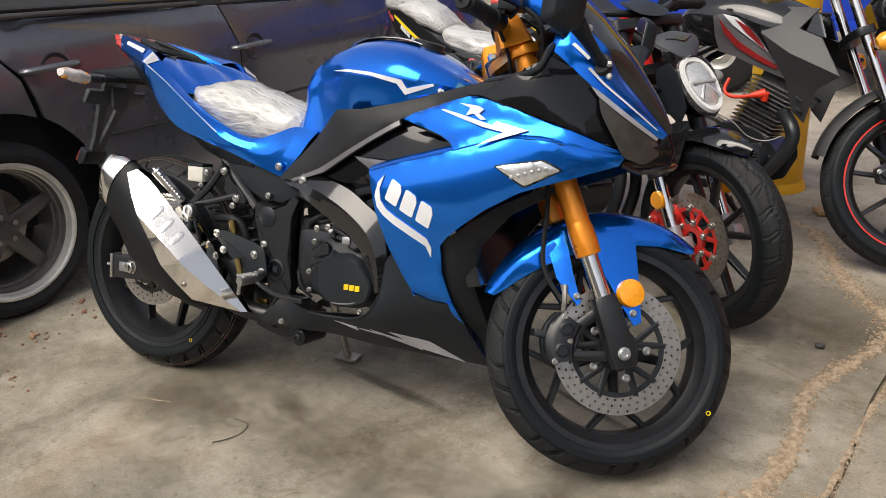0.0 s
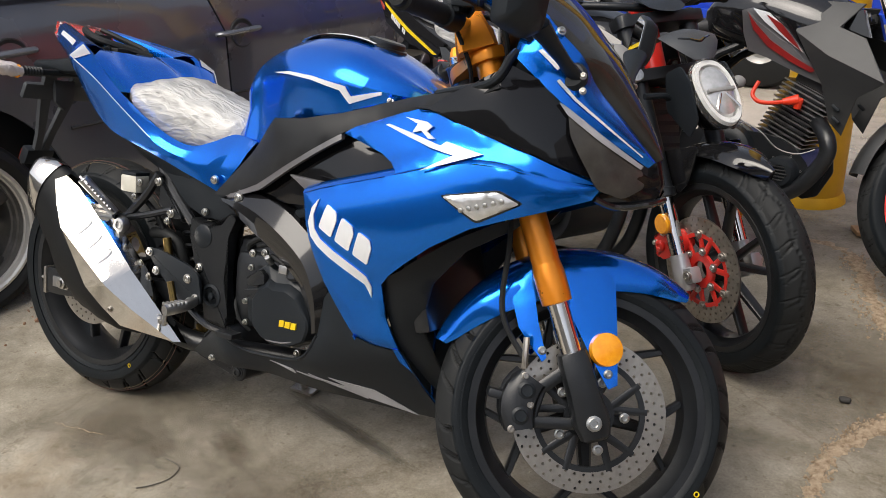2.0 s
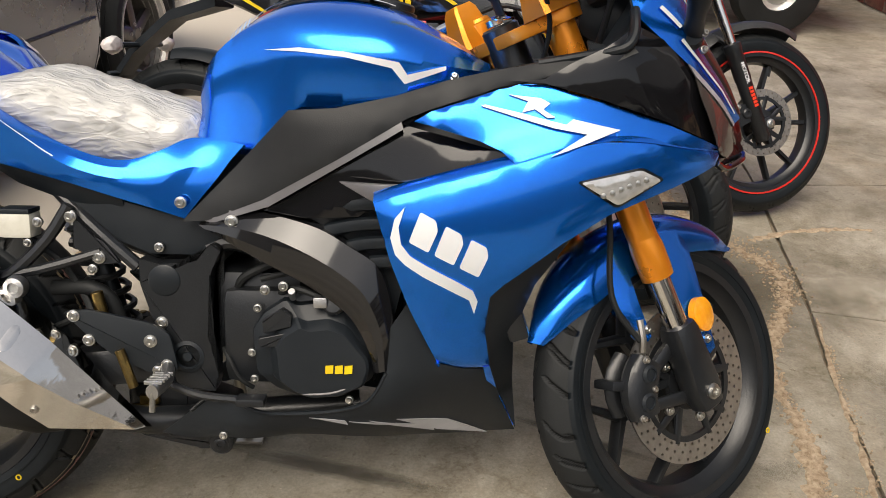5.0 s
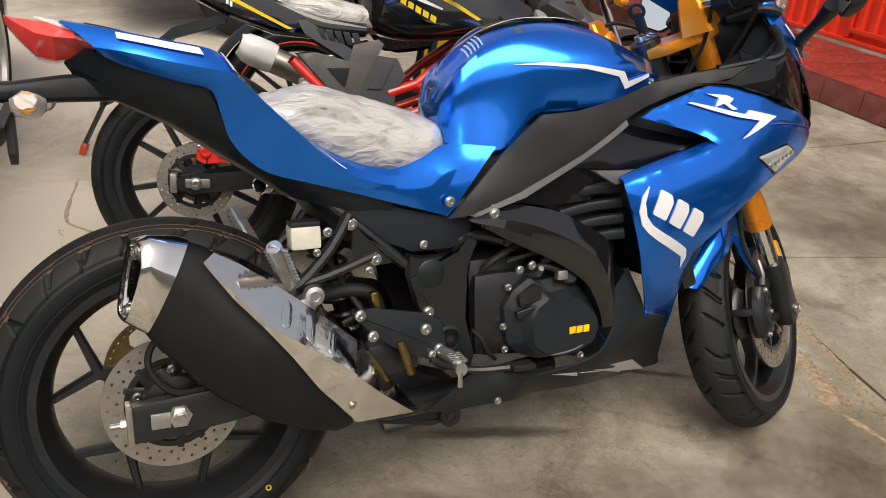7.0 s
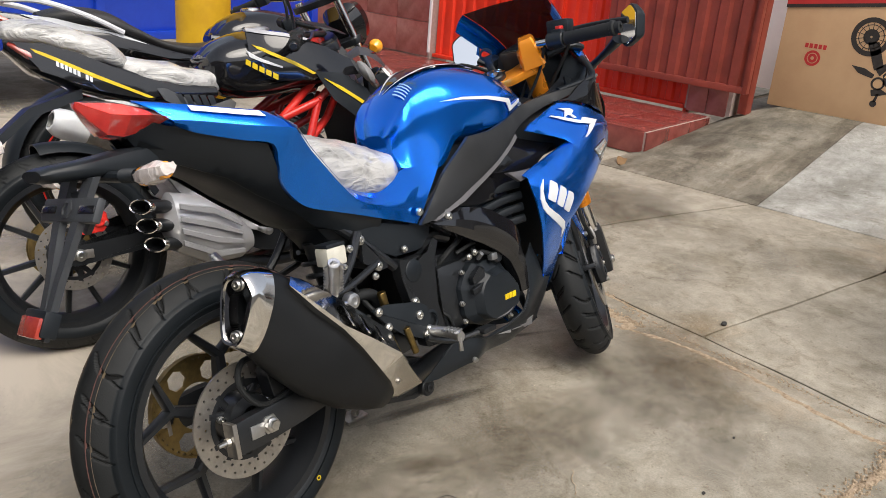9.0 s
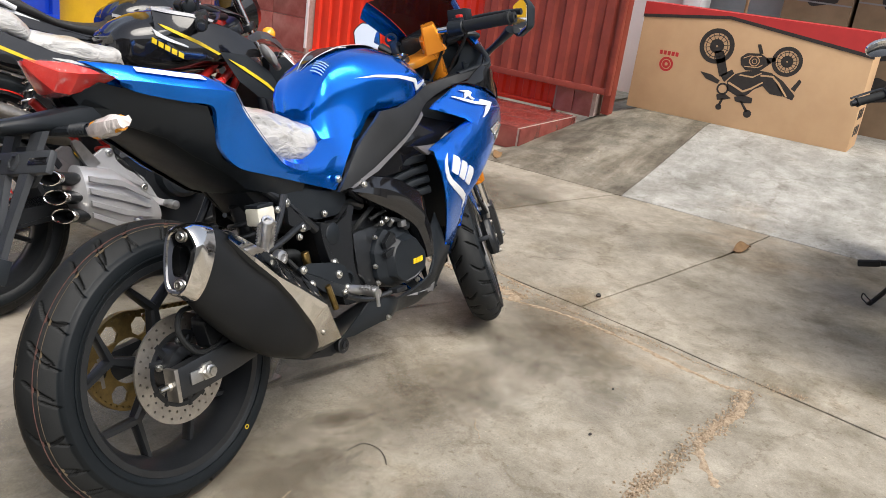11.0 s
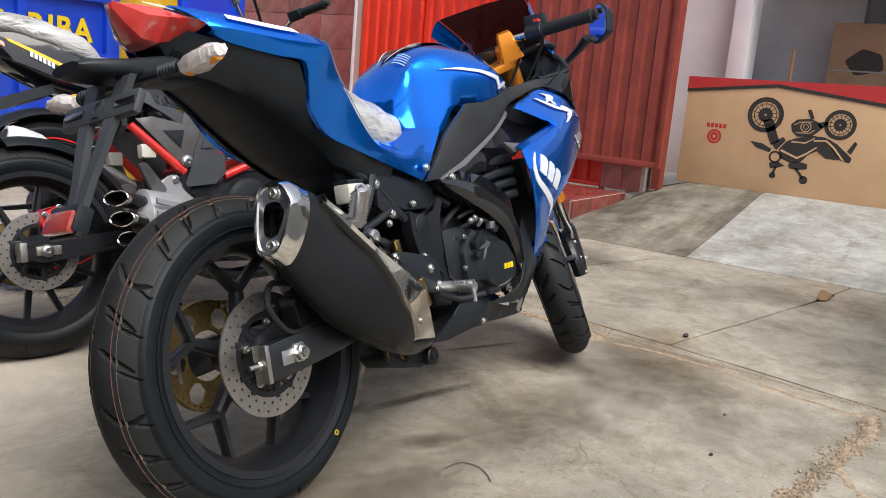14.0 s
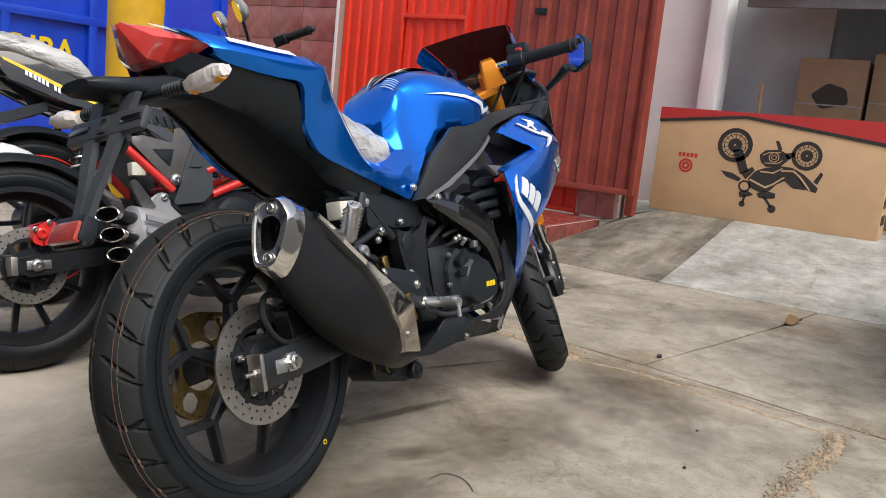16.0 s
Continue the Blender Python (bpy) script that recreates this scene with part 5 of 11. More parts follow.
for z in (0.44, 0.80, 1.18, 1.80):
    bm = B()
    add_box(bm, (1.80, -0.022, z), (3.58, 0.036, 0.055), bevel=0.006)
    part("side_rail", bm, M["truck_blue"], truck)
v, f = text_cells("RIBA", 0.20, offset=0.006, spacing=1.1)
bm = B()
add_flat(bm, v, f, lambda a, b: (1.86 + a * 0.98, -0.012, 0.90 + b))
part("lettering", bm, M["yellow_decal"], truck, "yellow painted letters", smooth=False)
for k in range(6):
    bm = B()
    add_plate(bm, rounded([(0.74 + k * 0.17, 0.90), (0.87 + k * 0.17, 0.90), (0.87 + k * 0.17, 1.04), (0.74 + k * 0.17, 1.04)], 0.02), -0.012, -0.006)
    part("lettering", bm, M["yellow_decal"], truck, "yellow painted block")
bm = B()
add_box(bm, (0.55, -0.03, 0.37), (0.50, 0.05, 0.07), bevel=0.008)
part("bumper", bm, M["red_paint"], truck, "red steel step bar")
for x in (0.82, 2.9):
    bm = B()
    add_lathe(bm, (x, 0.02, 0.27), (0, 1, 0), [(0.12, 0.0), (0.20, 0.0), (0.25, 0.015), (0.27, 0.05), (0.27, 0.15), (0.25, 0.18), (0.12, 0.18)], 36, close=True)
    t_ = part("tyre", bm, M["rubber"], truck)
    bm = B()
    add_lathe(bm, (x, 0.03, 0.27), (0, 1, 0), [(0, 0.03), (0.05, 0.0), (0.09, 0.04), (0.125, 0.01), (0.135, 0.02), (0.13, 0.12), (0, 0.12)], 28)
    part("rim", bm, M["rim_silver"], t_)
bm = B()
add_box(bm, (1.8, 0.6, 0.42), (3.5, 0.5, 0.10), bevel=0.01)
part("chassis", bm, M["black_metal"], truck)

# ---- plain walls that close the yard ----
for nm, c, s in (("wall_north", (2, 11.0, 1.6), (30, 0.25, 3.2)), ("wall_south", (0, -9.0, 1.6), (30, 0.25, 3.2)), ("wall_west", (-11, 1, 1.6), (0.25, 20, 3.2))):
    bm = B()
    add_box(bm, c, s)
    solo(nm, bm, M["yard_wall"], "plain weathered plaster wall round the yard", "wall", "structure", smooth=False)

# ---- the blue sport motorcycle; in its own frame x runs forward, y to its left, z up in its leaning plane ----
LEAN_L = 15.6
SB = thing("sport_motorcycle", "glossy blue and black faired sport motorcycle on its side stand", "motorcycle",
           pose(0, -0.068 * math.sin(radians(LEAN_L)), 0.068 * (1 - math.cos(radians(LEAN_L))), -LEAN_L, 0, 0))
RAKE, STEER = 24.5, 33.0
_f, _a = Vector((math.cos(radians(RAKE)), 0, math.sin(radians(RAKE)))), Vector((-math.sin(radians(RAKE)), 0, math.cos(radians(RAKE))))
FORK = Matrix.Translation((1.268, 0, 0.272)) @ Matrix((( _f.x, 0, _a.x, 0), (0, 1, 0, 0), (_f.z, 0, _a.z, 0), (0, 0, 0, 1))) @ Matrix.Rotation(radians(STEER), 4, "Z")

# half-width of the bodywork over the side view
fair = spline([(0.789, 0.646, 0.221), (0.866, 0.606, 0.235), (0.942, 0.472, 0.190), (1.089, 0.676, 0.225), (1.219, 0.676, 0.186), (1.141, 0.757, 0.212), (0.849, 0.768, 0.200),
               (1.02, 0.815, 0.205), (0.998, 0.714, 0.226), (1.31, 0.715, 0.135), (1.394, 0.722, 0.03), (1.0, 0.40, 0.150), (1.03, 0.25, 0.035), (0.90, 0.40, 0.170),
               (0.84, 0.47, 0.205), (1.25, 0.80, 0.172), (1.19, 0.905, 0.172), (1.16, 0.869, 0.209), (1.10, 0.60, 0.215), (1.0, 0.53, 0.215), (1.36, 0.77, 0.060), (1.318, 0.802, 0.112)])
flank = spline([(0.482, 0.598, 0.131), (0.562, 0.598, 0.142), (0.652, 0.771, 0.152), (0.896, 0.826, 0.130), (0.578, 0.71, 0.125), (0.82, 0.75, 0.165), (0.70, 0.60, 0.165),
                (0.79, 0.45, 0.165), (0.78, 0.60, 0.175), (1.16, 0.87, 0.200), (1.165, 0.915, 0.165), (1.04, 0.85, 0.176), (0.95, 0.72, 0.175), (0.65, 0.50, 0.150), (0.75, 0.36, 0.150)])
belly_w = spline([(0.43, 0.23, 0.125), (0.577, 0.267, 0.178), (0.60, 0.30, 0.178), (0.80, 0.30, 0.165), (0.79, 0.42, 0.165), (0.90, 0.38, 0.160), (1.0, 0.35, 0.11),
                  (1.03, 0.21, 0.02), (0.85, 0.225, 0.09), (0.65, 0.225, 0.125), (0.52, 0.31, 0.16)])
BOTH = (-1, 1)

# wheels
rear_m = Matrix.Translation((-0.008, 0.011, 0.305))
front_m = FORK @ Matrix.Translation((0.040, 0, 0.003))
RW = wheel(SB, rear_m, 0.308, 0.070, 0.222, "y5", 14, M["black_metal"], 1500, 72, sport_groove(2 * math.pi * 0.307, 8))
FW = wheel(SB, front_m, 0.278, 0.052, 0.215, "y5", 40, M["black_metal"], 1400, 60, sport_groove(2 * math.pi * 0.278, 9))
for w_, half in ((RW, 0.070), (FW, 0.052)):
    for k, (a, r) in enumerate(((-52, 0.247), (-66, 0.262))):
        bm = B()
        add_lathe(bm, polar(r, a) + Vector((0, -half * 1.005 - 0.0005, 0)), (0, 1, 0), [(0.0035, 0), (0.0055, 0), (0.0055, 0.002), (0.0035, 0.002)], 16, close=True)
        part("paint_mark", bm, M["yellow_decal"], w_, "small yellow ring mark")
        break
# moulded letters line of the sidewall
for w_, half, r in ((RW, 0.070, 0.238), (FW, 0.052, 0.231)):
    bm = B()
    add_lathe(bm, (0, -half * 0.985, 0), (0, 1, 0), [(r, -0.0015), (r + 0.003, -0.0015), (r + 0.003, 0.004), (r, 0.004)], 96, close=True)
    part("bead_line", bm, M["rubber_side"], w_)
# thin coloured lines on the rear tread
for y, mt in ((-0.038, "line_gold"), (-0.031, "line_red"), (0.012, "line_gold")):
    r = max(math.hypot(v.co.x, v.co.z) for v in RW.data.vertices if abs(v.co.y - y) < 0.003)
    bm = B()
    add_lathe(bm, (0, y, 0), (0, 1, 0), [(r - 0.004, -0.0003), (r + 0.0002, -0.0003), (r + 0.0002, 0.0003), (r - 0.004, 0.0003)], 120, close=True)
    part("tread_line", bm, M[mt], RW, "thin moulding line round the tread")

rd = brake_disc(RW, None, -0.073, 0.074, 0.116, 0.040, ((28, 0.105, 0.0), (28, 0.090, 0.5)), 5, M["brushed"], M["black_metal"])
bolts(rd, [((0.060 * math.cos(a), -0.079, 0.060 * math.sin(a)), (0, -1, 0), 0.0055) for a in (2 * math.pi * k / 5 + 0.3 for k in range(5))], M["zinc"])
fd = brake_disc(FW, None, -0.062, 0.097, 0.141, 0.040, ((40, 0.134, 0.0), (40, 0.121, 0.33), (40, 0.108, 0.66)), 5, M["brushed"], M["black_metal"])
bolts(fd, [((0.064 * math.cos(a), -0.069, 0.064 * math.sin(a)), (0, -1, 0), 0.007) for a in (2 * math.pi * k / 5 + 0.9 for k in range(5))], M["zinc"])
bm = B()
add_lathe(bm, (0, -0.055, 0), (0, 1, 0), [(0.030, -0.045), (0.052, -0.040), (0.056, -0.01), (0.05, 0.02), (0.030, 0.02)], 30, close=True)
part("disc_hub", bm, M["black_metal"], RW)
bm = B()
add_ring_holes(bm, (0, 0.098, 0), WHEEL, 0.050, 0.108, 0.007, [(0.077 * math.cos(a), 0.077 * math.sin(a), 0.022) for a in (2 * math.pi * k / 6 for k in range(6))], 40, tooth=0.009, teeth=40)
part("sprocket", bm, M["sprocket"], RW, "gold toothed chain sprocket")
bm = B()
for k in range(88):
    a = 2 * math.pi * k / 88
    if math.cos(a) < 0.35:
        add_box(bm, (0.106 * math.cos(a), 0.098, 0.106 * math.sin(a)), (0.010, 0.016, 0.006), Matrix.Rotation(-a - math.pi / 2, 3, "Y"))
for z0, z1 in ((0.099, 0.055), (-0.099, -0.02)):
    for k in range(26):
        t = k / 25
        add_box(bm, (0.04 + 0.36 * t, 0.098, z0 * (1 - t) + z1 * t), (0.010, 0.016, 0.009))
part("drive_chain", bm, M["sprocket"], SB, "gold drive chain", rear_m)

# ---- swingarm ----
for s in BOTH:
    bm = B()
    rings = []
    for x, y, z, h, w in ((-0.078, 0.122, 0.300, 0.062, 0.026), (-0.03, 0.122, 0.303, 0.066, 0.028), (0.08, 0.120, 0.312, 0.062, 0.030), (0.24, 0.110, 0.332, 0.060, 0.036), (0.42, 0.095, 0.350, 0.060, 0.045)):
        rings.append(ring_smooth([(x, s * (y + w / 2 * a), z + h / 2 * b) for a, b in ((-1, -0.8), (-0.6, -1), (0.6, -1), (1, -0.8), (1, 0.8), (0.6, 1), (-0.6, 1), (-1, 0.8))], 2))
    add_loft(bm, rings)
    arm = part("swingarm", bm, M["black_metal"], SB)
    bm = B()
    add_box(bm, (-0.081, s * 0.122, 0.300), (0.010, 0.034, 0.068), bevel=0.002)
    part("adjuster_plate", bm, M["brushed"], arm, "silver chain adjuster plate")
    bm = B()
    add_cyl(bm, (-0.112, s * 0.122, 0.300), (-0.06, s * 0.122, 0.300), 0.0045, seg=10)
    add_lathe(bm, (-0.093, s * 0.122, 0.300), (-1, 0, 0), [(0, -0.006), (0.0085, -0.006), (0.0085, 0.002), (0, 0.002)], 6)
    part("adjuster_bolt", bm, M["zinc"], arm)
    bm = B()
    add_lathe(bm, (-0.004, s * 0.136, 0.306), (0, s, 0), [(0, 0), (0.020, 0), (0.020, 0.003), (0.0155, 0.0035), (0.0155, 0.013), (0.012, 0.015), (0.010, 0.015), (0.009, 0.020), (0, 0.020)], 6 if s < 0 else 12)
    part("axle_nut", bm, M["zinc"], arm)
    bm = B()
    add_box(bm, (-0.034, s * 0.1375, 0.303), (0.030, 0.004, 0.026), bevel=0.001)
    part("slider", bm, M["alloy"], arm)
bm = B()
add_box(bm, (0.36, 0, 0.345), (0.05, 0.19, 0.055), bevel=0.01)
part("swingarm_bridge", bm, M["black_metal"], SB)
# rear caliper, its hose and hugger
bm = B()
add_plate(bm, rounded([(0.03, 0.335), (0.10, 0.345), (0.125, 0.395), (0.07, 0.425), (0.02, 0.40)], 0.012), -0.118, -0.078, 0.004)
part("rear_caliper", bm, M["black_metal"], SB)
bm = B()
add_tube(bm, [(0.06, -0.10, 0.42), (-0.02, -0.11, 0.435), (-0.045, -0.12, 0.395), (-0.01, -0.125, 0.345), (0.06, -0.12, 0.345), (0.20, -0.115, 0.385), (0.30, -0.12, 0.43)], 0.006, 8)
part("brake_hose", bm, M["rubber"], SB)
bm = B()
add_tube(bm, [(0.02, -0.10, 0.41), (0.10, -0.115, 0.40), (0.16, -0.12, 0.37), (0.22, -0.12, 0.365)], 0.005, 8)
part("sensor_cable", bm, M["rubber"], SB)

# ---- muffler ----
A0, A1 = Vector((-0.072, -0.172, 0.540)), Vector((0.300, -0.120, 0.268))
MD = (A1 - A0).normalized()
CAN = ((0.0, 1.0), (0.50, 0.84), (0.92, 0.40), (1.0, -0.05), (0.86, -0.60), (0.42, -1.0), (-0.35, -1.0), (-0.85, -0.5), (-0.9, 0.3), (-0.55, 0.85))


CAP = ((-0.12, 1.0), (0.48, 0.95), (0.97, 0.52), (1.0, 0.22), (0.74, -0.50), (0.36, -0.97), (-0.22, -1.0), (-0.66, -0.78), (-0.80, 0.10), (-0.66, 0.84))


def can_ring(lower, upper, y, w, k=1.0, turn=0.0, shift=0.0, kw=None):
    """Cross-section between two points of the side view; turn swings its outer side forwards."""
    lo, up = Vector((lower[0], y, lower[1])), Vector((upper[0], y, upper[1]))
    c, half = (lo + up) / 2, (up - lo) / 2
    out = Vector((turn, -1, 0)).normalized()
    n = half.cross(out).normalized()
    n = n if n.x > 0 else -n
    kw = (1 - 0.75 * (1 - k)) * min(k, 1) if kw is None else kw
    return ring_smooth([c + half * b * k + out * a * w * kw + n * shift for a, b in (CAP if turn else CAN)], 4)


bm = B()
add_loft(bm, [can_ring(*r) for r in (((-0.050, 0.473), (0.022, 0.602), -0.168, 0.038), ((-0.028, 0.440), (0.050, 0.590), -0.168, 0.040), ((0.004, 0.404), (0.090, 0.560), -0.167, 0.044), ((0.055, 0.350), (0.155, 0.503), -0.174, 0.056),
                                     ((0.125, 0.300), (0.222, 0.440), -0.176, 0.056), ((0.195, 0.268), (0.268, 0.362), -0.170, 0.050), ((0.245, 0.250), (0.292, 0.312), -0.158, 0.040), ((0.275, 0.242), (0.315, 0.288), -0.142, 0.014))])
muf = part("muffler", bm, M["can_black"], SB, "matte black exhaust muffler")
R0, R1 = (-0.076, 0.486), (-0.046, 0.612)      # the cap's rear rim in the side view
bm = B()
add_loft(bm, [can_ring((-0.044, 0.466), (0.028, 0.603), -0.168, 0.041), can_ring((-0.056, 0.474), (0.010, 0.611), -0.168, 0.043), can_ring((-0.069, 0.481), (-0.034, 0.615), -0.172, 0.043, 1.0, 0.30), can_ring(R0, R1, -0.174, 0.041, 0.99, 0.35),
              can_ring(R0, R1, -0.174, 0.041, 0.95, 0.35, -0.003), can_ring(R0, R1, -0.174, 0.041, 0.88, 0.35, -0.002), can_ring(R0, R1, -0.174, 0.041, 0.86, 0.35, 0.004), can_ring(R0, R1, -0.174, 0.041, 0.48, 0.35, 0.006, 0.52), can_ring(R0, R1, -0.174, 0.041, 0.46, 0.35, 0.030, 0.50)], caps=False)
cap = part("end_cap", bm, M["chrome"], muf, "polished steel end cap", angle=0.7)
bm = B()
add_loft(bm, [can_ring(R0, R1, -0.174, 0.041, 0.49, 0.35, 0.020, 0.53), can_ring(R0, R1, -0.174, 0.041, 0.45, 0.35, 0.060, 0.48), can_ring(R0, R1, -0.174, 0.041, 0.2, 0.35, 0.062)])
bmesh.ops.delete(bm, geom=[f for f in bm.faces if len(f.verts) > 4][:1], context="FACES_ONLY")
part("outlet", bm, M["black_metal"], muf, "dark exhaust outlet")
FACE = Vector((-0.93, -0.30, 0.15)).normalized()
for b in (0.70, -0.72):
    q = (Vector((R0[0], -0.176, R0[1])) + Vector((R1[0], -0.176, R1[1]))) / 2 + Vector((R1[0] - R0[0], 0, R1[1] - R0[1])) / 2 * b
    bolts(muf, [(q - FACE * 0.004, FACE, 0.0085)], M["zinc"])
# heat shield: a flank, an upper facet turned to the sky, a long crease, a lower facet turned to the ground
SHIELD = (((0.055, -0.170, 0.585), (0.062, -0.186, 0.582), (0.044, -0.203, 0.571), (0.046, -0.204, 0.567)), ((0.105, -0.160, 0.565), (0.100, -0.182, 0.560), (0.085, -0.228, 0.522), (0.083, -0.226, 0.514)),
          ((0.155, -0.158, 0.530), (0.148, -0.186, 0.526), (0.125, -0.245, 0.474), (0.125, -0.240, 0.466)), ((0.225, -0.158, 0.475), (0.215, -0.189, 0.472), (0.196, -0.244, 0.424), (0.163, -0.242, 0.417)),
          ((0.296, -0.155, 0.410), (0.284, -0.190, 0.412), (0.264, -0.241, 0.374), (0.202, -0.241, 0.360)), ((0.304, -0.152, 0.400), (0.294, -0.190, 0.402), (0.270, -0.238, 0.366), (0.208, -0.240, 0.352)),
          ((0.352, -0.140, 0.325), (0.345, -0.165, 0.330), (0.318, -0.207, 0.318), (0.240, -0.226, 0.315)), ((0.414, -0.130, 0.245), (0.408, -0.142, 0.250), (0.396, -0.154, 0.250), (0.276, -0.200, 0.270)))
SHIELD = [[Vector(p) for p in r] for r in SHIELD]
bm = B()
add_loft(bm, [[fl, ri, ri.lerp(cr, 0.5), cr, cr.lerp(lo, 0.5), lo, lo + Vector((-0.002, 0.016, -0.004))] for fl, ri, cr, lo in SHIELD], caps=False, closed=False)
bmesh.ops.solidify(bm, geom=bm.faces[:], thickness=0.0025)
shield = part("heat_shield", bm, M["shield"], muf, "polished steel heat shield", angle=0.16)
for t in (2.40, 2.92, 3.44):
    # pressed louvres in the upper facet
    i, f = int(t), t - int(t)
    u, w = SHIELD[i][1].lerp(SHIELD[i + 1][1], f), SHIELD[i][2].lerp(SHIELD[i + 1][2], f)
    side = (SHIELD[i + 1][1] - SHIELD[i][1]).normalized()
    n = side.cross(w - u).normalized()
    n = n if n.z > 0 else -n
    bm = B()
    rr = []
    for j in range(11):
        g = j / 10
        k = max(0.05, 1 - (2 * g - 1) ** 4) ** 0.5
        c, r = u.lerp(w, 0.18 + 0.66 * g) + n * 0.0006, 0.0095 * k
        rr.append([c - side * r, c - side * r * 0.6 + n * 0.0007 * k, c + n * 0.0006 * k, c + side * r * 0.5 + n * 0.0012 * k, c + side * r, c - n * 0.004])
    add_loft(bm, rr)
    part("louvre", bm, M["shield"], muf, "pressed louvre in the shield", angle=0.5)
bolts(muf, [((0.264, -0.216, 0.310), (0.1, -1, -0.3), 0.006)], M["brushed"])
bm = B()
add_tube(bm, [A1 - MD * 0.05, A1 + Vector((0.05, 0.02, -0.02)), A1 + Vector((0.14, 0.05, -0.035)), (0.55, -0.04, 0.235), (0.75, -0.02, 0.25)], 0.024, 14)
part("exhaust_pipe", bm, M["black_metal"], SB)
bm = B()
for k in range(9):
    c = Vector((0.006 + 0.0063 * k, -0.2030, 0.5430 - 0.0043 * k))
    add_box(bm, c, (0.0042, 0.0030, 0.0072), Matrix.Rotation(radians(34), 3, "Y"))
part("stamped_line", bm, M["sprocket"], muf, "tiny dull gold stamped bars")

# ---- frame, engine and running gear ----
for s in BOTH:
    bm = B()
    add_plate(bm, rounded([(0.405, 0.535), (0.430, 0.524), (0.493, 0.526), (0.522, 0.560), (0.540, 0.548), (0.520, 0.512), (0.512, 0.411), (0.528, 0.332), (0.521, 0.304), (0.457, 0.310), (0.441, 0.393), (0.419, 0.441), (0.405, 0.491)], 0.010),
              s * 0.098, s * 0.126, 0.004)
    piv = part("pivot_plate", bm, M["black_metal"], SB)
    bm = B()
    add_lathe(bm, (0.445, s * 0.124, 0.496), (0, s, 0), [(0, 0), (0.026, 0), (0.026, 0.003), (0.023, 0.005), (0, 0.005)], 28)
    part("frame_cap", bm, M["black_matte"], piv)
    bm = B()
    add_lathe(bm, (0.478, s * 0.122, 0.368), (0, s, 0), [(0, 0), (0.026, 0), (0.027, 0.006), (0.021, 0.008), (0.019, 0.004), (0.008, 0.004), (0.007, 0.008), (0, 0.008)], 26)
    part("swingarm_pivot", bm, M["black_matte"], piv)
    bm = B()
    add_tube(bm, [(0.40, s * 0.112, 0.515), (0.33, s * 0.108, 0.578), (0.25, s * 0.086, 0.650), (0.16, s * 0.050, 0.735)], 0.011, 10)
    part("subframe_rail", bm, M["black_metal"], SB)
    bm = B()
    add_tube(bm, [(0.415, s * 0.085, 0.535), (0.44, s * 0.085, 0.57), (0.52, s * 0.085, 0.61), (0.66, s * 0.085, 0.68), (0.85, s * 0.08, 0.76), (1.0, s * 0.04, 0.82)], 0.018, 12)
    part("frame_rail", bm, M["black_metal"], SB)
    bm = B()
    add_tube(bm, [(0.51, s * 0.095, 0.545), (0.55, s * 0.095, 0.555), (0.60, s * 0.095, 0.54)], 0.014, 10)
    part("frame_lug", bm, M["black_metal"], SB)
    # passenger peg bracket
    bm = B()
    add_tube(bm, [(0.298, s * 0.122, 0.615), (0.262, s * 0.128, 0.560), (0.205, s * 0.134, 0.505), (0.180, s * 0.136, 0.500)], 0.010, 8, n=3)
    add_tube(bm, [(0.180, s * 0.136, 0.500), (0.25, s * 0.132, 0.512), (0.345, s * 0.122, 0.540)], 0.008, 8, n=3)
    add_plate(bm, rounded([(0.325, 0.575), (0.352, 0.556), (0.375, 0.522), (0.345, 0.520), (0.300, 0.548), (0.305, 0.60)], 0.006), s * 0.114, s * 0.124, 0.002)
    part("peg_bracket", bm, M["black_metal"], SB)
    bm = B()
    add_cyl(bm, (0.186, s * 0.15, 0.510), (0.150, s * 0.21, 0.588), 0.011, 0.013, 12)
    peg = part("passenger_peg", bm, M["alloy"], SB, "folded ribbed aluminium passenger peg")
    for k in range(9):
        t = 0.15 + 0.09 * k
        bm = B()
        add_box(bm, Vector((0.186, s * 0.15, 0.510)).lerp(Vector((0.150, s * 0.21, 0.588)), t), (0.030, 0.030, 0.0045), Matrix.Rotation(0.5, 3, "Y") @ Matrix.Rotation(s * 0.6, 3, "X"), 0.001)
        part("peg_rib", bm, M["alloy"], peg)
    bm = B()
    add_lathe(bm, (0.222, s * 0.150, 0.489), (0, s, 0), [(0, 0), (0.017, 0), (0.019, 0.006), (0.016, 0.018), (0.009, 0.020), (0.008, 0.016), (0, 0.016)], 22)
    part("muffler_bolt", bm, M["alloy"], SB)
    # rider peg, heel plate
    bm = B()
    add_plate(bm, rounded([(0.284, 0.446), (0.328, 0.450), (0.423, 0.430), (0.456, 0.412), (0.468, 0.350), (0.433, 0.340), (0.365, 0.372), (0.322, 0.408)], 0.010), s * 0.138, s * 0.146, 0.002)
    heel = part("heel_plate", bm, M["black_matte"], SB)
    bm = B()
    add_tube(bm, [(0.452, s * 0.15, 0.355), (0.462, s * 0.19, 0.352), (0.455, s * 0.236, 0.348)], 0.0105, 12, flat=1.2)
    peg = part("rider_peg", bm, M["alloy"], SB, "ribbed aluminium foot peg")
    for k in range(5):
        bm = B()
        add_box(bm, (0.459 - 0.001 * k, s * (0.188 + 0.010 * k), 0.361), (0.028, 0.004, 0.006), bevel=0.001)
        part("peg_rib", bm, M["alloy"], peg)
    bm = B()
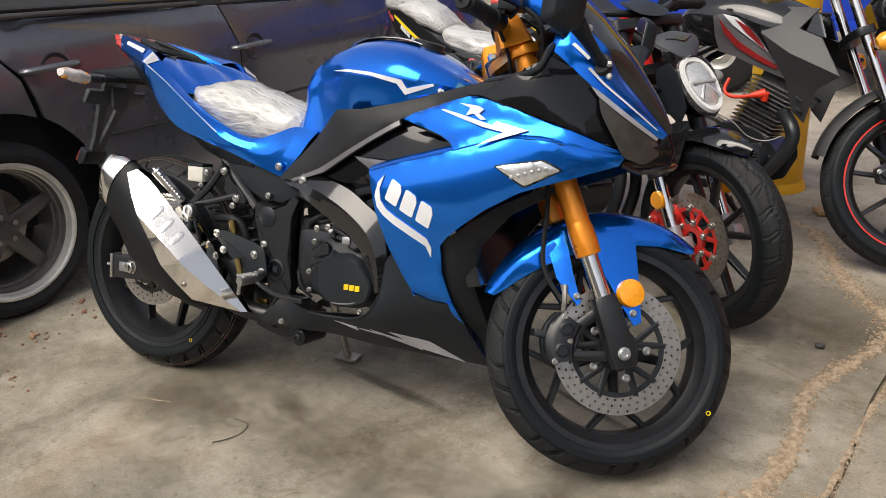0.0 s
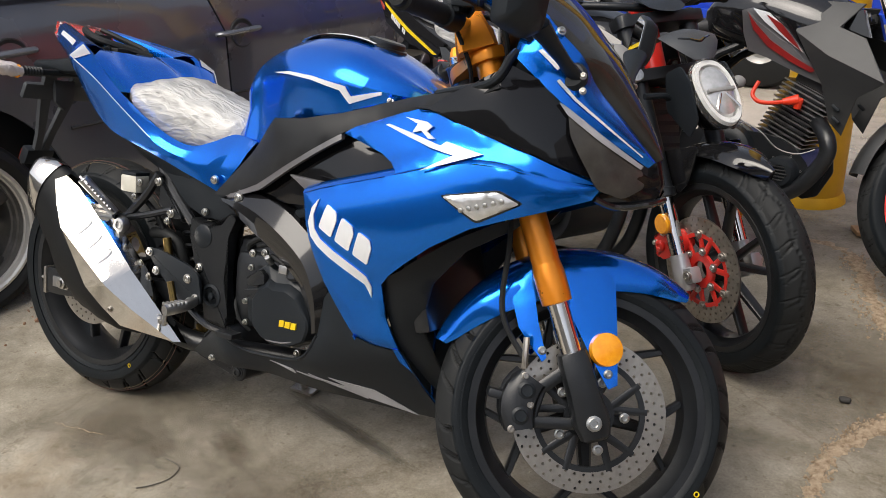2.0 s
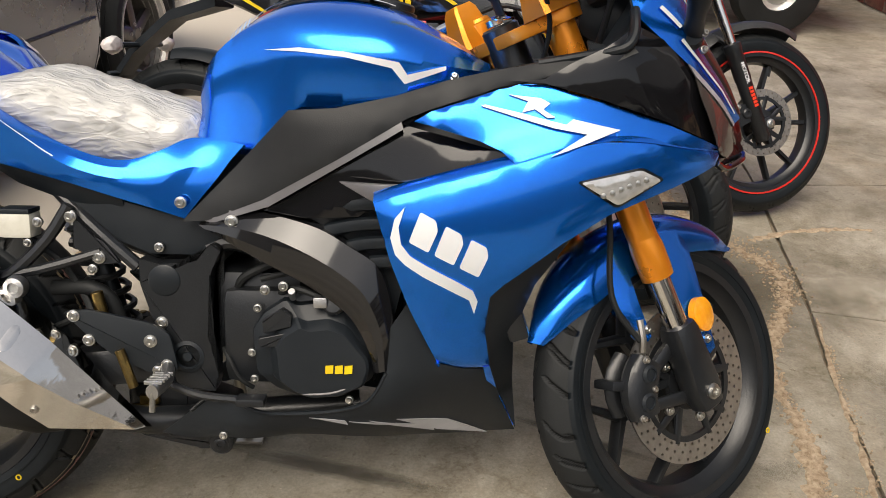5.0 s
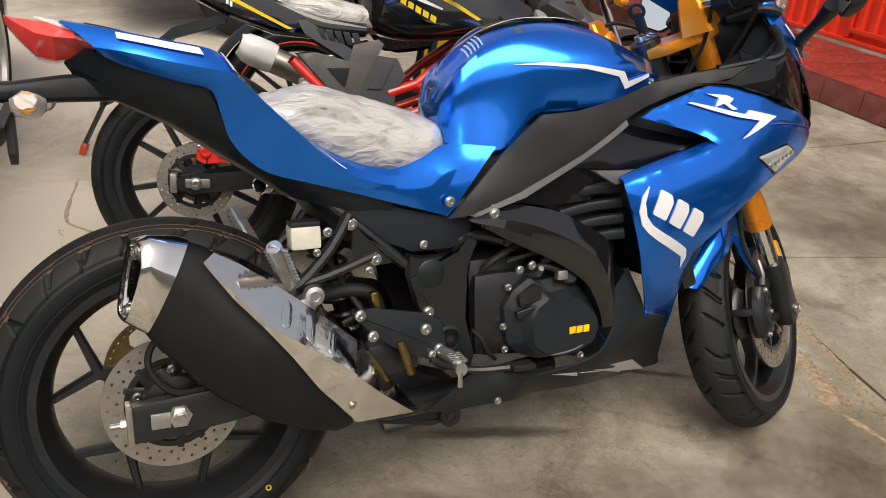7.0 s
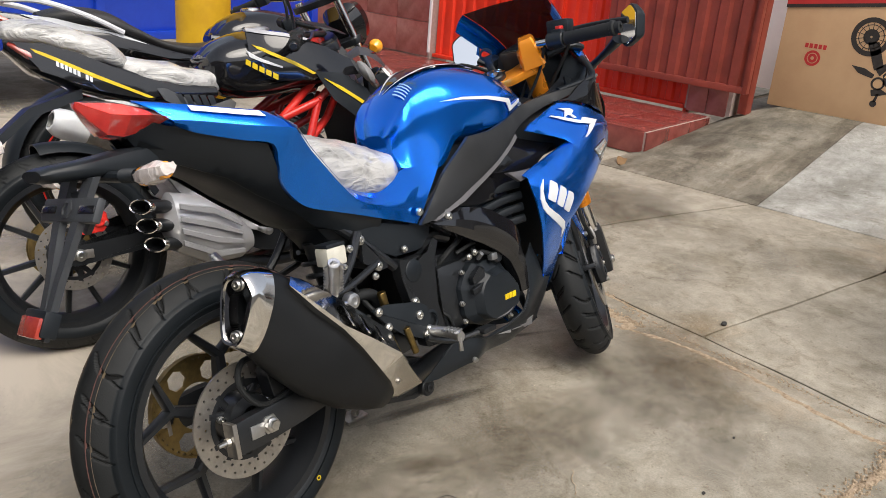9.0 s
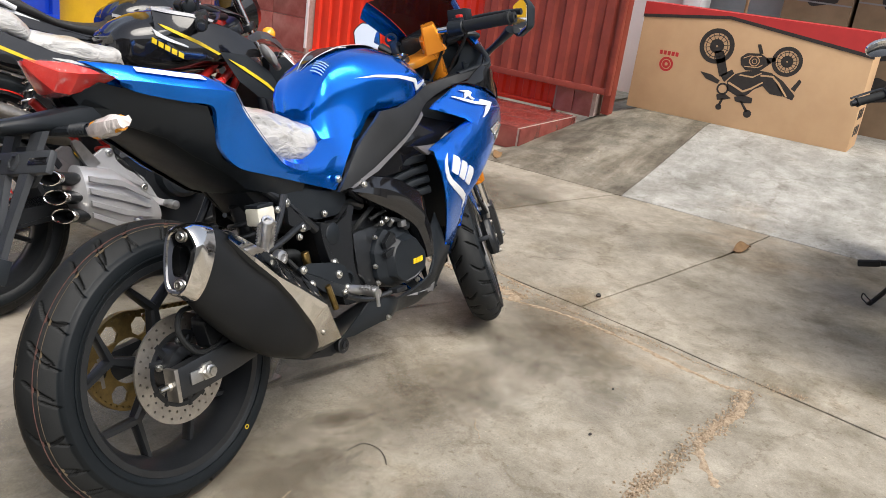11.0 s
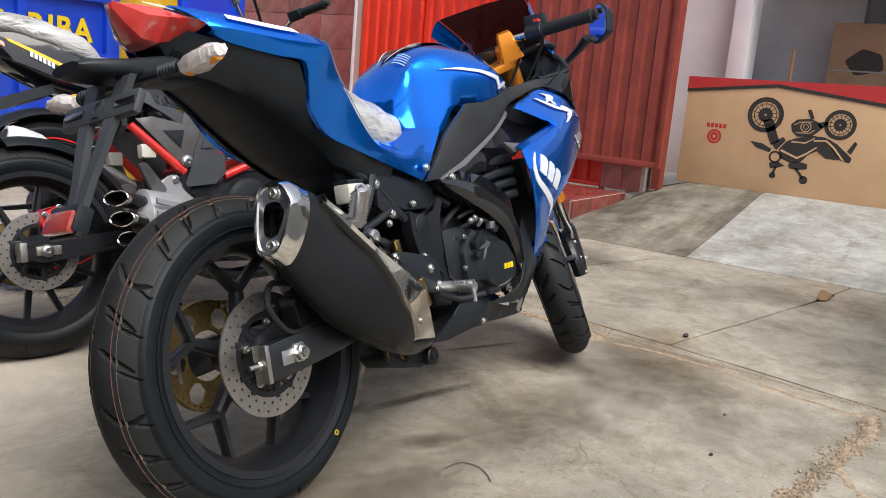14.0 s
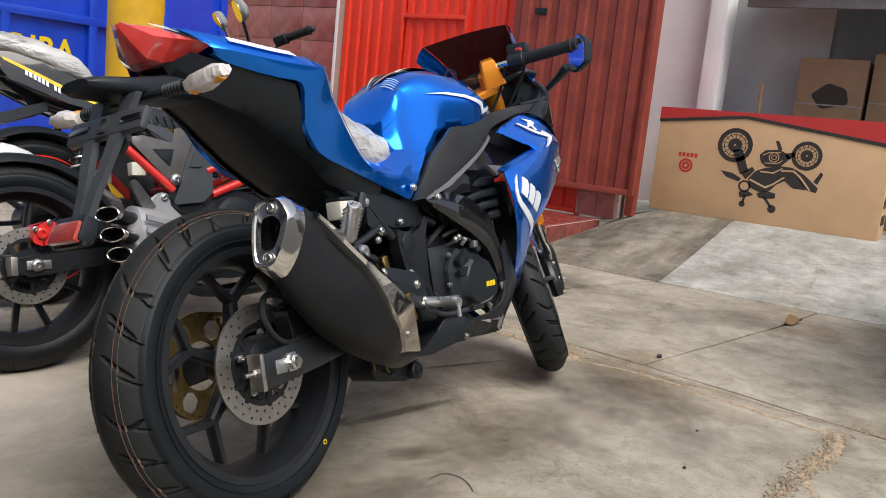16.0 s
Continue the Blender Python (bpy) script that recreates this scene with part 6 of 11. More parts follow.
    add_cyl(bm, (0.455, s * 0.232, 0.348), (0.453, s * 0.234, 0.316), 0.004, 0.005, 8)
    part("peg_feeler", bm, M["zinc"], SB)
bm = B()
add_tube(bm, [(0.43, -0.155, 0.345), (0.50, -0.165, 0.318), (0.58, -0.185, 0.318)], 0.007, 8)
add_box(bm, (0.595, -0.190, 0.320), (0.045, 0.030, 0.012), bevel=0.003)
part("brake_pedal", bm, M["black_metal"], SB)
bm = B()
add_tube(bm, [(0.46, 0.15, 0.345), (0.55, 0.165, 0.33), (0.60, 0.18, 0.34)], 0.006, 8)
part("gear_lever", bm, M["black_metal"], SB)
bolts(SB, [((0.425, -0.147, 0.400), RIGHT, 0.008), ((0.304, -0.147, 0.440), RIGHT, 0.0075), ((0.326, -0.147, 0.400), RIGHT, 0.0075), ((0.450, -0.147, 0.360), RIGHT, 0.0075), ((0.435, -0.150, 0.352), RIGHT, 0.006),
           ((0.300, -0.126, 0.598), RIGHT, 0.008), ((0.342, -0.126, 0.532), RIGHT, 0.008), ((0.330, -0.124, 0.512), RIGHT, 0.006), ((0.438, -0.127, 0.425), RIGHT, 0.008),
           ((0.436, -0.116, 0.548), RIGHT, 0.006), ((0.480, -0.136, 0.625), RIGHT, 0.007), ((0.562, -0.148, 0.598), RIGHT, 0.008), ((0.548, -0.187, 0.258), RIGHT, 0.005)], M["zinc"])
# fluid reservoir
bm = B()
add_box(bm, (0.218, -0.122, 0.583), (0.052, 0.040, 0.040), bevel=0.006)
res = part("fluid_reservoir", bm, M["reservoir"], SB, "milky plastic brake fluid reservoir")
bm = B()
add_box(bm, (0.218, -0.122, 0.606), (0.050, 0.040, 0.008), bevel=0.002)
part("lid", bm, M["black_matte"], res)
bolts(SB, [((0.255, -0.140, 0.590), RIGHT, 0.006), ((0.236, -0.138, 0.556), RIGHT, 0.005)], M["zinc"])
bm = B()
add_tube(bm, [(0.225, -0.118, 0.563), (0.27, -0.105, 0.52), (0.30, -0.10, 0.47), (0.33, -0.12, 0.42), (0.36, -0.13, 0.38)], 0.006, 8)
part("reservoir_hose", bm, M["rubber"], SB)
bm = B()
add_cyl(bm, (0.335, -0.128, 0.475), (0.348, -0.126, 0.41), 0.010, seg=12)
add_cyl(bm, (0.375, -0.150, 0.385), (0.395, -0.150, 0.322), 0.008, seg=10)
part("master_cylinder", bm, M["brass"], SB, "brass-coloured brake master cylinder")
bm = B()
add_tube(bm, [(0.25, -0.09, 0.47), (0.31, -0.10, 0.475), (0.345, -0.10, 0.455), (0.36, -0.09, 0.40)], 0.013, 12, n=8)
part("ribbed_hose", bm, M["rubber"], SB)
# shock absorber
bm = B()
pts = []
for k in range(90):
    a = 2 * math.pi * k / 12
    c = Vector((0.33, 0.0, 0.36)).lerp(Vector((0.27, 0.0, 0.58)), k / 89)
    pts.append(c + Vector((math.cos(a) * 0.032, math.sin(a) * 0.032, 0)))
add_tube(bm, pts, 0.006, 6, n=0)
part("shock_spring", bm, M["black_metal"], SB)
bm = B()
add_cyl(bm, (0.335, 0, 0.34), (0.265, 0, 0.60), 0.018)
part("shock_body", bm, M["black_metal"], SB)
# battery tray, airbox and undertray dark mass
bm = B()
add_loft(bm, [ring_smooth([(x, y, z) for y, z in ((-w, z0), (-w, z1), (w, z1), (w, z0))], 3) for x, w, z0, z1 in ((0.22, 0.060, 0.66, 0.76), (0.30, 0.068, 0.56, 0.72), (0.42, 0.074, 0.52, 0.70), (0.52, 0.076, 0.55, 0.70), (0.62, 0.076, 0.58, 0.74), (0.74, 0.08, 0.60, 0.77))])
part("airbox", bm, M["black_matte"], SB)
for s in BOTH:
    bm = B()
    add_drape(bm, rounded([(0.255, 0.655), (0.36, 0.625), (0.475, 0.595), (0.530, 0.600), (0.535, 0.565), (0.50, 0.535), (0.42, 0.535), (0.36, 0.56)], 0.012), lambda x, z: 0.108, s, 0, 0.01, 0.03)
    part("side_cover", bm, M["black_matte"], SB)
# engine
bm = B()
add_box(bm, (0.66, 0, 0.40), (0.26, 0.24, 0.17), bevel=0.03)
add_box(bm, (0.585, 0, 0.44), (0.16, 0.20, 0.14), bevel=0.03)
add_loft(bm, [ring_smooth([(x + dx, y, z + dx * 0.4) for dx, y in ((-0.06, -0.09), (0.06, -0.09), (0.06, 0.09), (-0.06, 0.09))], 3) for x, z in ((0.73, 0.45), (0.76, 0.54), (0.79, 0.62))])
eng = part("engine_block", bm, M["black_metal"], SB)
for k in range(6):
    bm = B()
    c = Vector((0.735 + 0.010 * k, 0, 0.475 + 0.024 * k))
    add_box(bm, c, (0.15, 0.21, 0.006), Matrix.Rotation(-0.38, 3, "Y"), 0.002)
    part("cooling_fin", bm, M["black_metal"], eng)
for s in BOTH:
    bm = B()
    out = [(0.585, 0.418), (0.604, 0.448), (0.639, 0.471), (0.660, 0.462), (0.705, 0.468), (0.740, 0.455), (0.788, 0.397), (0.792, 0.372), (0.779, 0.334), (0.726, 0.309), (0.662, 0.304), (0.622, 0.319), (0.591, 0.345)]
    mid = Vector((0.69, 0.385))
    ri = []
    for sc, yy, dx, dz in ((1.02, 0.085, 0, 0), (1.0, 0.126, 0, 0), (0.975, 0.133, 0, 0), (0.80, 0.146, 0.010, -0.008), (0.73, 0.161, 0.014, -0.012), (0.69, 0.165, 0.014, -0.012), (0.2, 0.167, 0.014, -0.012)):
        ri.append([(mid.x + dx + (a - mid.x) * sc, s * yy, mid.y + dz + (b - mid.y) * sc) for a, b in rounded(out, 0.004, 1)])
    add_loft(bm, ri)
    cov = part("engine_cover", bm, M["black_matte"], eng, "black cast engine cover", angle=0.3)
    bm = B()
    add_plate(bm, rounded([(0.607, 0.440), (0.640, 0.462), (0.654, 0.452), (0.654, 0.432), (0.610, 0.420)], 0.004), s * 0.146, s * 0.158, 0.003)
    add_plate(bm, rounded([(0.600, 0.412), (0.655, 0.424), (0.668, 0.408), (0.660, 0.40), (0.604, 0.398)], 0.004), s * 0.150, s * 0.161, 0.003)
    part("cover_rib", bm, M["black_metal"], eng)
    bm = B()
    add_lathe(bm, (0.720, s * 0.120, 0.462), (0, s, 0.25), [(0, 0.034), (0.014, 0.033), (0.018, 0.029), (0.019, 0.0)], 22)
    part("filler_plug", bm, M["black_metal"], eng)
    bm = B()
    add_tube(bm, [(0.672, s * 0.163, 0.321), (0.72, s * 0.165, 0.325), (0.766, s * 0.160, 0.343)], 0.0022, 8)
    part("cover_edge", bm, M["bevel_grey"], eng, "pale line along the lower edge")
# yellow badge blocks on the cover
for k in range(3):
    bm = B()
    x = 0.709 + 0.0152 * k
    add_plate(bm, [(x, 0.3585), (x + 0.0125, 0.3595), (x + 0.0130, 0.3725), (x + 0.0005, 0.3715)], -0.1695, -0.165)
    bl = part("badge_block", bm, M["yellow_decal"], eng, "yellow badge block", smooth=False)
bolts(eng, [((0.612 + 0.0, -0.150, 0.49), RIGHT, 0.006), ((0.64, -0.145, 0.495), RIGHT, 0.006), ((0.596, -0.135, 0.455), RIGHT, 0.005), ((0.588, -0.135, 0.335), RIGHT, 0.005), ((0.745, -0.15, 0.307), RIGHT, 0.005), ((0.585, -0.135, 0.38), RIGHT, 0.005)], M["zinc"])
bm = B()
add_tube(bm, [(0.60, -0.12, 0.50), (0.66, -0.13, 0.515), (0.70, -0.13, 0.50), (0.74, -0.12, 0.52)], 0.005, 8)
add_tube(bm, [(0.62, -0.10, 0.47), (0.66, -0.14, 0.49), (0.70, -0.145, 0.478)], 0.006, 8)
add_tube(bm, [(0.55, -0.08, 0.46), (0.57, -0.11, 0.50), (0.63, -0.11, 0.53)], 0.007, 8)
part("wiring", bm, M["rubber"], eng)
bm = B()
add_tube(bm, [(0.53, -0.10, 0.375), (0.545, -0.12, 0.36), (0.56, -0.12, 0.33), (0.58, -0.11, 0.31)], 0.004, 8)
part("sensor_lead", bm, M["rubber"], eng)
bm = B()
add_box(bm, (0.70, -0.150, 0.472), (0.022, 0.016, 0.018), bevel=0.003)
part("sensor_plug", bm, M["alloy"], eng)
bm = B()
add_cyl(bm, (0.655, -0.14, 0.475), (0.655, -0.155, 0.490), 0.006, seg=10)
part("sensor_plug", bm, M["alloy"], eng)
# radiator behind the front wheel
bm = B()
add_box(bm, (0.985, 0, 0.52), (0.035, 0.26, 0.24), Matrix.Rotation(radians(-18), 3, "Y"), 0.008)
part("radiator", bm, M["black_metal"], SB)
# side stand
bm = B()
add_tube(bm, [(0.50, 0.10, 0.27), (0.495, 0.165, 0.15), (0.49, 0.212, 0.078)], 0.011, 10)
add_box(bm, (0.488, 0.218, 0.070), (0.07, 0.045, 0.008), Matrix.Rotation(radians(15), 3, "X"), 0.002)
stand = part("side_stand", bm, M["brushed"], SB, "steel side stand, folded out")
# loose clear wrap left on the stand
bm = B()
add_loft(bm, [[Vector((x + r * math.cos(a), y + r * 0.9 * math.sin(a), z + 0.4 * r * math.sin(a))) for a in (2 * math.pi * j / 16 for j in range(16))] for x, y, z, r in ((0.497, 0.140, 0.195, 0.014), (0.496, 0.158, 0.163, 0.017), (0.494, 0.178, 0.130, 0.018), (0.492, 0.196, 0.102, 0.020), (0.488, 0.208, 0.086, 0.026))], caps=False)
crumple(bm, 0.006, 40, 2.2)
part("stand_wrap", bm, M["film_thin"], stand, "crumpled clear wrap")
# stand bracket under the swingarm pivot, with a brass switch and its wire
bm = B()
add_plate(bm, rounded([(0.345, 0.278), (0.345, 0.215), (0.365, 0.190), (0.470, 0.166), (0.510, 0.170), (0.530, 0.200), (0.530, 0.250), (0.450, 0.280)], 0.008), -0.045, 0.030, 0.004)
mount = part("stand_bracket", bm, M["black_metal"], SB)
bm = B()
add_cyl(bm, (0.508, -0.062, 0.185), (0.508, 0.040, 0.185), 0.022, bevel=0.003)
part("pivot_boss", bm, M["black_metal"], mount)
bolts(mount, [((0.508, -0.062, 0.185), RIGHT, 0.011), ((0.42, -0.046, 0.198), RIGHT, 0.007)], M["black_metal"])
bm = B()
add_box(bm, (0.385, -0.052, 0.262), (0.034, 0.016, 0.016), None, 0.003)
part("stand_switch", bm, M["brass"], mount, "dull brass switch")
bm = B()
add_tube(bm, [(0.352, -0.050, 0.215), (0.350, -0.052, 0.246), (0.372, -0.054, 0.250), (0.392, -0.054, 0.244), (0.394, -0.053, 0.212), (0.408, -0.050, 0.202)], 0.003, 6)
part("switch_wire", bm, M["brass"], mount)
bm = B()
add_box(bm, (0.40, -0.02, 0.262), (0.10, 0.06, 0.06), bevel=0.01)
part("linkage", bm, M["black_metal"], SB)

# ---- tank ----
TK = [  # x, top z, top half-width, shoulder z, max half-width, lower z, lower half-width
    (0.496, 0.800, 0.030, 0.785, 0.058, 0.725, 0.082), (0.520, 0.850, 0.052, 0.822, 0.086, 0.716, 0.096), (0.560, 0.895, 0.058, 0.850, 0.094, 0.708, 0.100),
    (0.610, 0.925, 0.064, 0.864, 0.112, 0.716, 0.110), (0.660, 0.940, 0.068, 0.866, 0.133, 0.772, 0.120), (0.730, 0.945, 0.070, 0.862, 0.152, 0.779, 0.136),
    (0.800, 0.934, 0.072, 0.862, 0.160, 0.792, 0.148), (0.860, 0.910, 0.066, 0.848, 0.150, 0.806, 0.140), (0.920, 0.876, 0.056, 0.838, 0.124, 0.820, 0.118), (0.962, 0.842, 0.040, 0.834, 0.080, 0.828, 0.078)]


def tank_ring(x, zt, wt, zs, ws, zl, wl):
    half = [(0, zt), (wt * 0.6, zt - 0.002), (wt, zt - 0.008), ((wt + ws) / 2 + 0.008, (zt + zs) / 2 + 0.008), (ws, zs), (ws - 0.004, zs * 0.6 + zl * 0.4), (wl, zl), (wl * 0.7, zl - 0.02)]
    return [Vector((x, y, z)) for y, z in half] + [Vector((x, -y, z)) for y, z in half[::-1][:-1]]


rows = [tank_ring(*r) for r in TK]
cols = [smooth_path(c, 5) for c in zip(*rows)]
bm = B()
add_loft(bm, list(zip(*cols)))
bmesh.ops.subdivide_edges(bm, edges=bm.edges[:], cuts=1, smooth=0.8, use_grid_fill=True)
tank = part("fuel_tank", bm, M["blue"], SB, "candy blue fuel tank", angle=0.9)
TANK_TOP = spline([(r[0], y, z) for r in TK for y, z in ((0, r[1]), (r[2], r[1] - 0.008), (-r[2], r[1] - 0.008), (r[4], r[3]), (-r[4], r[3]))])
tank_side = spline([(r[0], z, w) for r in TK for z, w in ((r[3] + 0.008, r[4]), (r[3] * 0.6 + r[5] * 0.4, r[4] - 0.003), (r[5], r[6]), ((r[1] + r[3]) / 2 + 0.004, (r[2] + r[4]) / 2 + 0.010))])
for s in BOTH:
    bm = B()
    add_drape(bm, [(0.613, 0.861), (0.670, 0.865), (0.740, 0.860), (0.822, 0.846), (0.834, 0.828), (0.892, 0.842), (0.892, 0.836), (0.830, 0.814), (0.811, 0.837), (0.740, 0.852), (0.670, 0.859)], tank_side, s, 0.0035, 0.003, 0.008, lip=0)
    part("tank_stripe", bm, M["white_decal"], tank, "white zigzag decal")
# dark and white flash on the top, warning label, filler cap
def top_decal(name, pts, mat, off=0.004, label=""):
    v, f = cells(pts, (), 0.012)
    bm = B()
    a = [bm.verts.new((p.x, p.y, TANK_TOP(p.x, p.y) + off)) for p in v]
    for t in f:
        bm.faces.new([a[i] for i in t])
    bmesh.ops.solidify(bm, geom=bm.faces[:], thickness=0.0015)
    return part(name, bm, mat, tank, label)


top_decal("top_flash", [(0.555, 0.020), (0.62, -0.030), (0.72, -0.052), (0.80, -0.050), (0.80, 0.050), (0.72, 0.052), (0.62, 0.045)], M["black_gloss"], 0.005, "black flash on the tank top")
for s in BOTH:
    top_decal("top_stripe", [(0.548, 0.010 + 0.004 * s), (0.62, 0.010 * 0 + s * 0.040), (0.72, s * 0.060), (0.81, s * 0.058), (0.81, s * 0.050), (0.72, s * 0.051), (0.62, s * 0.030)][::s], M["white_decal"], 0.006)
for k in range(5):
    top_decal("label_line", [(0.548 + 0.007 * k, -0.070), (0.551 + 0.007 * k, -0.070), (0.551 + 0.007 * k, -0.030), (0.548 + 0.007 * k, -0.030)], M["label_blue"], 0.005, "pale warning label line")
bm = B()
add_lathe(bm, (0.80, 0, 0.934), (0.22, 0, 1), [(0, 0.012), (0.034, 0.012), (0.038, 0.009), (0.038, 0.0), (0.044, -0.002), (0.044, -0.01)], 32)
part("filler_cap", bm, M["black_metal"], tank)

# ---- seat ----
bm = B()
rings = []
rs = random.Random(4)
for k in range(34):
    t = k / 33
    x = 0.165 + 0.335 * t
    zt = 0.806 + 0.022 * math.sin(min(1, t / 0.35) * math.pi / 2) - 0.100 * max(0, t - 0.28) ** 1.15 - 0.012 * (t > 0.97)
    zb = 0.770 - 0.095 * math.sin(min(1.0, t * 1.35) * math.pi / 2) + 0.03 * max(0, t - 0.8)
    w = 0.132 - 0.046 * t ** 0.8 - 0.03 * max(0, 0.12 - t) / 0.12 - 0.020 * max(0, t - 0.9) / 0.1
    ring = []
    for j in range(28):
        a = math.pi * j / 27
        y = -w * math.cos(a)
        z = zb + (zt - zb) * min(1.0, math.sin(a) ** 0.42)
        ring.append(Vector((x, y, z)))
    rings.append(ring)
for i, ring in enumerate(rings):
    for j, p in enumerate(ring):
        q = Vector((p.x * 16 + p.y * 9, p.y * 20 - p.x * 5, p.z * 12))
        fold = 1 - abs(noise.noise(q)) * 2
        fine = 1 - abs(noise.noise(q * 2.7 + Vector((3, 1, 2)))) * 2
        ring[j] = p + Vector((0, 0.35 * (1 if p.y > 0 else -1) * abs(p.y) / 0.1, 1)).normalized() * (0.006 * fold + 0.0030 * fine)
bm_rows = [[tuple(p) for p in r] for r in rings]
add_loft(bm, bm_rows, caps=False, closed=False)
bmesh.ops.holes_fill(bm, edges=[e for e in bm.edges if len(e.link_faces) == 1], sides=0)
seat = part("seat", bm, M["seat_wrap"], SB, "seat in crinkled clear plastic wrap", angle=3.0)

# ---- tail ----
# station by station: the upper edge, the ridge and the lower edge of the side panel (x, half-width, z)
TAIL_TOP = [(-0.125, 0.075, 0.933), (-0.05, 0.112, 0.918), (0.02, 0.140, 0.903), (0.085, 0.165, 0.887), (0.112, 0.160, 0.862), (0.150, 0.146, 0.815), (0.183, 0.137, 0.783), (0.25, 0.123, 0.735), (0.32, 0.115, 0.700), (0.384, 0.112, 0.687), (0.44, 0.104, 0.702), (0.492, 0.092, 0.723), (0.579, 0.120, 0.716)]
TAIL_RIDGE = [(-0.080, 0.117, 0.893), (-0.045, 0.135, 0.887), (0.03, 0.170, 0.869), (0.100, 0.212, 0.853), (0.114, 0.210, 0.845), (0.155, 0.186, 0.808), (0.205, 0.168, 0.762), (0.250, 0.153, 0.722), (0.300, 0.141, 0.684), (0.365, 0.132, 0.662), (0.43, 0.126, 0.660), (0.50, 0.1225, 0.680), (0.535, 0.1225, 0.662)]
TAIL_LOW = [(-0.074, 0.110, 0.884), (-0.040, 0.120, 0.866), (0.030, 0.156, 0.842), (0.075, 0.182, 0.828), (0.090, 0.170, 0.790), (0.103, 0.155, 0.752), (0.130, 0.146, 0.718), (0.167, 0.140, 0.693), (0.235, 0.135, 0.672), (0.300, 0.130, 0.653), (0.38, 0.126, 0.628), (0.43, 0.123, 0.613), (0.481, 0.122, 0.597)]
TAIL_IN = [(-0.118, 0.050, 0.932), (-0.05, 0.080, 0.916), (0.02, 0.100, 0.897), (0.075, 0.106, 0.879)]
TOP_, RIDGE_, LOW_ = (smooth_path(c, 5) for c in (TAIL_TOP, TAIL_RIDGE, TAIL_LOW))


def mirror_y(p, s, out=0.0):
    return Vector((p.x, s * (p.y + out), p.z))


def tail_strip(k0, k1, u0, u1, s, out):
    """A decal on the face between the panel's ridge and its upper edge."""
    bm = B()
    add_loft(bm, [[mirror_y(RIDGE_[k].lerp(TOP_[k], u), s, out) + Vector((0, 0, out * 0.7)) for u in (u0, (u0 + u1) / 2, u1)] for k in range(k0, k1 + 1)], caps=False, closed=False)
    bmesh.ops.solidify(bm, geom=bm.faces[:], thickness=0.001)
    return bm


for s in BOTH:
    bm = B()
    rr = []
    for t, r, l in zip(TOP_, RIDGE_, LOW_):
        q = r.lerp(l, 0.5) + Vector((0, 0.003, 0))
        rr.append([mirror_y(p, s) for p in (t - Vector((0, 0.010, 0.006)), t, t.lerp(r, 0.5) + Vector((0, 0.002, 0.002)), r, q, l, l - Vector((0, 0.012, -0.002)))])
    add_loft(bm, rr, caps=False, closed=False)
    bmesh.ops.solidify(bm, geom=bm.faces[:], thickness=0.003)
    tl = part("tail_panel", bm, M["blue"], SB, "blue flared tail side panel", angle=0.35)
    part("tail_decal", tail_strip(5, 13, 0.48, 0.80, s, 0.0050), M["white_decal"], tl, "white tail decal")
    part("knee_decal", tail_strip(16, 20, 0.05, 0.95, s, 0.0050), M["white_decal"], tl, "white tail decal")
    part("pin_stripe", tail_strip(20, 39, 0.02, 0.10, s, 0.0050), M["white_decal"], tl)
    # rim round the open bay
    bm = B()
    IN_ = smooth_path(TAIL_IN, 5)
    add_loft(bm, [[mirror_y(p, s) for p in (t - Vector((0, 0.002, 0.001)), t.lerp(i, 0.5) + Vector((0, 0, 0.003)), i, i - Vector((0, 0.006, 0.035)))] for t, i in zip(TOP_[:16], IN_)], caps=False, closed=False)
    bmesh.ops.solidify(bm, geom=bm.faces[:], thickness=0.003)
    part("tail_rim", bm, M["blue"], tl, angle=0.4)
    # dark under-panel
    bm = B()
    UNDER = [(-0.125, 0.872), (-0.10, 0.897), (-0.040, 0.868), (0.030, 0.844), (0.074, 0.829), (0.090, 0.790), (0.104, 0.752), (0.131, 0.718), (0.168, 0.694), (0.235, 0.673), (0.30, 0.654), (0.38, 0.630), (0.38, 0.605), (0.28, 0.622), (0.21, 0.645), (0.16, 0.683), (0.085, 0.732), (0.026, 0.775), (-0.05, 0.812), (-0.10, 0.832)]
    add_drape(bm, UNDER, spline([(-0.10, 0.895, 0.072), (-0.04, 0.866, 0.115), (0.03, 0.842, 0.150), (0.075, 0.826, 0.172), (0.103, 0.752, 0.148), (0.167, 0.693, 0.134), (0.30, 0.653, 0.124), (0.38, 0.628, 0.120), (0.085, 0.735, 0.105), (0.0, 0.785, 0.085), (-0.08, 0.825, 0.055), (0.16, 0.685, 0.112), (0.30, 0.618, 0.112), (0.03, 0.81, 0.135)]), s, -0.003, 0.006, 0.02)
    part("under_panel", bm, M["black_matte"], SB)
bm = B()
add_loft(bm, [[Vector((x, w * v, z + 0.02 * abs(v) ** 3)) for v in (-1, -0.7, -0.35, 0, 0.35, 0.7, 1)] for x, z, w in ((-0.115, 0.845, 0.055), (-0.05, 0.808, 0.075), (0.026, 0.768, 0.092), (0.085, 0.726, 0.107), (0.16, 0.676, 0.112), (0.21, 0.640, 0.110), (0.28, 0.616, 0.108), (0.38, 0.598, 0.108))], caps=False, closed=False)
bmesh.ops.solidify(bm, geom=bm.faces[:], thickness=0.006)
part("under_tray", bm, M["black_matte"], SB)
# the blue bridge between bay and seat, with a scoop on either side
bm = B()
rr = []
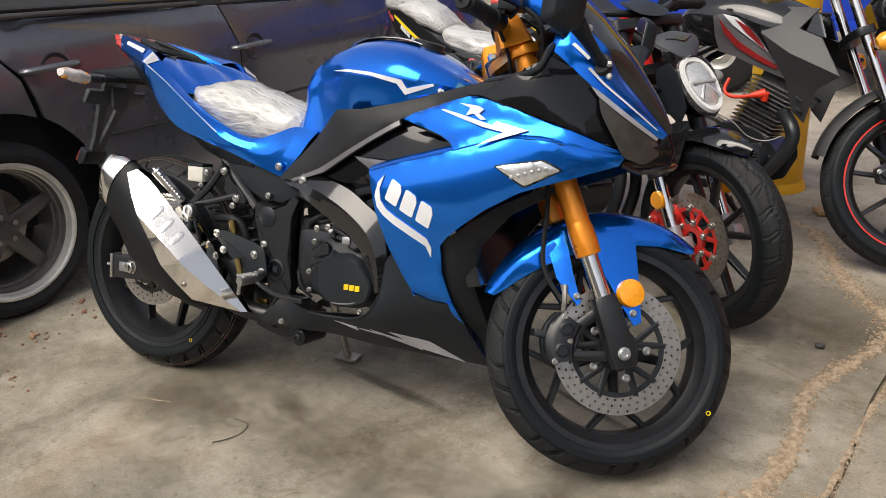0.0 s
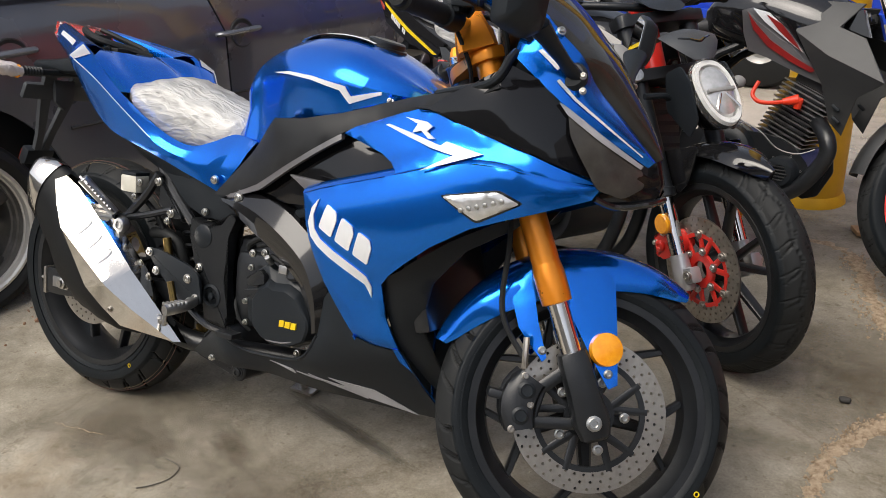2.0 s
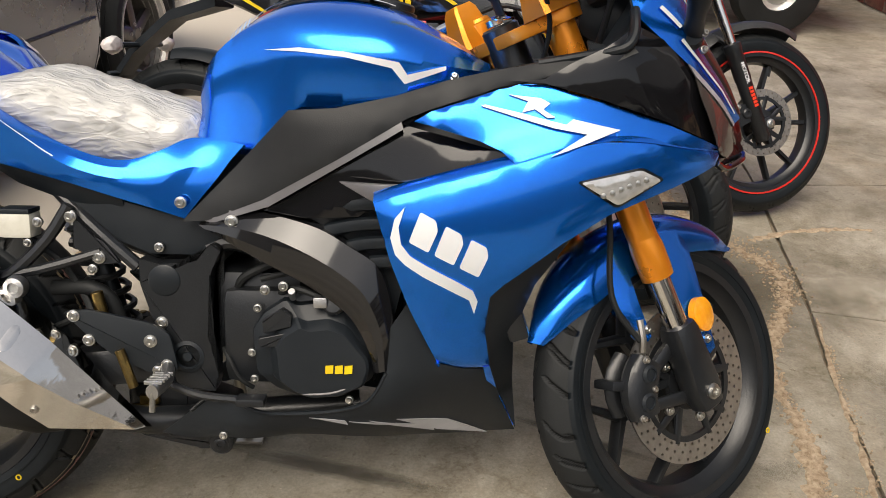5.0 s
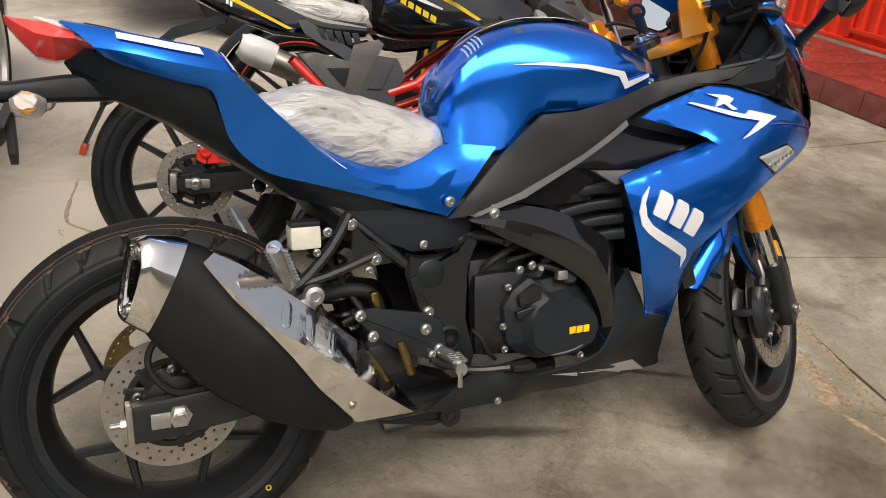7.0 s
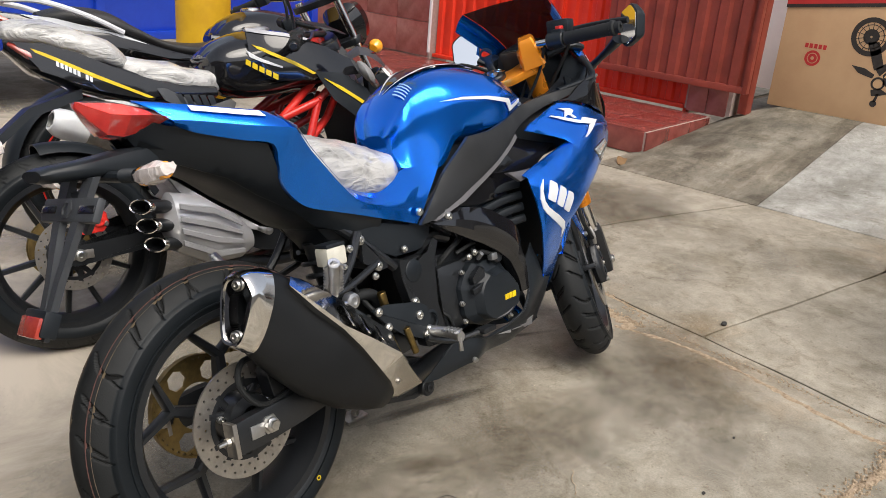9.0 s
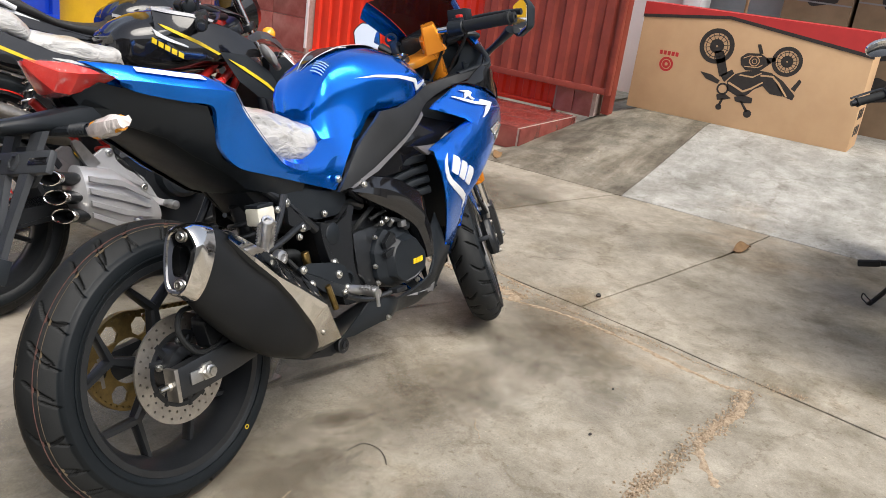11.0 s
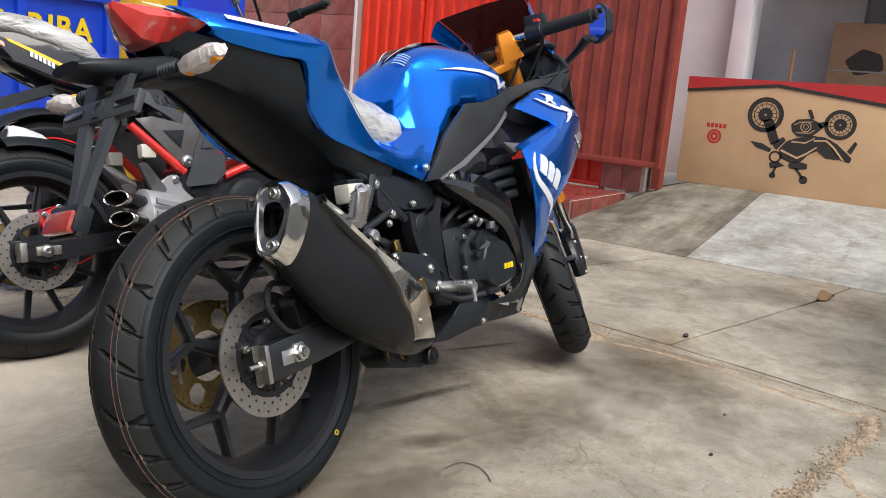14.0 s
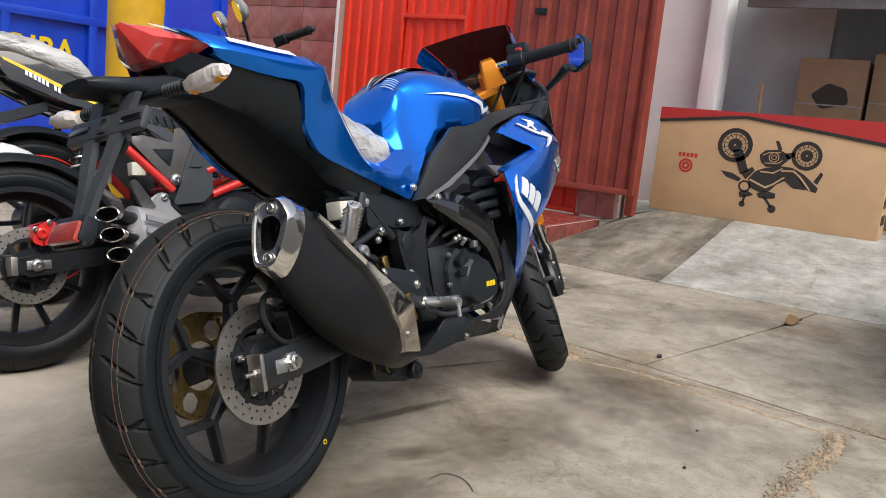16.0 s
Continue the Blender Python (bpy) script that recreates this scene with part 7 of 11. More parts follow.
for k in range(-10, 11):
    v = k / 10
    d = 1 - abs(v) ** 3
    scoop = 0.016 * math.exp(-((abs(v) - 0.55) / 0.16) ** 2)
    rr.append([Vector((0.062 + 0.008 * d, 0.106 * v, 0.850)), Vector((0.070 + 0.010 * d, 0.107 * v, 0.879 - 0.004 * d)), Vector((0.090 + 0.012 * d, 0.128 * v, 0.874 - 0.003 * d - scoop)), Vector((0.112 + 0.014 * d, 0.158 * v, 0.861 - 0.008 * d - scoop)),
               Vector((0.150 + 0.012 * d, 0.145 * v, 0.815)), Vector((0.175 + 0.010 * d, 0.138 * v, 0.786))])
add_loft(bm, rr, caps=False, closed=False)
bmesh.ops.solidify(bm, geom=bm.faces[:], thickness=0.004)
part("tail_bridge", bm, M["blue"], SB, "blue bridge with shallow scoops", angle=0.5)
bm = B()
add_loft(bm, [ring_smooth([(x, y, z) for y, z in ((-w, z1), (-w, z0), (w, z0), (w, z1))], 2) for x, w, z0, z1 in ((-0.10, 0.040, 0.862, 0.905), (0.0, 0.080, 0.815, 0.862), (0.10, 0.085, 0.75, 0.825), (0.20, 0.085, 0.69, 0.77))])
part("tail_tray", bm, M["black_matte"], SB)
bm = B()
add_tube(bm, [(-0.09, -0.03, 0.925), (-0.05, -0.05, 0.915), (0.0, -0.048, 0.900), (0.05, 0.0, 0.885), (0.085, 0.03, 0.872)], 0.009, 8)
add_tube(bm, [(-0.10, 0.025, 0.930), (-0.03, 0.055, 0.905), (0.04, 0.05, 0.885), (0.075, -0.015, 0.866)], 0.007, 8)
add_tube(bm, [(-0.085, 0.0, 0.922), (-0.02, -0.01, 0.898), (0.03, -0.06, 0.880)], 0.006, 8)
add_box(bm, (-0.005, 0, 0.874), (0.11, 0.09, 0.025), bevel=0.004)
add_box(bm, (-0.055, -0.02, 0.905), (0.05, 0.045, 0.022), bevel=0.004)
part("tail_wiring", bm, M["rubber"], SB)
# tail lamp
bm = B()
rr = []
LAMP = ((-0.080, 0.116, 0.886, 0.898), (-0.105, 0.100, 0.880, 0.921), (-0.135, 0.078, 0.875, 0.932), (-0.160, 0.052, 0.882, 0.938), (-0.185, 0.028, 0.910, 0.941), (-0.202, 0.010, 0.934, 0.941))
for x, w, z0, z1 in LAMP:
    c = -0.018 * max(0.0, (-0.10 - x) / 0.10)
    rr.append([Vector((x, c + y, z)) for y, z in ((-w, (z0 + z1) / 2 + 0.006), (-w * 0.72, z1 - 0.002), (0, z1), (w * 0.72, z1 - 0.002), (w, (z0 + z1) / 2 + 0.006), (w * 0.5, z0), (0, z0 - 0.003), (-w * 0.5, z0))])
add_loft(bm, rr)
lamp = part("tail_lamp", bm, M["red_lens"], SB, "red tail lamp under clear film", angle=0.2)
bm = B()
add_loft(bm, [[p + Vector((rs.uniform(-1, 1), rs.uniform(-1, 1), rs.uniform(-1, 1))) * 0.0012 + (p - sum(r, Vector()) / len(r)).normalized() * 0.0022 for p in smooth_path(r + r[:1], 3)[:-1]] for r in rr])
part("film", bm, M["film_thin"], lamp, "crinkled clear film")
for s in BOTH:
    # film pulled tight into folds over the lamp's forward corner, its glare given as a pale piece
    a, b = (4, 3) if s > 0 else (0, 1)
    bm = B()
    up = Vector((0, s * 0.002, 0.0045))
    add_loft(bm, [[r[a].lerp(r[b], u) + up + Vector((0, 0, rs.uniform(0, 0.0015))) for u in us] for r, us in zip(rr[:4], ((0.0, 0.3, 0.6, 1.0), (0.35, 0.6, 0.8, 1.0), (0.7, 0.8, 0.9, 1.0), (0.9, 0.94, 0.97, 1.0)))], caps=False, closed=False)
    part("film_fold", bm, M["film"], lamp, "bunched film, pale to stand in for glare")
# rear tray, plate holder, indicators
bm = B()
rr = []
for x, w, z0, z1 in ((-0.04, 0.048, 0.812, 0.858), (-0.13, 0.052, 0.812, 0.854), (-0.20, 0.048, 0.812, 0.846), (-0.27, 0.044, 0.815, 0.842), (-0.287, 0.036, 0.820, 0.838)):
    rr.append(ring_smooth([(x, y, z) for y, z in ((-w, z0 + 0.008), (-w, z1 - 0.006), (-w * 0.6, z1), (w * 0.6, z1), (w, z1 - 0.006), (w, z0 + 0.008), (w * 0.6, z0), (-w * 0.6, z0))], 2))
add_loft(bm, rr)
part("rear_mudguard", bm, M["black_matte"], SB)
bm = B()
add_tube(bm, [(-0.175, -0.155, 0.808), (-0.175, 0.135, 0.815)], 0.010, 10, n=0)
for k in range(6):
    for s in BOTH:
        add_lathe(bm, (-0.175, s * (0.095 + 0.008 * k), 0.811), (0, 1, 0), [(0.010, -0.003), (0.013, 0), (0.010, 0.003)], 12, close=False)
part("indicator_stalk", bm, M["black_matte"], SB)
for s in BOTH:
    bm = B()
    rr = []
    for k in range(8):
        t = k / 7
        r = 0.0165 * (0.55 + 0.75 * math.sin(math.pi * min(0.96, t * 0.9 + 0.12)) ** 0.7)
        c = Vector((-0.172, s * (0.150 + 0.085 * t), 0.807 + 0.012 * t))
        rr.append([c + Vector((math.cos(a) * r * 1.15 + rs.uniform(-1, 1) * 0.002, 0, math.sin(a) * r * 0.85 + rs.uniform(-1, 1) * 0.002)) for a in (2 * math.pi * j / 14 for j in range(14))])
    add_loft(bm, rr)
    part("indicator", bm, M["film_pink"], SB, "amber indicator wrapped in clear film")
    bm = B()
    add_cyl(bm, (-0.172, s * 0.155, 0.808), (-0.172, s * 0.228, 0.817), 0.017, 0.014, 14)
    part("indicator_lens", bm, M["orange_lens"], SB)
bm = B()
Rp = Matrix.Rotation(radians(27), 3, "Y")
add_box(bm, (-0.232, 0, 0.762), (0.016, 0.205, 0.044), Rp, 0.006)
hold = part("plate_bar", bm, M["plate_grey"], SB)
for y in (-0.072, 0.072):
    bm = B()
    add_box(bm, Vector((-0.2385, y, 0.7653)), (0.005, 0.056, 0.014), Rp, 0.002)
    part("slot", bm, M["black_gloss"], hold)
bm = B()
add_lathe(bm, (-0.238, 0, 0.765), (-0.89, 0, 0.45), [(0, 0), (0.018, 0), (0.018, 0.004), (0.012, 0.006), (0.011, 0.003), (0, 0.003)], 6)
part("plate_boss", bm, M["plate_grey"], hold)
for s in BOTH:
    bm = B()
    add_loft(bm, [[Vector((x + dx, y + dy, z)) for dx, dy in ((-0.007, -w), (0.007, -w), (0.007, w), (-0.007, w))] for x, y, z, w in ((-0.205, s * 0.042, 0.815, 0.018), (-0.245, s * 0.034, 0.735, 0.014), (-0.286, s * 0.016, 0.645, 0.010), (-0.322, s * 0.008, 0.567, 0.010))])
    part("plate_arm", bm, M["plate_grey"], SB)
bm = B()
add_plate(bm, [(-0.03, 0.792), (0.03, 0.792), (0.026, 0.735), (0, 0.715), (-0.026, 0.735)], -0.218, -0.206, 0.002, axes="yz")
part("plate_web", bm, M["plate_grey"], SB)
bm = B()
add_box(bm, (-0.322, 0, 0.586), (0.030, 0.080, 0.046), Rp, 0.006)
part("reflector_box", bm, M["black_matte"], SB)
bm = B()
add_box(bm, (-0.338, 0, 0.585), (0.014, 0.072, 0.036), Rp, 0.004)
part("reflector", bm, M["red_reflector"], SB, "red rear reflector at the plate foot")
bm = B()
add_box(bm, (-0.325, 0, 0.580), (0.010, 0.078, 0.044), Rp, 0.003)
part("reflector_back", bm, M["charcoal"], SB)

# ---- fairings ----
BLUE_LOW = [(0.789, 0.644), (0.840, 0.661), (0.924, 0.685), (0.993, 0.704), (1.060, 0.725), (1.121, 0.738), (1.183, 0.738), (1.264, 0.727), (1.325, 0.720), (1.315, 0.699), (1.238, 0.668), (1.192, 0.651), (1.138, 0.630), (1.070, 0.588), (1.019, 0.548),
            (0.986, 0.521), (0.966, 0.499), (0.961, 0.437), (0.973, 0.362), (0.926, 0.364), (0.887, 0.378), (0.871, 0.415), (0.843, 0.479), (0.814, 0.559)]
BLUE_UP = [(0.993, 0.706), (0.975, 0.722), (0.944, 0.735), (0.846, 0.761), (0.872, 0.776), (0.914, 0.790), (0.971, 0.810), (1.000, 0.818), (1.035, 0.818), (1.116, 0.796), (1.221, 0.764), (1.328, 0.724), (1.264, 0.729), (1.183, 0.741), (1.121, 0.741), (1.060, 0.728)]


def fair_up(x, z):
    """The upper band leans in above the crease."""
    crease = 0.644 + (x - 0.789) * 0.295 if x < 1.06 else 0.725
    t = min(1.0, max(0.0, (z - crease + 0.004) / 0.055))
    return fair(x, z) - 0.018 * t * t * (3 - 2 * t) * min(1, max(0, (1.33 - x) / 0.15))


for s in BOTH:
    bm = B()
    add_drape(bm, BLUE_LOW, fair, s, 0, 0.006, 0.018, lip=0.003)
    fl = part("side_fairing", bm, M["blue"], SB, "blue lower side fairing")
    bm = B()
    add_drape(bm, BLUE_UP, fair_up, s, 0.002, 0.008, 0.016, lip=0.003)
    fu = part("upper_fairing", bm, M["blue"], SB, "blue upper side fairing")
    # crease strip that catches the sky
    bm = B()
    rr = []
    for x, z in [(p.x, p.y) for p in smooth_path([(0.789, 0.645, 0), (0.84, 0.662, 0), (0.924, 0.686, 0), (0.993, 0.7055, 0), (1.06, 0.7265, 0), (1.121, 0.7395, 0), (1.183, 0.7395, 0), (1.264, 0.728, 0), (1.322, 0.7205, 0)], 4)]:
        w = fair(x, z)
        k = min(1, (1.33 - x) / 0.12)
        rr.append([Vector((x, s * (w - 0.001), z - 0.001)), Vector((x, s * (w - 0.006 * k), z + 0.006 * k)), Vector((x - 0.001, s * (w - 0.022 * k), z + 0.012 * k)), Vector((x - 0.002, s * (w - 0.034 * k), z + 0.006 * k))])
    add_loft(bm, rr, caps=False, closed=False)
    part("crease", bm, M["blue"], fl)
    # decals
    bm = B()
    add_drape(bm, [(0.836, 0.640), (0.821, 0.622), (0.815, 0.594), (0.822, 0.569), (0.837, 0.553), (0.863, 0.535), (0.905, 0.511), (0.934, 0.494), (0.9425, 0.469), (0.947, 0.492), (0.939, 0.511), (0.914, 0.527), (0.871, 0.551), (0.845, 0.567), (0.831, 0.585), (0.827, 0.610)],
              fair, s, 0.003, 0.0025, 0.01, lip=0)
    part("swoosh_decal", bm, M["white_decal"], fl, "white curved swoosh decal")
    for k in range(3):
        # plain blocks, set along the slope
        o = Vector((0.8655, 0.6035)) + Vector((0.0375, -0.0195)) * k
        u, w_ = Vector((0.885, -0.465)), Vector((0.35, 0.94)) if s < 0 else Vector((0.35, 0.94))

        def P(a, b):
            q = o + u * a + w_ * b
            return (q.x, q.y)
        bm = B()
        body = rounded([P(-0.017, -0.024), P(0.016, -0.024), P(0.017, 0.012), P(0.009, 0.024), P(-0.017, 0.024)], 0.004)
        add_drape(bm, body, fair, s, 0.003, 0.0025, 0.008, lip=0)
        part("badge_block", bm, M["white_decal"], fl, "white badge block")
    bm = B()
    add_drape(bm, [(0.944, 0.786), (0.950, 0.788), (0.999, 0.778), (1.049, 0.766), (1.068, 0.762), (1.078, 0.770), (1.147, 0.756), (1.090, 0.734), (1.046, 0.718), (1.098, 0.749), (1.049, 0.757), (0.999, 0.770)], fair_up, s, 0.0085, 0.005, 0.008, lip=0)
    part("flash_decal", bm, M["white_decal"], fu, "white lightning-flash decal")
    bm = B()
    add_drape(bm, [(0.984, 0.803), (1.030, 0.799), (1.044, 0.792), (1.034, 0.783), (1.052, 0.772), (1.040, 0.771), (1.022, 0.783), (1.004, 0.778), (1.012, 0.794)], fair_up, s, 0.0075, 0.004, 0.008, lip=0)
    part("mark_decal", bm, M["white_decal"], fu, "small white block mark")
    # indicator lamp set in the fairing
    bm = B()
    add_drape(bm, rounded([(1.084, 0.681), (1.183, 0.702), (1.223, 0.683), (1.149, 0.640)], 0.008), fair, s, 0.002, 0.006, 0.012)
    ib = part("indicator_bezel", bm, M["black_gloss"], fl)
    bm = B()
    add_drape(bm, rounded([(1.090, 0.680), (1.182, 0.698), (1.217, 0.682), (1.150, 0.645)], 0.006), fair, s, 0.006, 0.006, 0.008, lip=0.003)
    il = part("indicator_lamp", bm, M["clear_lens"], fl, "clear faceted indicator lamp")
    bm = B()
    for k in range(6):
        x, z = 1.125 + 0.013 * k, 0.661 + 0.0045 * k
        add_lathe(bm, (x, s * (fair(x, z) + 0.006), z), (0, s, 0), [(0, 0.002), (0.004, 0.001), (0.0045, 0), (0.0045, -0.003)], 10)
    part("lamp_bulb", bm, M["zinc"], fl)
    # inner dark panel, from the fairing edge to the radiator
    bm = B()
    inner = lambda x, z: max(0.02, fair(x, z) - 0.018 - 0.5 * max(0, x - 0.97))
    add_drape(bm, [(0.955, 0.505), (0.986, 0.523), (1.019, 0.550), (1.070, 0.590), (1.138, 0.632), (1.192, 0.652), (1.16, 0.620), (1.094, 0.575), (1.040, 0.506), (1.011, 0.420), (1.018, 0.322), (1.030, 0.205), (0.994, 0.281), (0.968, 0.362), (0.955, 0.437)],
              inner, s, 0, 0.008, 0.02)
    part("inner_panel", bm, M["black_matte"], SB)
    bm = B()
    add_drape(bm, [(0.973, 0.364), (0.996, 0.281), (1.029, 0.200), (1.013, 0.201), (0.983, 0.270), (0.962, 0.364)], lambda x, z: max(0.012, fair(x, z)), s, 0.001, 0.006, 0.015)
    part("fairing_edge", bm, M["blue"], fl, "thin blue fairing edge")
    bm = B()
    add_tube(bm, [(x, s * (max(fair(x, z), 0.03) - 0.001), z) for x, z in ((0.887, 0.378), (0.914, 0.308), (0.964, 0.212))], 0.003, 6)
    part("blue_seam", bm, M["blue"], fl)
    # belly pan
    bm = B()
    add_drape(bm, [(0.428, 0.232), (0.450, 0.250), (0.485, 0.282), (0.529, 0.316), (0.582, 0.303), (0.628, 0.288), (0.723, 0.290), (0.778, 0.314), (0.806, 0.362), (0.802, 0.420), (0.838, 0.476), (0.871, 0.415), (0.887, 0.376), (0.930, 0.362), (0.975, 0.355),
                   (0.996, 0.285), (1.029, 0.201), (0.93, 0.210), (0.826, 0.222), (0.638, 0.238), (0.548, 0.243), (0.47, 0.228)], belly_w, s, 0, 0.006, 0.02, lip=0.003)
    bp = part("belly_pan", bm, M["black_matte"], SB)
    for pts in ([(0.680, 0.277), (0.738, 0.271), (0.742, 0.262)], [(0.745, 0.269), (0.800, 0.266), (0.832, 0.256)], [(0.778, 0.272), (0.884, 0.245), (0.884, 0.228)], [(0.822, 0.272), (0.905, 0.256), (0.978, 0.206), (0.890, 0.230)]):
        bm = B()
        add_drape(bm, pts, belly_w, s, 0.003, 0.0025, 0.012, lip=0)
        part("slash_decal", bm, M["grey_decal"], bp, "pale slash decal")
    bm = B()
    for x0, x1, z0, z1 in ((0.52, 0.80, 0.318, 0.290),):
        add_tube(bm, [(x, s * (belly_w(x, z) - 0.002), z) for x, z in ((0.485, 0.282), (0.529, 0.316), (0.582, 0.303), (0.628, 0.288), (0.723, 0.290), (0.778, 0.314), (0.806, 0.362))], 0.003, 8)
    part("belly_lip", bm, M["black_matte"], bp)
    # charcoal tank-side cover and cockpit rim
    bm = B()
    add_drape(bm, [(0.480, 0.594), (0.655, 0.772), (0.727, 0.777), (0.815, 0.796), (0.898, 0.822), (0.959, 0.836), (1.036, 0.850), (1.117, 0.866), (1.158, 0.876), (1.166, 0.866), (1.130, 0.850), (1.070, 0.838), (1.017, 0.823), (0.971, 0.812), (0.914, 0.792), (0.872, 0.778),
                   (0.836, 0.764), (0.824, 0.757), (0.733, 0.702), (0.612, 0.634), (0.522, 0.598)], flank, s, 0.007, 0.012, 0.018, lip=0.003)
    cc = part("tank_side_cover", bm, M["charcoal"], SB, "charcoal plastic cover beside the tank")
    bm = B()
    add_drape(bm, [(0.506, 0.600), (0.612, 0.6355), (0.733, 0.7035), (0.826, 0.759), (0.830, 0.748), (0.733, 0.690), (0.622, 0.624), (0.530, 0.594)], flank, s, 0.0045, 0.012, 0.015, lip=0.001)
    part("cover_edge", bm, M["bevel_grey"], cc, "grey bevelled edge")
    bolts(cc, [((0.905, s * 0.128, 0.826), (0, s, 0.6), 0.005)], M["zinc"])
    bm = B()
    add_tube(bm, [(1.03, s * 0.168, 0.848), (1.10, s * 0.190, 0.861), (1.145, s * 0.203, 0.871), (1.160, s * 0.195, 0.888), (1.164, s * 0.178, 0.912), (1.166, s * 0.160, 0.926)], 0.0095, 10, flat=0.8)
    part("cockpit_rim", bm, M["black_matte"], cc)
    # glossy frame cowl round the engine
    bm = B()
    top_edge = [(0.508, 0.594), (0.571, 0.615), (0.640, 0.606), (0.700, 0.590), (0.750, 0.562), (0.790, 0.535), (0.808, 0.490), (0.818, 0.430), (0.818, 0.366)]
    low_edge = [(0.510, 0.592), (0.565, 0.590), (0.625, 0.577), (0.685, 0.553), (0.735, 0.524), (0.768, 0.496), (0.788, 0.460), (0.800, 0.420), (0.804, 0.366)]
    bot_edge = [(0.530, 0.580), (0.566, 0.560), (0.618, 0.533), (0.668, 0.508), (0.708, 0.484), (0.745, 0.455), (0.765, 0.425), (0.780, 0.390), (0.786, 0.360)]
    rr = []
    for t, l, b in zip(*(smooth_path([(*q, 0) for q in e], 5) for e in (top_edge, low_edge, bot_edge))):
        m = (l + b) / 2
        rr.append([Vector((t.x, s * (flank(t.x, t.y) - 0.045), t.y)), Vector((t.x, s * (flank(t.x, t.y) - 0.011), t.y)), Vector((l.x, s * (flank(l.x, l.y) + 0.012), l.y)), Vector((m.x, s * (flank(m.x, m.y) + 0.013), m.y)), Vector((b.x, s * (flank(b.x, b.y) + 0.006), b.y)), Vector((b.x, s * (flank(b.x, b.y) - 0.03), b.y))])
    add_loft(bm, rr)
    gc = part("frame_cowl", bm, M["black_gloss"], SB, "glossy black cowl over the frame", angle=0.35)
    # gloss panel in the opening, louvres and blade
    bm = B()
    add_drape(bm, [(0.530, 0.600), (0.612, 0.630), (0.733, 0.698), (0.824, 0.754), (0.992, 0.712), (0.860, 0.640), (0.800, 0.640), (0.760, 0.610), (0.676, 0.604), (0.571, 0.618)], lambda x, z: flank(x, z) - 0.022, s, 0, 0.006, 0.02)
    part("opening_panel", bm, M["nose_gloss"], SB)
    bm = B()
    add_drape(bm, [(0.66, 0.61), (0.80, 0.655), (0.83, 0.50), (0.81, 0.42), (0.78, 0.50), (0.74, 0.57)], lambda x, z: flank(x, z) - 0.045, s, 0, 0.006, 0.03)
    part("louvre_back", bm, M["black_matte"], SB)
    bm = B()
    add_drape(bm, [(0.80, 0.640), (0.90, 0.665), (1.00, 0.690), (1.10, 0.720), (1.12, 0.780), (1.03, 0.812), (0.94, 0.795), (0.85, 0.765), (0.80, 0.72)], lambda x, z: flank(x, z) - 0.05, s, 0, 0.006, 0.03)
    part("duct_back", bm, M["black_matte"], SB)
    for k in range(4):
        bm = B()
        z = 0.622 - 0.030 * k
        x0, x1 = 0.690 + 0.018 * k, 0.815 + 0.004 * k
        add_tube(bm, [(x0, s * (flank(x0, z) - 0.036), z - 0.008), ((x0 + x1) / 2, s * (flank(x0, z) - 0.018), z + 0.006), (x1, s * (flank(x1, z) - 0.012), z + 0.012)], 0.008, 8, flat=1.4)
        part("louvre", bm, M["black_matte"], SB)
    bm = B()
    add_plate(bm, [(0.735, 0.671), (0.80, 0.668), (0.856, 0.668), (0.800, 0.646), (0.785, 0.642)], s * 0.185, s * 0.200, 0.003)
    part("blade", bm, M["bevel_grey"], SB)
    # nose side
    bm = B()
    add_drape(bm, [(1.000, 0.822), (1.035, 0.826), (1.070, 0.848), (1.120, 0.872), (1.168, 0.905), (1.215, 0.885), (1.270, 0.842), (1.315, 0.798), (1.365, 0.752), (1.396, 0.718), (1.385, 0.700), (1.345, 0.694), (1.318, 0.702), (1.328, 0.726), (1.221, 0.767), (1.116, 0.799), (1.035, 0.820)],
              lambda x, z: max(0.015, fair(x, z) - 0.008 - 0.10 * max(0, x - 1.25)), s, 0, 0.006, 0.016)
    ns_ = part("nose_side", bm, M["nose_gloss"], SB, "glossy black nose side panel")
    lamp_w = spline([(1.259, 0.846, 0.148), (1.318, 0.801, 0.104), (1.372, 0.757, 0.030), (1.360, 0.704, 0.062), (1.318, 0.712, 0.128), (1.285, 0.790, 0.150)])
    bm = B()
    add_drape(bm, rounded([(1.264, 0.840), (1.318, 0.796), (1.368, 0.752), (1.374, 0.724), (1.352, 0.703), (1.322, 0.716), (1.300, 0.758), (1.276, 0.802)], 0.008), lamp_w, s, 0.004, 0.008, 0.012, lip=0.003)
    part("headlamp", bm, M["lamp_glass"], SB, "narrow dark headlamp lens")
    bm = B()
    add_drape(bm, [(1.252, 0.852), (1.262, 0.847), (1.320, 0.801), (1.368, 0.760), (1.366, 0.755), (1.318, 0.793), (1.266, 0.834)], lamp_w, s, 0.007, 0.008, 0.010, lip=0.001)
    part("headlamp_trim", bm, M["grey_decal"], ns_, "pale strip over the headlamp")
    # bottom lip of the nose
    bm = B()
    add_tube(bm, [(1.318, s * 0.118, 0.702), (1.345, s * 0.085, 0.690), (1.385, s * 0.035, 0.698), (1.400, 0, 0.706)], 0.006, 8)
    part("nose_lip", bm, M["black_gloss"], SB)

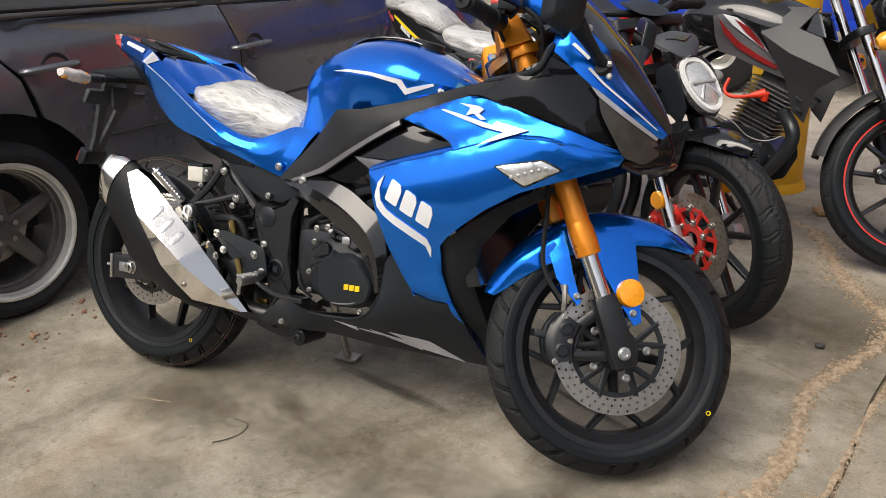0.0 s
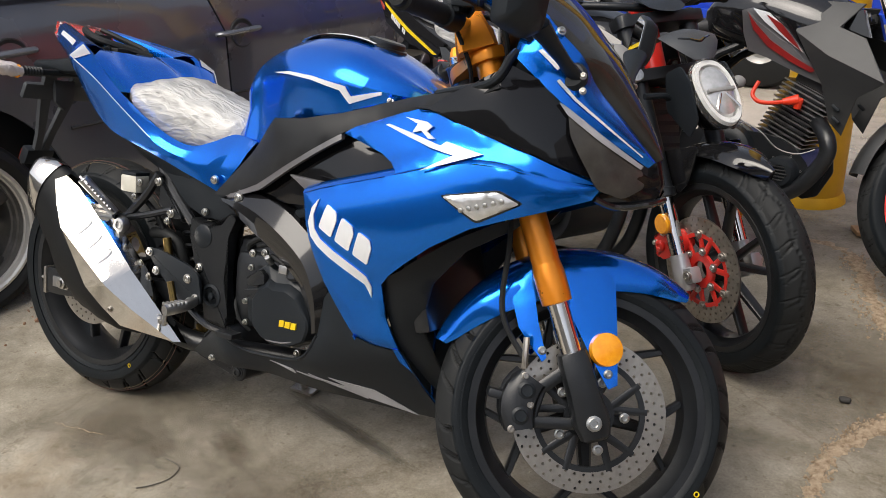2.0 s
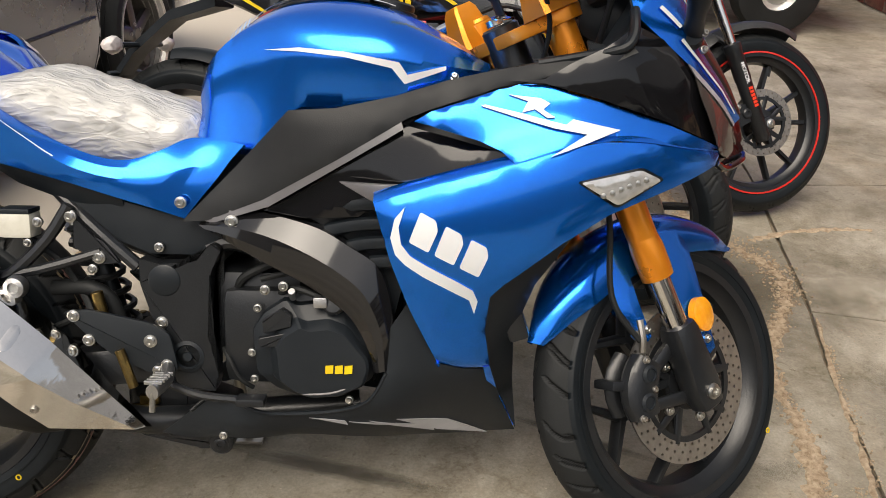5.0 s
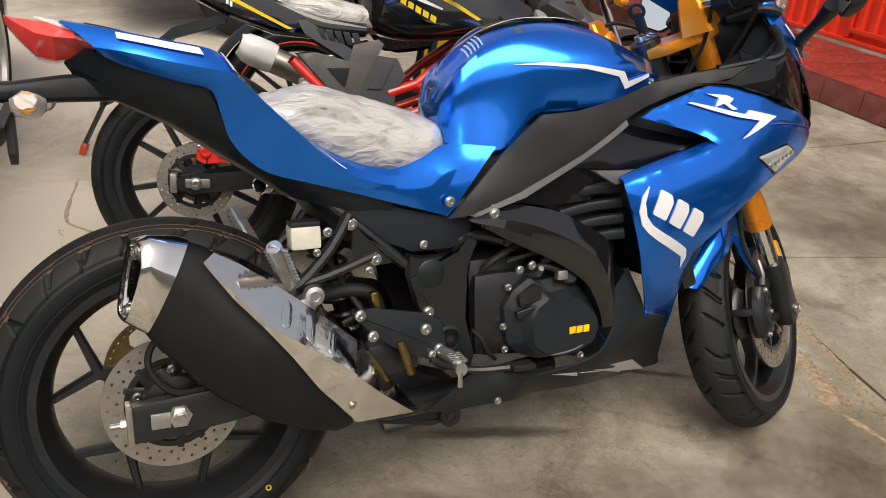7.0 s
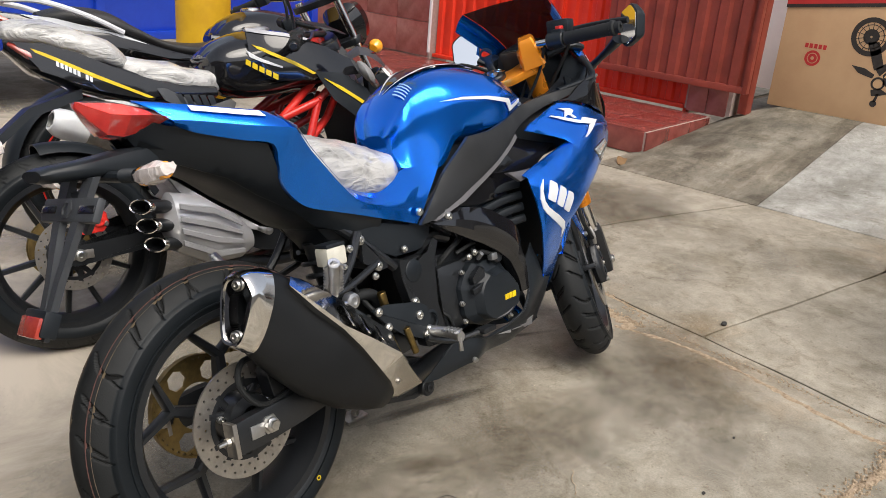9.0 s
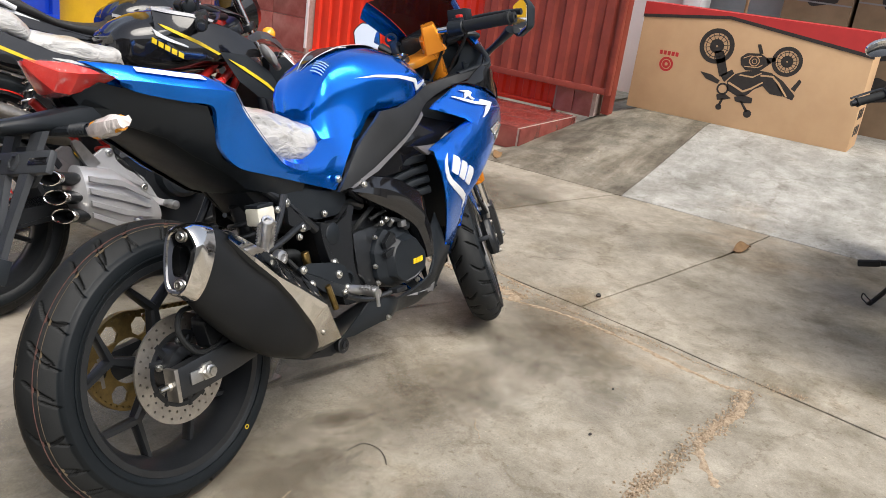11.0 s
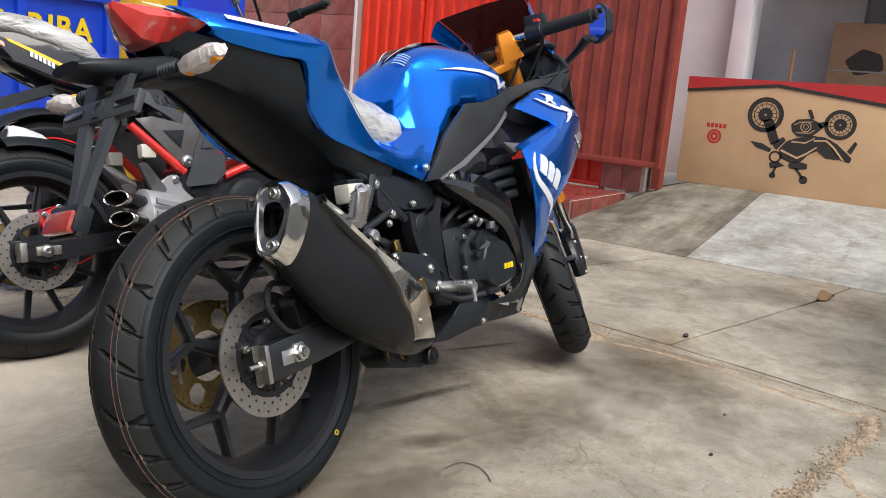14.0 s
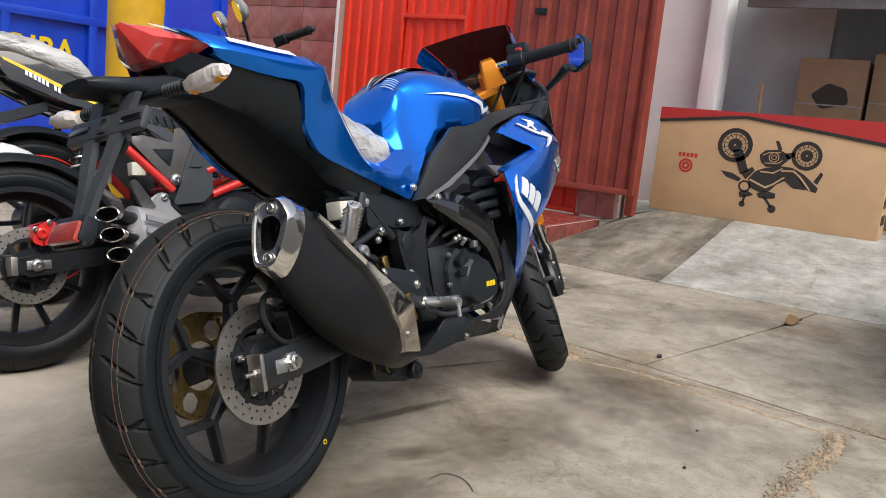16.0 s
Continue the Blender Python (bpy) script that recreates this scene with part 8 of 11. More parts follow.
# front cowl wings and the screen between them: lower edge, upper edge, crest of the screen, station by station
WING_LOW = [(1.035, 0.165, 1.046), (1.10, 0.150, 1.003), (1.160, 0.130, 0.966), (1.166, 0.167, 0.921), (1.215, 0.160, 0.882), (1.262, 0.149, 0.845), (1.318, 0.100, 0.802), (1.372, 0.024, 0.757)]
WING_UP = [(1.056, 0.147, 1.092), (1.125, 0.132, 1.050), (1.185, 0.120, 1.003), (1.225, 0.116, 0.965), (1.265, 0.108, 0.928), (1.285, 0.082, 0.884), (1.330, 0.052, 0.832), (1.382, 0.012, 0.768)]
CREST_ = [(1.085, 0.0, 1.106), (1.15, 0.0, 1.066), (1.205, 0.0, 1.022), (1.245, 0.0, 0.980), (1.285, 0.0, 0.935), (1.322, 0.0, 0.884), (1.360, 0.0, 0.830), (1.390, 0.0, 0.775)]


def straight(pts, n=4):
    out = []
    for a, b in zip(pts, pts[1:]):
        out += [Vector(a).lerp(Vector(b), j / n) for j in range(n)]
    return out + [Vector(pts[-1])]


WL, WU, WC = straight(WING_LOW), smooth_path(WING_UP, 4), smooth_path(CREST_, 4)


def wing_strip(us, k0, k1, out=0.0, thick=0.004, s=-1):
    bm = B()
    rr = []
    for k in range(k0, k1):
        row = []
        for u in us:
            q = WL[k].lerp(WU[k], u)
            b = 0.010 * math.sin(math.pi * max(0, min(1, u))) + out
            row.append(Vector((q.x + b * 0.5, s * (q.y + b * 0.6), q.z + b * 0.5)))
        rr.append(row)
    add_loft(bm, rr, caps=False, closed=False)
    bmesh.ops.solidify(bm, geom=bm.faces[:], thickness=thick)
    return bm


bm = B()
rr = []
for k in range(len(WU)):
    e, c_ = WU[k], WC[k]
    rr.append([Vector((c_.x + (e.x - c_.x) * abs(u) ** 1.9, e.y * 0.98 * (abs(u) ** 0.9) * (1 if u > 0 else -1) if u else 0.0, c_.z + (e.z - c_.z) * abs(u) ** 1.7)) for u in (-1, -0.85, -0.7, -0.55, -0.4, -0.25, -0.1, 0, 0.1, 0.25, 0.4, 0.55, 0.7, 0.85, 1)])
add_loft(bm, rr, caps=False, closed=False)
bmesh.ops.solidify(bm, geom=bm.faces[:], thickness=0.003)
part("windscreen", bm, M["smoke"], SB, "smoked curved windscreen", angle=1.0)
bm = B()
add_loft(bm, [smooth_path([(1.318, -0.100, 0.800), (1.362, -0.030, 0.776), (1.386, 0.0, 0.772), (1.362, 0.030, 0.776), (1.318, 0.100, 0.800)], 4), smooth_path([(1.340, -0.085, 0.745), (1.378, -0.030, 0.735), (1.398, 0.0, 0.732), (1.378, 0.030, 0.735), (1.340, 0.085, 0.745)], 4),
              smooth_path([(1.330, -0.085, 0.700), (1.368, -0.030, 0.692), (1.386, 0.0, 0.690), (1.368, 0.030, 0.692), (1.330, 0.085, 0.700)], 4)], caps=False, closed=False)
bmesh.ops.solidify(bm, geom=bm.faces[:], thickness=0.004)
part("nose_centre", bm, M["nose_gloss"], SB)
for s in BOTH:
    ck = part("front_cowl", wing_strip((0, 0.08, 0.25, 0.5, 0.75, 0.92, 1.0), 0, len(WL), 0.0, 0.004, s), M["blue"], SB, "blue front cowl wing", angle=0.5)
    part("cowl_lining", wing_strip((0.04, 0.5, 0.96), 9, len(WL) - 8, -0.008, 0.003, s), M["black_matte"], ck)
    part("cowl_line", wing_strip((0.34, 0.38, 0.42), 13, 17, 0.0025, 0.002, s), M["white_decal"], ck, "white pin line")
    part("cowl_line", wing_strip((0.20, 0.235, 0.27), 17, 28, 0.0025, 0.002, s), M["white_decal"], ck, "white pin line")
    bolts(ck, [((1.225, s * 0.121, 0.968), (0.5, s * 0.6, 0.5), 0.006)], M["zinc"])
# cockpit liner: a dark shelf from the rim in towards the screen
for s in BOTH:
    bm = B()
    rr = []
    for (x, w, z), (x1, w1, z1) in zip(((0.93, 0.128, 0.828), (1.0, 0.157, 0.844), (1.06, 0.179, 0.853), (1.12, 0.197, 0.866), (1.155, 0.199, 0.885), (1.165, 0.170, 0.918)),
                                       ((0.98, 0.075, 0.80), (1.03, 0.088, 0.825), (1.08, 0.100, 0.848), (1.13, 0.110, 0.880), (1.16, 0.115, 0.930), (1.172, 0.118, 0.958))):
        a, b = Vector((x, s * w, z)), Vector((x1, s * w1, z1))
        rr.append([a, a.lerp(b, 0.2) + Vector((0, 0, 0.004)), a.lerp(b, 0.55) - Vector((0, 0, 0.012)), b])
    add_loft(bm, [smooth_path(r, 3) for r in rr], caps=False, closed=False)
    bmesh.ops.solidify(bm, geom=bm.faces[:], thickness=0.004)
    part("cockpit_liner", bm, M["black_matte"], SB)
    bm = B()
    add_plate(bm, rounded([(1.10, 0.885), (1.135, 0.875), (1.128, 0.845), (1.110, 0.852)], 0.006), s * 0.140, s * 0.146, 0.002)
    part("liner_recess", bm, M["black_matte"], SB)
bm = B()
add_loft(bm, [ring_smooth([(x, y, z) for y, z in ((-w, z0), (-w, z1), (w, z1), (w, z0))], 3) for x, w, z0, z1 in ((1.10, 0.06, 0.90, 0.97), (1.16, 0.075, 0.86, 0.985), (1.24, 0.06, 0.84, 0.93))])
part("instrument_pod", bm, M["black_matte"], SB)
bm = B()
add_box(bm, (1.092, 0, 0.945), (0.012, 0.105, 0.055), Matrix.Rotation(radians(-25), 3, "Y"), 0.008)
part("instrument_glass", bm, M["lamp_glass"], SB)
for s in BOTH:
    bm = B()
    add_tube(bm, [(1.12, s * 0.085, 0.945), (1.16, s * 0.135, 0.962), (1.19, s * 0.15, 0.955)], 0.018, 10, flat=0.6)
    part("cowl_stay", bm, M["black_matte"], SB)
# head stock and wiring mass under the clamp
bm = B()
add_cyl(bm, FORK @ Vector((0, 0, 0.50)), FORK @ Vector((0, 0, 0.70)), 0.032)
add_box(bm, (1.0, 0, 0.80), (0.12, 0.14, 0.08), bevel=0.02)
part("head_stock", bm, M["black_metal"], SB)

# ---- fork, clamps, bars ----
for s in BOTH:
    y = 0.10 * s
    bm = B()
    add_cyl(bm, (0.035, y, 0.22), (0.035, y, 0.722), 0.0255, seg=28)
    add_lathe(bm, (0.035, y, 0.215), (0, 0, 1), [(0.021, 0), (0.0275, 0.002), (0.0285, 0.018), (0.0285, 0.055), (0.0255, 0.075)], 28)
    leg = part("fork_leg", bm, M["gold"], SB, "gold anodised fork leg", FORK)
    bm = B()
    add_cyl(bm, (0.035, y, 0.08), (0.035, y, 0.24), 0.0195, seg=24)
    part("slider_tube", bm, M["chrome"], leg, "polished fork slider", FORK)
    bm = B()
    rr = []
    for z, w, d in ((0.125, 0.024, 0.024), (0.11, 0.027, 0.027), (0.05, 0.026, 0.028), (0.0, 0.024, 0.032), (-0.03, 0.020, 0.026), (-0.036, 0.014, 0.018)):
        rr.append(ring_smooth([(0.035 + d * a, y + w * b, z) for a, b in ((-1, -0.6), (-0.6, -1), (0.6, -1), (1, -0.6), (1, 0.6), (0.6, 1), (-0.6, 1), (-1, 0.6))], 2))
    add_loft(bm, rr)
    part("fork_foot", bm, M["black_metal"], leg, "black cast fork foot", FORK)
    bm = B()
    add_lathe(bm, (0.035, y + s * 0.024, -0.002), (0, s, 0), [(0, 0), (0.014, 0), (0.014, 0.004), (0.010, 0.005), (0.010, 0.010), (0.006, 0.010), (0.005, 0.006), (0, 0.006)], 16)
    part("axle_bolt", bm, M["zinc"], leg, "", FORK)
    bm = B()
    add_lathe(bm, (0.035, y, 0.722), (0, 0, 1), [(0.024, 0), (0.022, 0.006), (0.014, 0.008), (0.012, 0.018), (0.006, 0.02), (0, 0.02)], 18)
    part("fork_cap", bm, M["gold"], leg, "", FORK)
# triple clamps
for a0, a1, mt in ((0.663, 0.685, "gold"), (0.50, 0.53, "black_metal")):
    bm = B()
    add_plate(bm, rounded([(-0.03, -0.05), (0.0, -0.125), (0.035, -0.142), (0.072, -0.125), (0.070, -0.075), (0.040, -0.045), (0.045, 0.045), (0.070, 0.075), (0.072, 0.125), (0.035, 0.142), (0.0, 0.125), (-0.03, 0.05)], 0.014), a0, a1, 0.003, axes="xy")
    part("triple_clamp", bm, M[mt], SB, "gold triple clamp" if mt == "gold" else "", FORK)
bm = B()
add_lathe(bm, (0, 0, 0.685), (0, 0, 1), [(0.024, 0), (0.024, 0.006), (0.016, 0.008), (0.014, 0.016), (0, 0.016)], 6)
add_lathe(bm, (-0.005, 0, 0.703), (0, 0, 1), [(0, 0), (0.015, 0), (0.015, 0.010), (0, 0.010)], 18)
part("stem_nut", bm, M["zinc"], SB, "", FORK)
bm = B()
add_box(bm, (0.012, 0.0, 0.733), (0.004, 0.022, 0.042), bevel=0.003)
add_lathe(bm, (0.012, 0.0, 0.758), (1, 0, 0), [(0.012, -0.003), (0.018, -0.003), (0.018, 0.003), (0.012, 0.003)], 16, close=True)
part("ignition_key", bm, M["black_matte"], SB, "", FORK)
bm = B()
add_lathe(bm, (-0.004, -0.018, 0.710), (0.2, -0.4, 1), [(0.010, -0.001), (0.017, -0.001), (0.017, 0.001), (0.010, 0.001)], 18, close=True)
part("key_ring", bm, M["chrome"], SB, "", FORK)
for s in BOTH:
    bm = B()
    rr = []
    for z, gx, gy in ((0.685, 0.036, 0.034), (0.703, 0.034, 0.030), (0.752, 0.024, 0.022), (0.762, 0.018, 0.018)):
        rr.append([Vector((0.018 + gx * a, s * 0.112 + gy * b, z)) for a, b in ((-1, -0.8), (-0.8, -1), (0.8, -1), (1, -0.8), (1, 0.8), (0.8, 1), (-0.8, 1), (-1, 0.8))])
    add_loft(bm, rr)
    part("bar_riser", bm, M["gold"], SB, "gold bar riser", FORK)
C0, C1 = FORK @ Vector((0.018, -0.115, 0.735)), Vector((1.052, -0.352, 0.985))
D0, D1 = FORK @ Vector((0.018, 0.115, 0.735)), FORK @ Vector((-0.115, 0.345, 0.740))
for p0, p1 in ((C0, C1), (D0, D1)):
    bm = B()
    add_cyl(bm, p0, p0.lerp(p1, 0.98), 0.011, seg=16)
    bar = part("handlebar", bm, M["chrome"], SB, "polished clip-on bar")
    bm = B()
    prof = [(0, 0), (0.016, 0)]
    L_g = (p1 - p0).length
    for k in range(18):
        z = 0.13 * k / 17
        prof += [(0.0165 if k % 2 else 0.0175, z)]
    prof += [(0.020, 0.132), (0.020, 0.140), (0.015, 0.143), (0.015, 0.155), (0.006, 0.156), (0.005, 0.150), (0, 0.150)]
    st_ = p1 - (p1 - p0).normalized() * 0.150
    add_lathe(bm, st_, p1 - p0, prof, 20)
    part("grip", bm, M["rubber"], bar, "black rubber grip")
    bm = B()
    d_ = (p1 - p0).normalized()
    add_cyl(bm, st_ - d_ * 0.052, st_ - d_ * 0.004, 0.023, 0.021, 14)
    add_box(bm, st_ - d_ * 0.028 + Vector((0.012, 0, 0.018)), (0.034, 0.036, 0.022), bevel=0.005)
    part("switch_box", bm, M["black_matte"], bar)
    bm = B()
    add_box(bm, st_ - d_ * 0.020 + Vector((0.004, 0, 0.031)), (0.018, 0.016, 0.010), bevel=0.003)
    part("stop_switch", bm, M["red_paint"], bar, "red switch button")
    fwd = Vector((0.9, 0, 0.35)) if p0 is C0 else FORK.to_3x3() @ Vector((1, 0, 0))
    bm = B()
    add_tube(bm, [st_ - d_ * 0.05 + fwd * 0.03, st_ + fwd * 0.065 + d_ * 0.0, st_ + fwd * 0.060 + d_ * 0.10, st_ + fwd * 0.045 + d_ * 0.155], 0.0055, 8, flat=1.6)
    part("lever", bm, M["black_metal"], bar)
bm = B()
q = C0.lerp(C1, 0.30) + Vector((0.035, 0, 0.035))
add_box(bm, q, (0.052, 0.060, 0.038), Matrix.Rotation(radians(12), 3, "Z"), 0.006)
part("front_reservoir", bm, M["black_matte"], SB)
bm = B()
add_tube(bm, [q, q + Vector((0.06, 0.02, -0.05)), (1.12, -0.06, 0.80), (1.16, -0.09, 0.62), (1.17, -0.11, 0.48), FORK @ Vector((-0.05, -0.10, 0.14))], 0.0052, 8)
part("front_brake_hose", bm, M["rubber"], SB)
bm = B()
add_tube(bm, [D0, D0 + Vector((0.08, 0.02, 0.03)), (1.10, 0.08, 0.90), (1.05, 0.05, 0.80)], 0.0045, 8)
part("cable", bm, M["rubber"], SB)
bm = B()
add_tube(bm, [C0 + Vector((0, -0.03, 0)), (1.06, -0.06, 0.99), (1.12, -0.03, 0.93), (1.06, -0.02, 0.83)], 0.0045, 8)
part("cable", bm, M["rubber"], SB)
bm = B()
add_tube(bm, [C0 + Vector((0, -0.05, -0.01)), (1.05, -0.10, 0.90), (1.04, -0.06, 0.83)], 0.004, 8)
part("cable", bm, M["rubber"], SB)

# front caliper and bracket
bm = B()
for y0, y1 in ((-0.104, -0.070), (-0.054, -0.034)):
    rr = []
    for a in range(8):
        th = 128 + 6.2 * a
        bow = 0.010 * math.sin(math.pi * a / 7)
        rr.append(ring_smooth([Vector((0.035, 0, 0)) + polar(r, th) + Vector((0, y, 0)) for r, y in ((0.100, y0 + 0.006), (0.100, y1), (0.148 + bow, y1), (0.152 + bow, y0 + 0.010), (0.140, y0), (0.112, y0))], 2))
    add_loft(bm, rr)
add_box(bm, Vector((0.035, -0.062, 0)) + polar(0.152, 149), (0.016, 0.05, 0.07), Matrix.Rotation(radians(-59), 3, "Y"), 0.004)
cal = part("front_caliper", bm, M["black_metal"], SB, "black brake caliper", FORK)
for a in (139, 160):
    bm = B()
    add_lathe(bm, Vector((0.035, -0.100, 0)) + polar(0.126, a), (0, -1, 0), [(0, 0), (0.015, 0), (0.016, 0.005), (0.011, 0.008), (0.010, 0.005), (0, 0.005)], 16)
    part("piston_cap", bm, M["black_matte"], cal, "", FORK)
bolts(cal, [(FORK @ (Vector((0.035, -0.102, 0)) + polar(r, a)), FORK.to_3x3() @ RIGHT, 0.0055) for r, a in ((0.140, 130), (0.142, 170), (0.112, 150))], M["brushed"])
bm = B()
add_tube(bm, [Vector((0.035, -0.100, 0)) + polar(0.150, 126), Vector((0.035, -0.104, 0)) + polar(0.165, 119), Vector((0.035, -0.100, 0)) + polar(0.185, 112)], 0.006, 8)
part("hose_union", bm, M["brushed"], cal, "", FORK)
bm = B()
add_bar(bm, Vector((0.035, -0.088, 0.10)), Vector((0.035, -0.088, 0)) + polar(0.11, 138), 0.024, 0.022, 0.014, 0.014)
add_bar(bm, Vector((0.035, -0.088, -0.01)), Vector((0.035, -0.088, 0)) + polar(0.11, 166), 0.022, 0.020, 0.014, 0.014)
add_bar(bm, Vector((0.035, -0.088, 0)) + polar(0.10, 132), Vector((0.035, -0.088, 0)) + polar(0.11, 172), 0.014, 0.014, 0.012, 0.012)
part("caliper_bracket", bm, M["black_metal"], SB, "", FORK)
# front fender
bm = B()
rr = []
for k in range(34):
    a = 31 + (137 - 31) * k / 33
    t = k / 33
    wid = 0.050 + 0.014 * math.sin(math.pi * t) - 0.018 * max(0, (0.12 - t) / 0.12) - 0.034 * max(0, (t - 0.80) / 0.20)
    drop = 0.016 + 0.064 * math.sin(math.pi * t) ** 0.75
    Rf = 0.301 + 0.004 * math.sin(math.pi * t)
    ring = []
    for yy, dr in ((-1.0, drop), (-1.03, drop * 0.55), (-0.92, 0.014), (-0.6, 0.002), (-0.25, -0.004), (0, -0.007), (0.25, -0.004), (0.6, 0.002), (0.92, 0.014), (1.03, drop * 0.55), (1.0, drop)):
        ring.append(Vector((0.035, 0, 0)) + polar(Rf - dr, a) + Vector((0, yy * wid, 0)))
    rr.append(ring)
add_loft(bm, rr, caps=False, closed=False)
bmesh.ops.solidify(bm, geom=bm.faces[:], thickness=0.0035)
fen = part("front_fender", bm, M["blue"], SB, "blue front fender", FORK, angle=0.9)
for s in BOTH:
    # blades down to the fork feet, with amber reflector
    bm = B()
    blade = [(0.048, 0.285), (0.152, 0.262), (0.152, 0.215), (0.124, 0.125), (0.098, 0.046), (0.080, 0.044), (0.066, 0.110), (0.054, 0.200)]
    add_drape(bm, blade, spline([(0.06, 0.285, 0.062), (0.13, 0.25, 0.064), (0.12, 0.15, 0.086), (0.07, 0.15, 0.092), (0.088, 0.055, 0.102)]), s, 0, 0.004, 0.02)
    part("fender_blade", bm, M["blue"], fen, "", FORK)
    bm = B()
    blade = [(0.012, 0.285), (-0.035, 0.270), (-0.040, 0.190), (-0.018, 0.120), (-0.008, 0.125), (-0.004, 0.190)]
    add_drape(bm, blade, spline([(0.012, 0.285, 0.062), (-0.04, 0.26, 0.060), (-0.03, 0.15, 0.075), (0.0, 0.20, 0.078)]), s, 0, 0.004, 0.02)
    part("fender_blade", bm, M["blue"], fen, "", FORK)
    bm = B()
    add_lathe(bm, (0.096, s * 0.097, 0.112), (0.25 * 1, s, 0.05), [(0, 0.010), (0.026, 0.0095), (0.030, 0.008), (0.031, 0.0), (0.031, -0.004), (0, -0.004)], 32)
    part("reflector", bm, M["orange_lens"], fen, "amber side reflector", FORK, angle=0.9)
    bolts(fen, [(FORK @ Vector((0.087, s * 0.102, 0.070)), FORK.to_3x3() @ Vector((0, s, 0)), 0.006), (FORK @ Vector((-0.012, s * 0.080, 0.140)), FORK.to_3x3() @ Vector((0, s, 0)), 0.006)], M["zinc"])
# mirrors
for s in BOTH:
    bm = B()
    base = Vector((1.262, s * 0.128, 0.896))
    top = Vector((1.240, s * 0.240, 0.958))
    add_tube(bm, [base, base.lerp(top, 0.35), base.lerp(top, 0.7), top + Vector((-0.004, s * 0.006, 0.006))], [0.017, 0.014, 0.017, 0.024], 12, n=0, flat=0.6)
    mir = part("mirror_stalk", bm, M["black_matte"], SB)
    bm = B()
    add_lathe(bm, base + Vector((-0.006, 0, 0)), (0.2, s, 0.35), [(0, 0.010), (0.020, 0.008), (0.026, 0.0), (0.026, -0.006)], 18)
    part("mirror_foot", bm, M["black_matte"], mir)
    bolts(mir, [(base + Vector((0.016, s * 0.008, 0.002)), (0.3, s, 0.3), 0.0045), (base + Vector((0.018, s * 0.006, -0.022)), (0.3, s, 0.3), 0.0045)], M["brushed"])
    Rm = Matrix.Rotation(radians(8), 3, "Y") @ Matrix.Rotation(s * radians(32), 3, "Z")
    c_ = Vector((1.222, s * 0.288, 0.998))
    out = rounded([(-0.046, -0.042), (-0.016, -0.060), (0.040, -0.044), (0.046, 0.026), (0.016, 0.054), (-0.042, 0.040)], 0.011, 4)
    bm = B()
    add_loft(bm, [[c_ + Rm @ Vector((x, a * k * s, b * k)) for a, b in out] for x, k in ((-0.002, 0.96), (0.0, 1.0), (0.014, 0.98), (0.028, 0.80), (0.036, 0.4))])
    sh = part("mirror_shell", bm, M["black_matte"], mir)
    bm = B()
    add_loft(bm, [[c_ + Rm @ Vector((x, a * k * s, b * k)) for a, b in out] for x, k in ((-0.0035, 0.92), (-0.0015, 0.92))])
    part("mirror_glass", bm, M["mirror"], mir, "mirror glass")


# ---- the dark car behind; its x runs forward, y to its left, its right side stands near the motorcycles ----
CAR = thing("parked_car", "dark blue-black five-door car with tinted windows, parked", "car", pose(-0.69 - 0.86 * 0.9945, 0.065 + 0.86 * 0.1045, 0, 0, 0, 84))
CW = 0.86


def car_in(x, z):
    """How far the right flank lies from the middle line."""
    w = CW - 0.055 * max(0.0, (z - 0.62) / 0.35) ** 2 - 0.06 * max(0.0, (0.42 - z) / 0.3) ** 2 + 0.010 * math.exp(-((z - 0.70) / 0.05) ** 2)
    if z > 0.86:
        w -= 0.30 * (z - 0.86)
    w -= 0.30 * max(0.0, (x - 2.75) / 0.9) ** 2 + 0.36 * max(0.0, (-0.29 - x) / 0.32) ** 2
    return w


def arch(cx, r, a0, a1, n=14):
    return [(cx + r * math.cos(radians(a0 + (a1 - a0) * k / n)), 0.295 + r * math.sin(radians(a0 + (a1 - a0) * k / n))) for k in range(n + 1)]


CAR_PANELS = [
    ("rear_quarter", [(-0.56, 0.27), (-0.60, 0.60), (-0.57, 0.92), (-0.45, 0.965), (0.09, 0.948), (0.10, 0.84)] + [(0.16, 0.76)] + arch(0, 0.385, 62, 180)[:] + [(-0.385, 0.27)]),
    ("rear_door", [(0.106, 0.946), (1.05, 0.888), (1.10, 0.72), (1.09, 0.45), (1.075, 0.235), (0.46, 0.235)] + arch(0, 0.392, 4, 58, 8) + [(0.175, 0.765), (0.11, 0.84)]),
    ("front_door", [(1.06, 0.887), (2.16, 0.812), (2.10, 0.62), (2.09, 0.40), (2.02, 0.235), (1.083, 0.235), (1.098, 0.45), (1.108, 0.72)]),
    ("front_wing", [(2.168, 0.812), (2.36, 0.845), (2.80, 0.79), (3.20, 0.66), (3.38, 0.55), (3.40, 0.26), (2.86, 0.26)] + arch(2.46, 0.385, 0, 178) + [(2.03, 0.24), (2.098, 0.40), (2.108, 0.62)]),
    ("sill", [(0.43, 0.23), (2.02, 0.23), (2.05, 0.17), (0.40, 0.17)]),
]
for nm, out in CAR_PANELS:
    for s in BOTH:
        bm = B()
        add_drape(bm, out, car_in, s, 0.0, 0.02, 0.07, lip=0.006)
        part(nm, bm, M["car_trim"] if nm == "sill" else M["car_paint"], CAR)
bm = B()
add_box(bm, (1.42, 0, 0.52), (3.5, 1.42, 0.56))
part("inner_shell", bm, M["black_matte"], CAR)


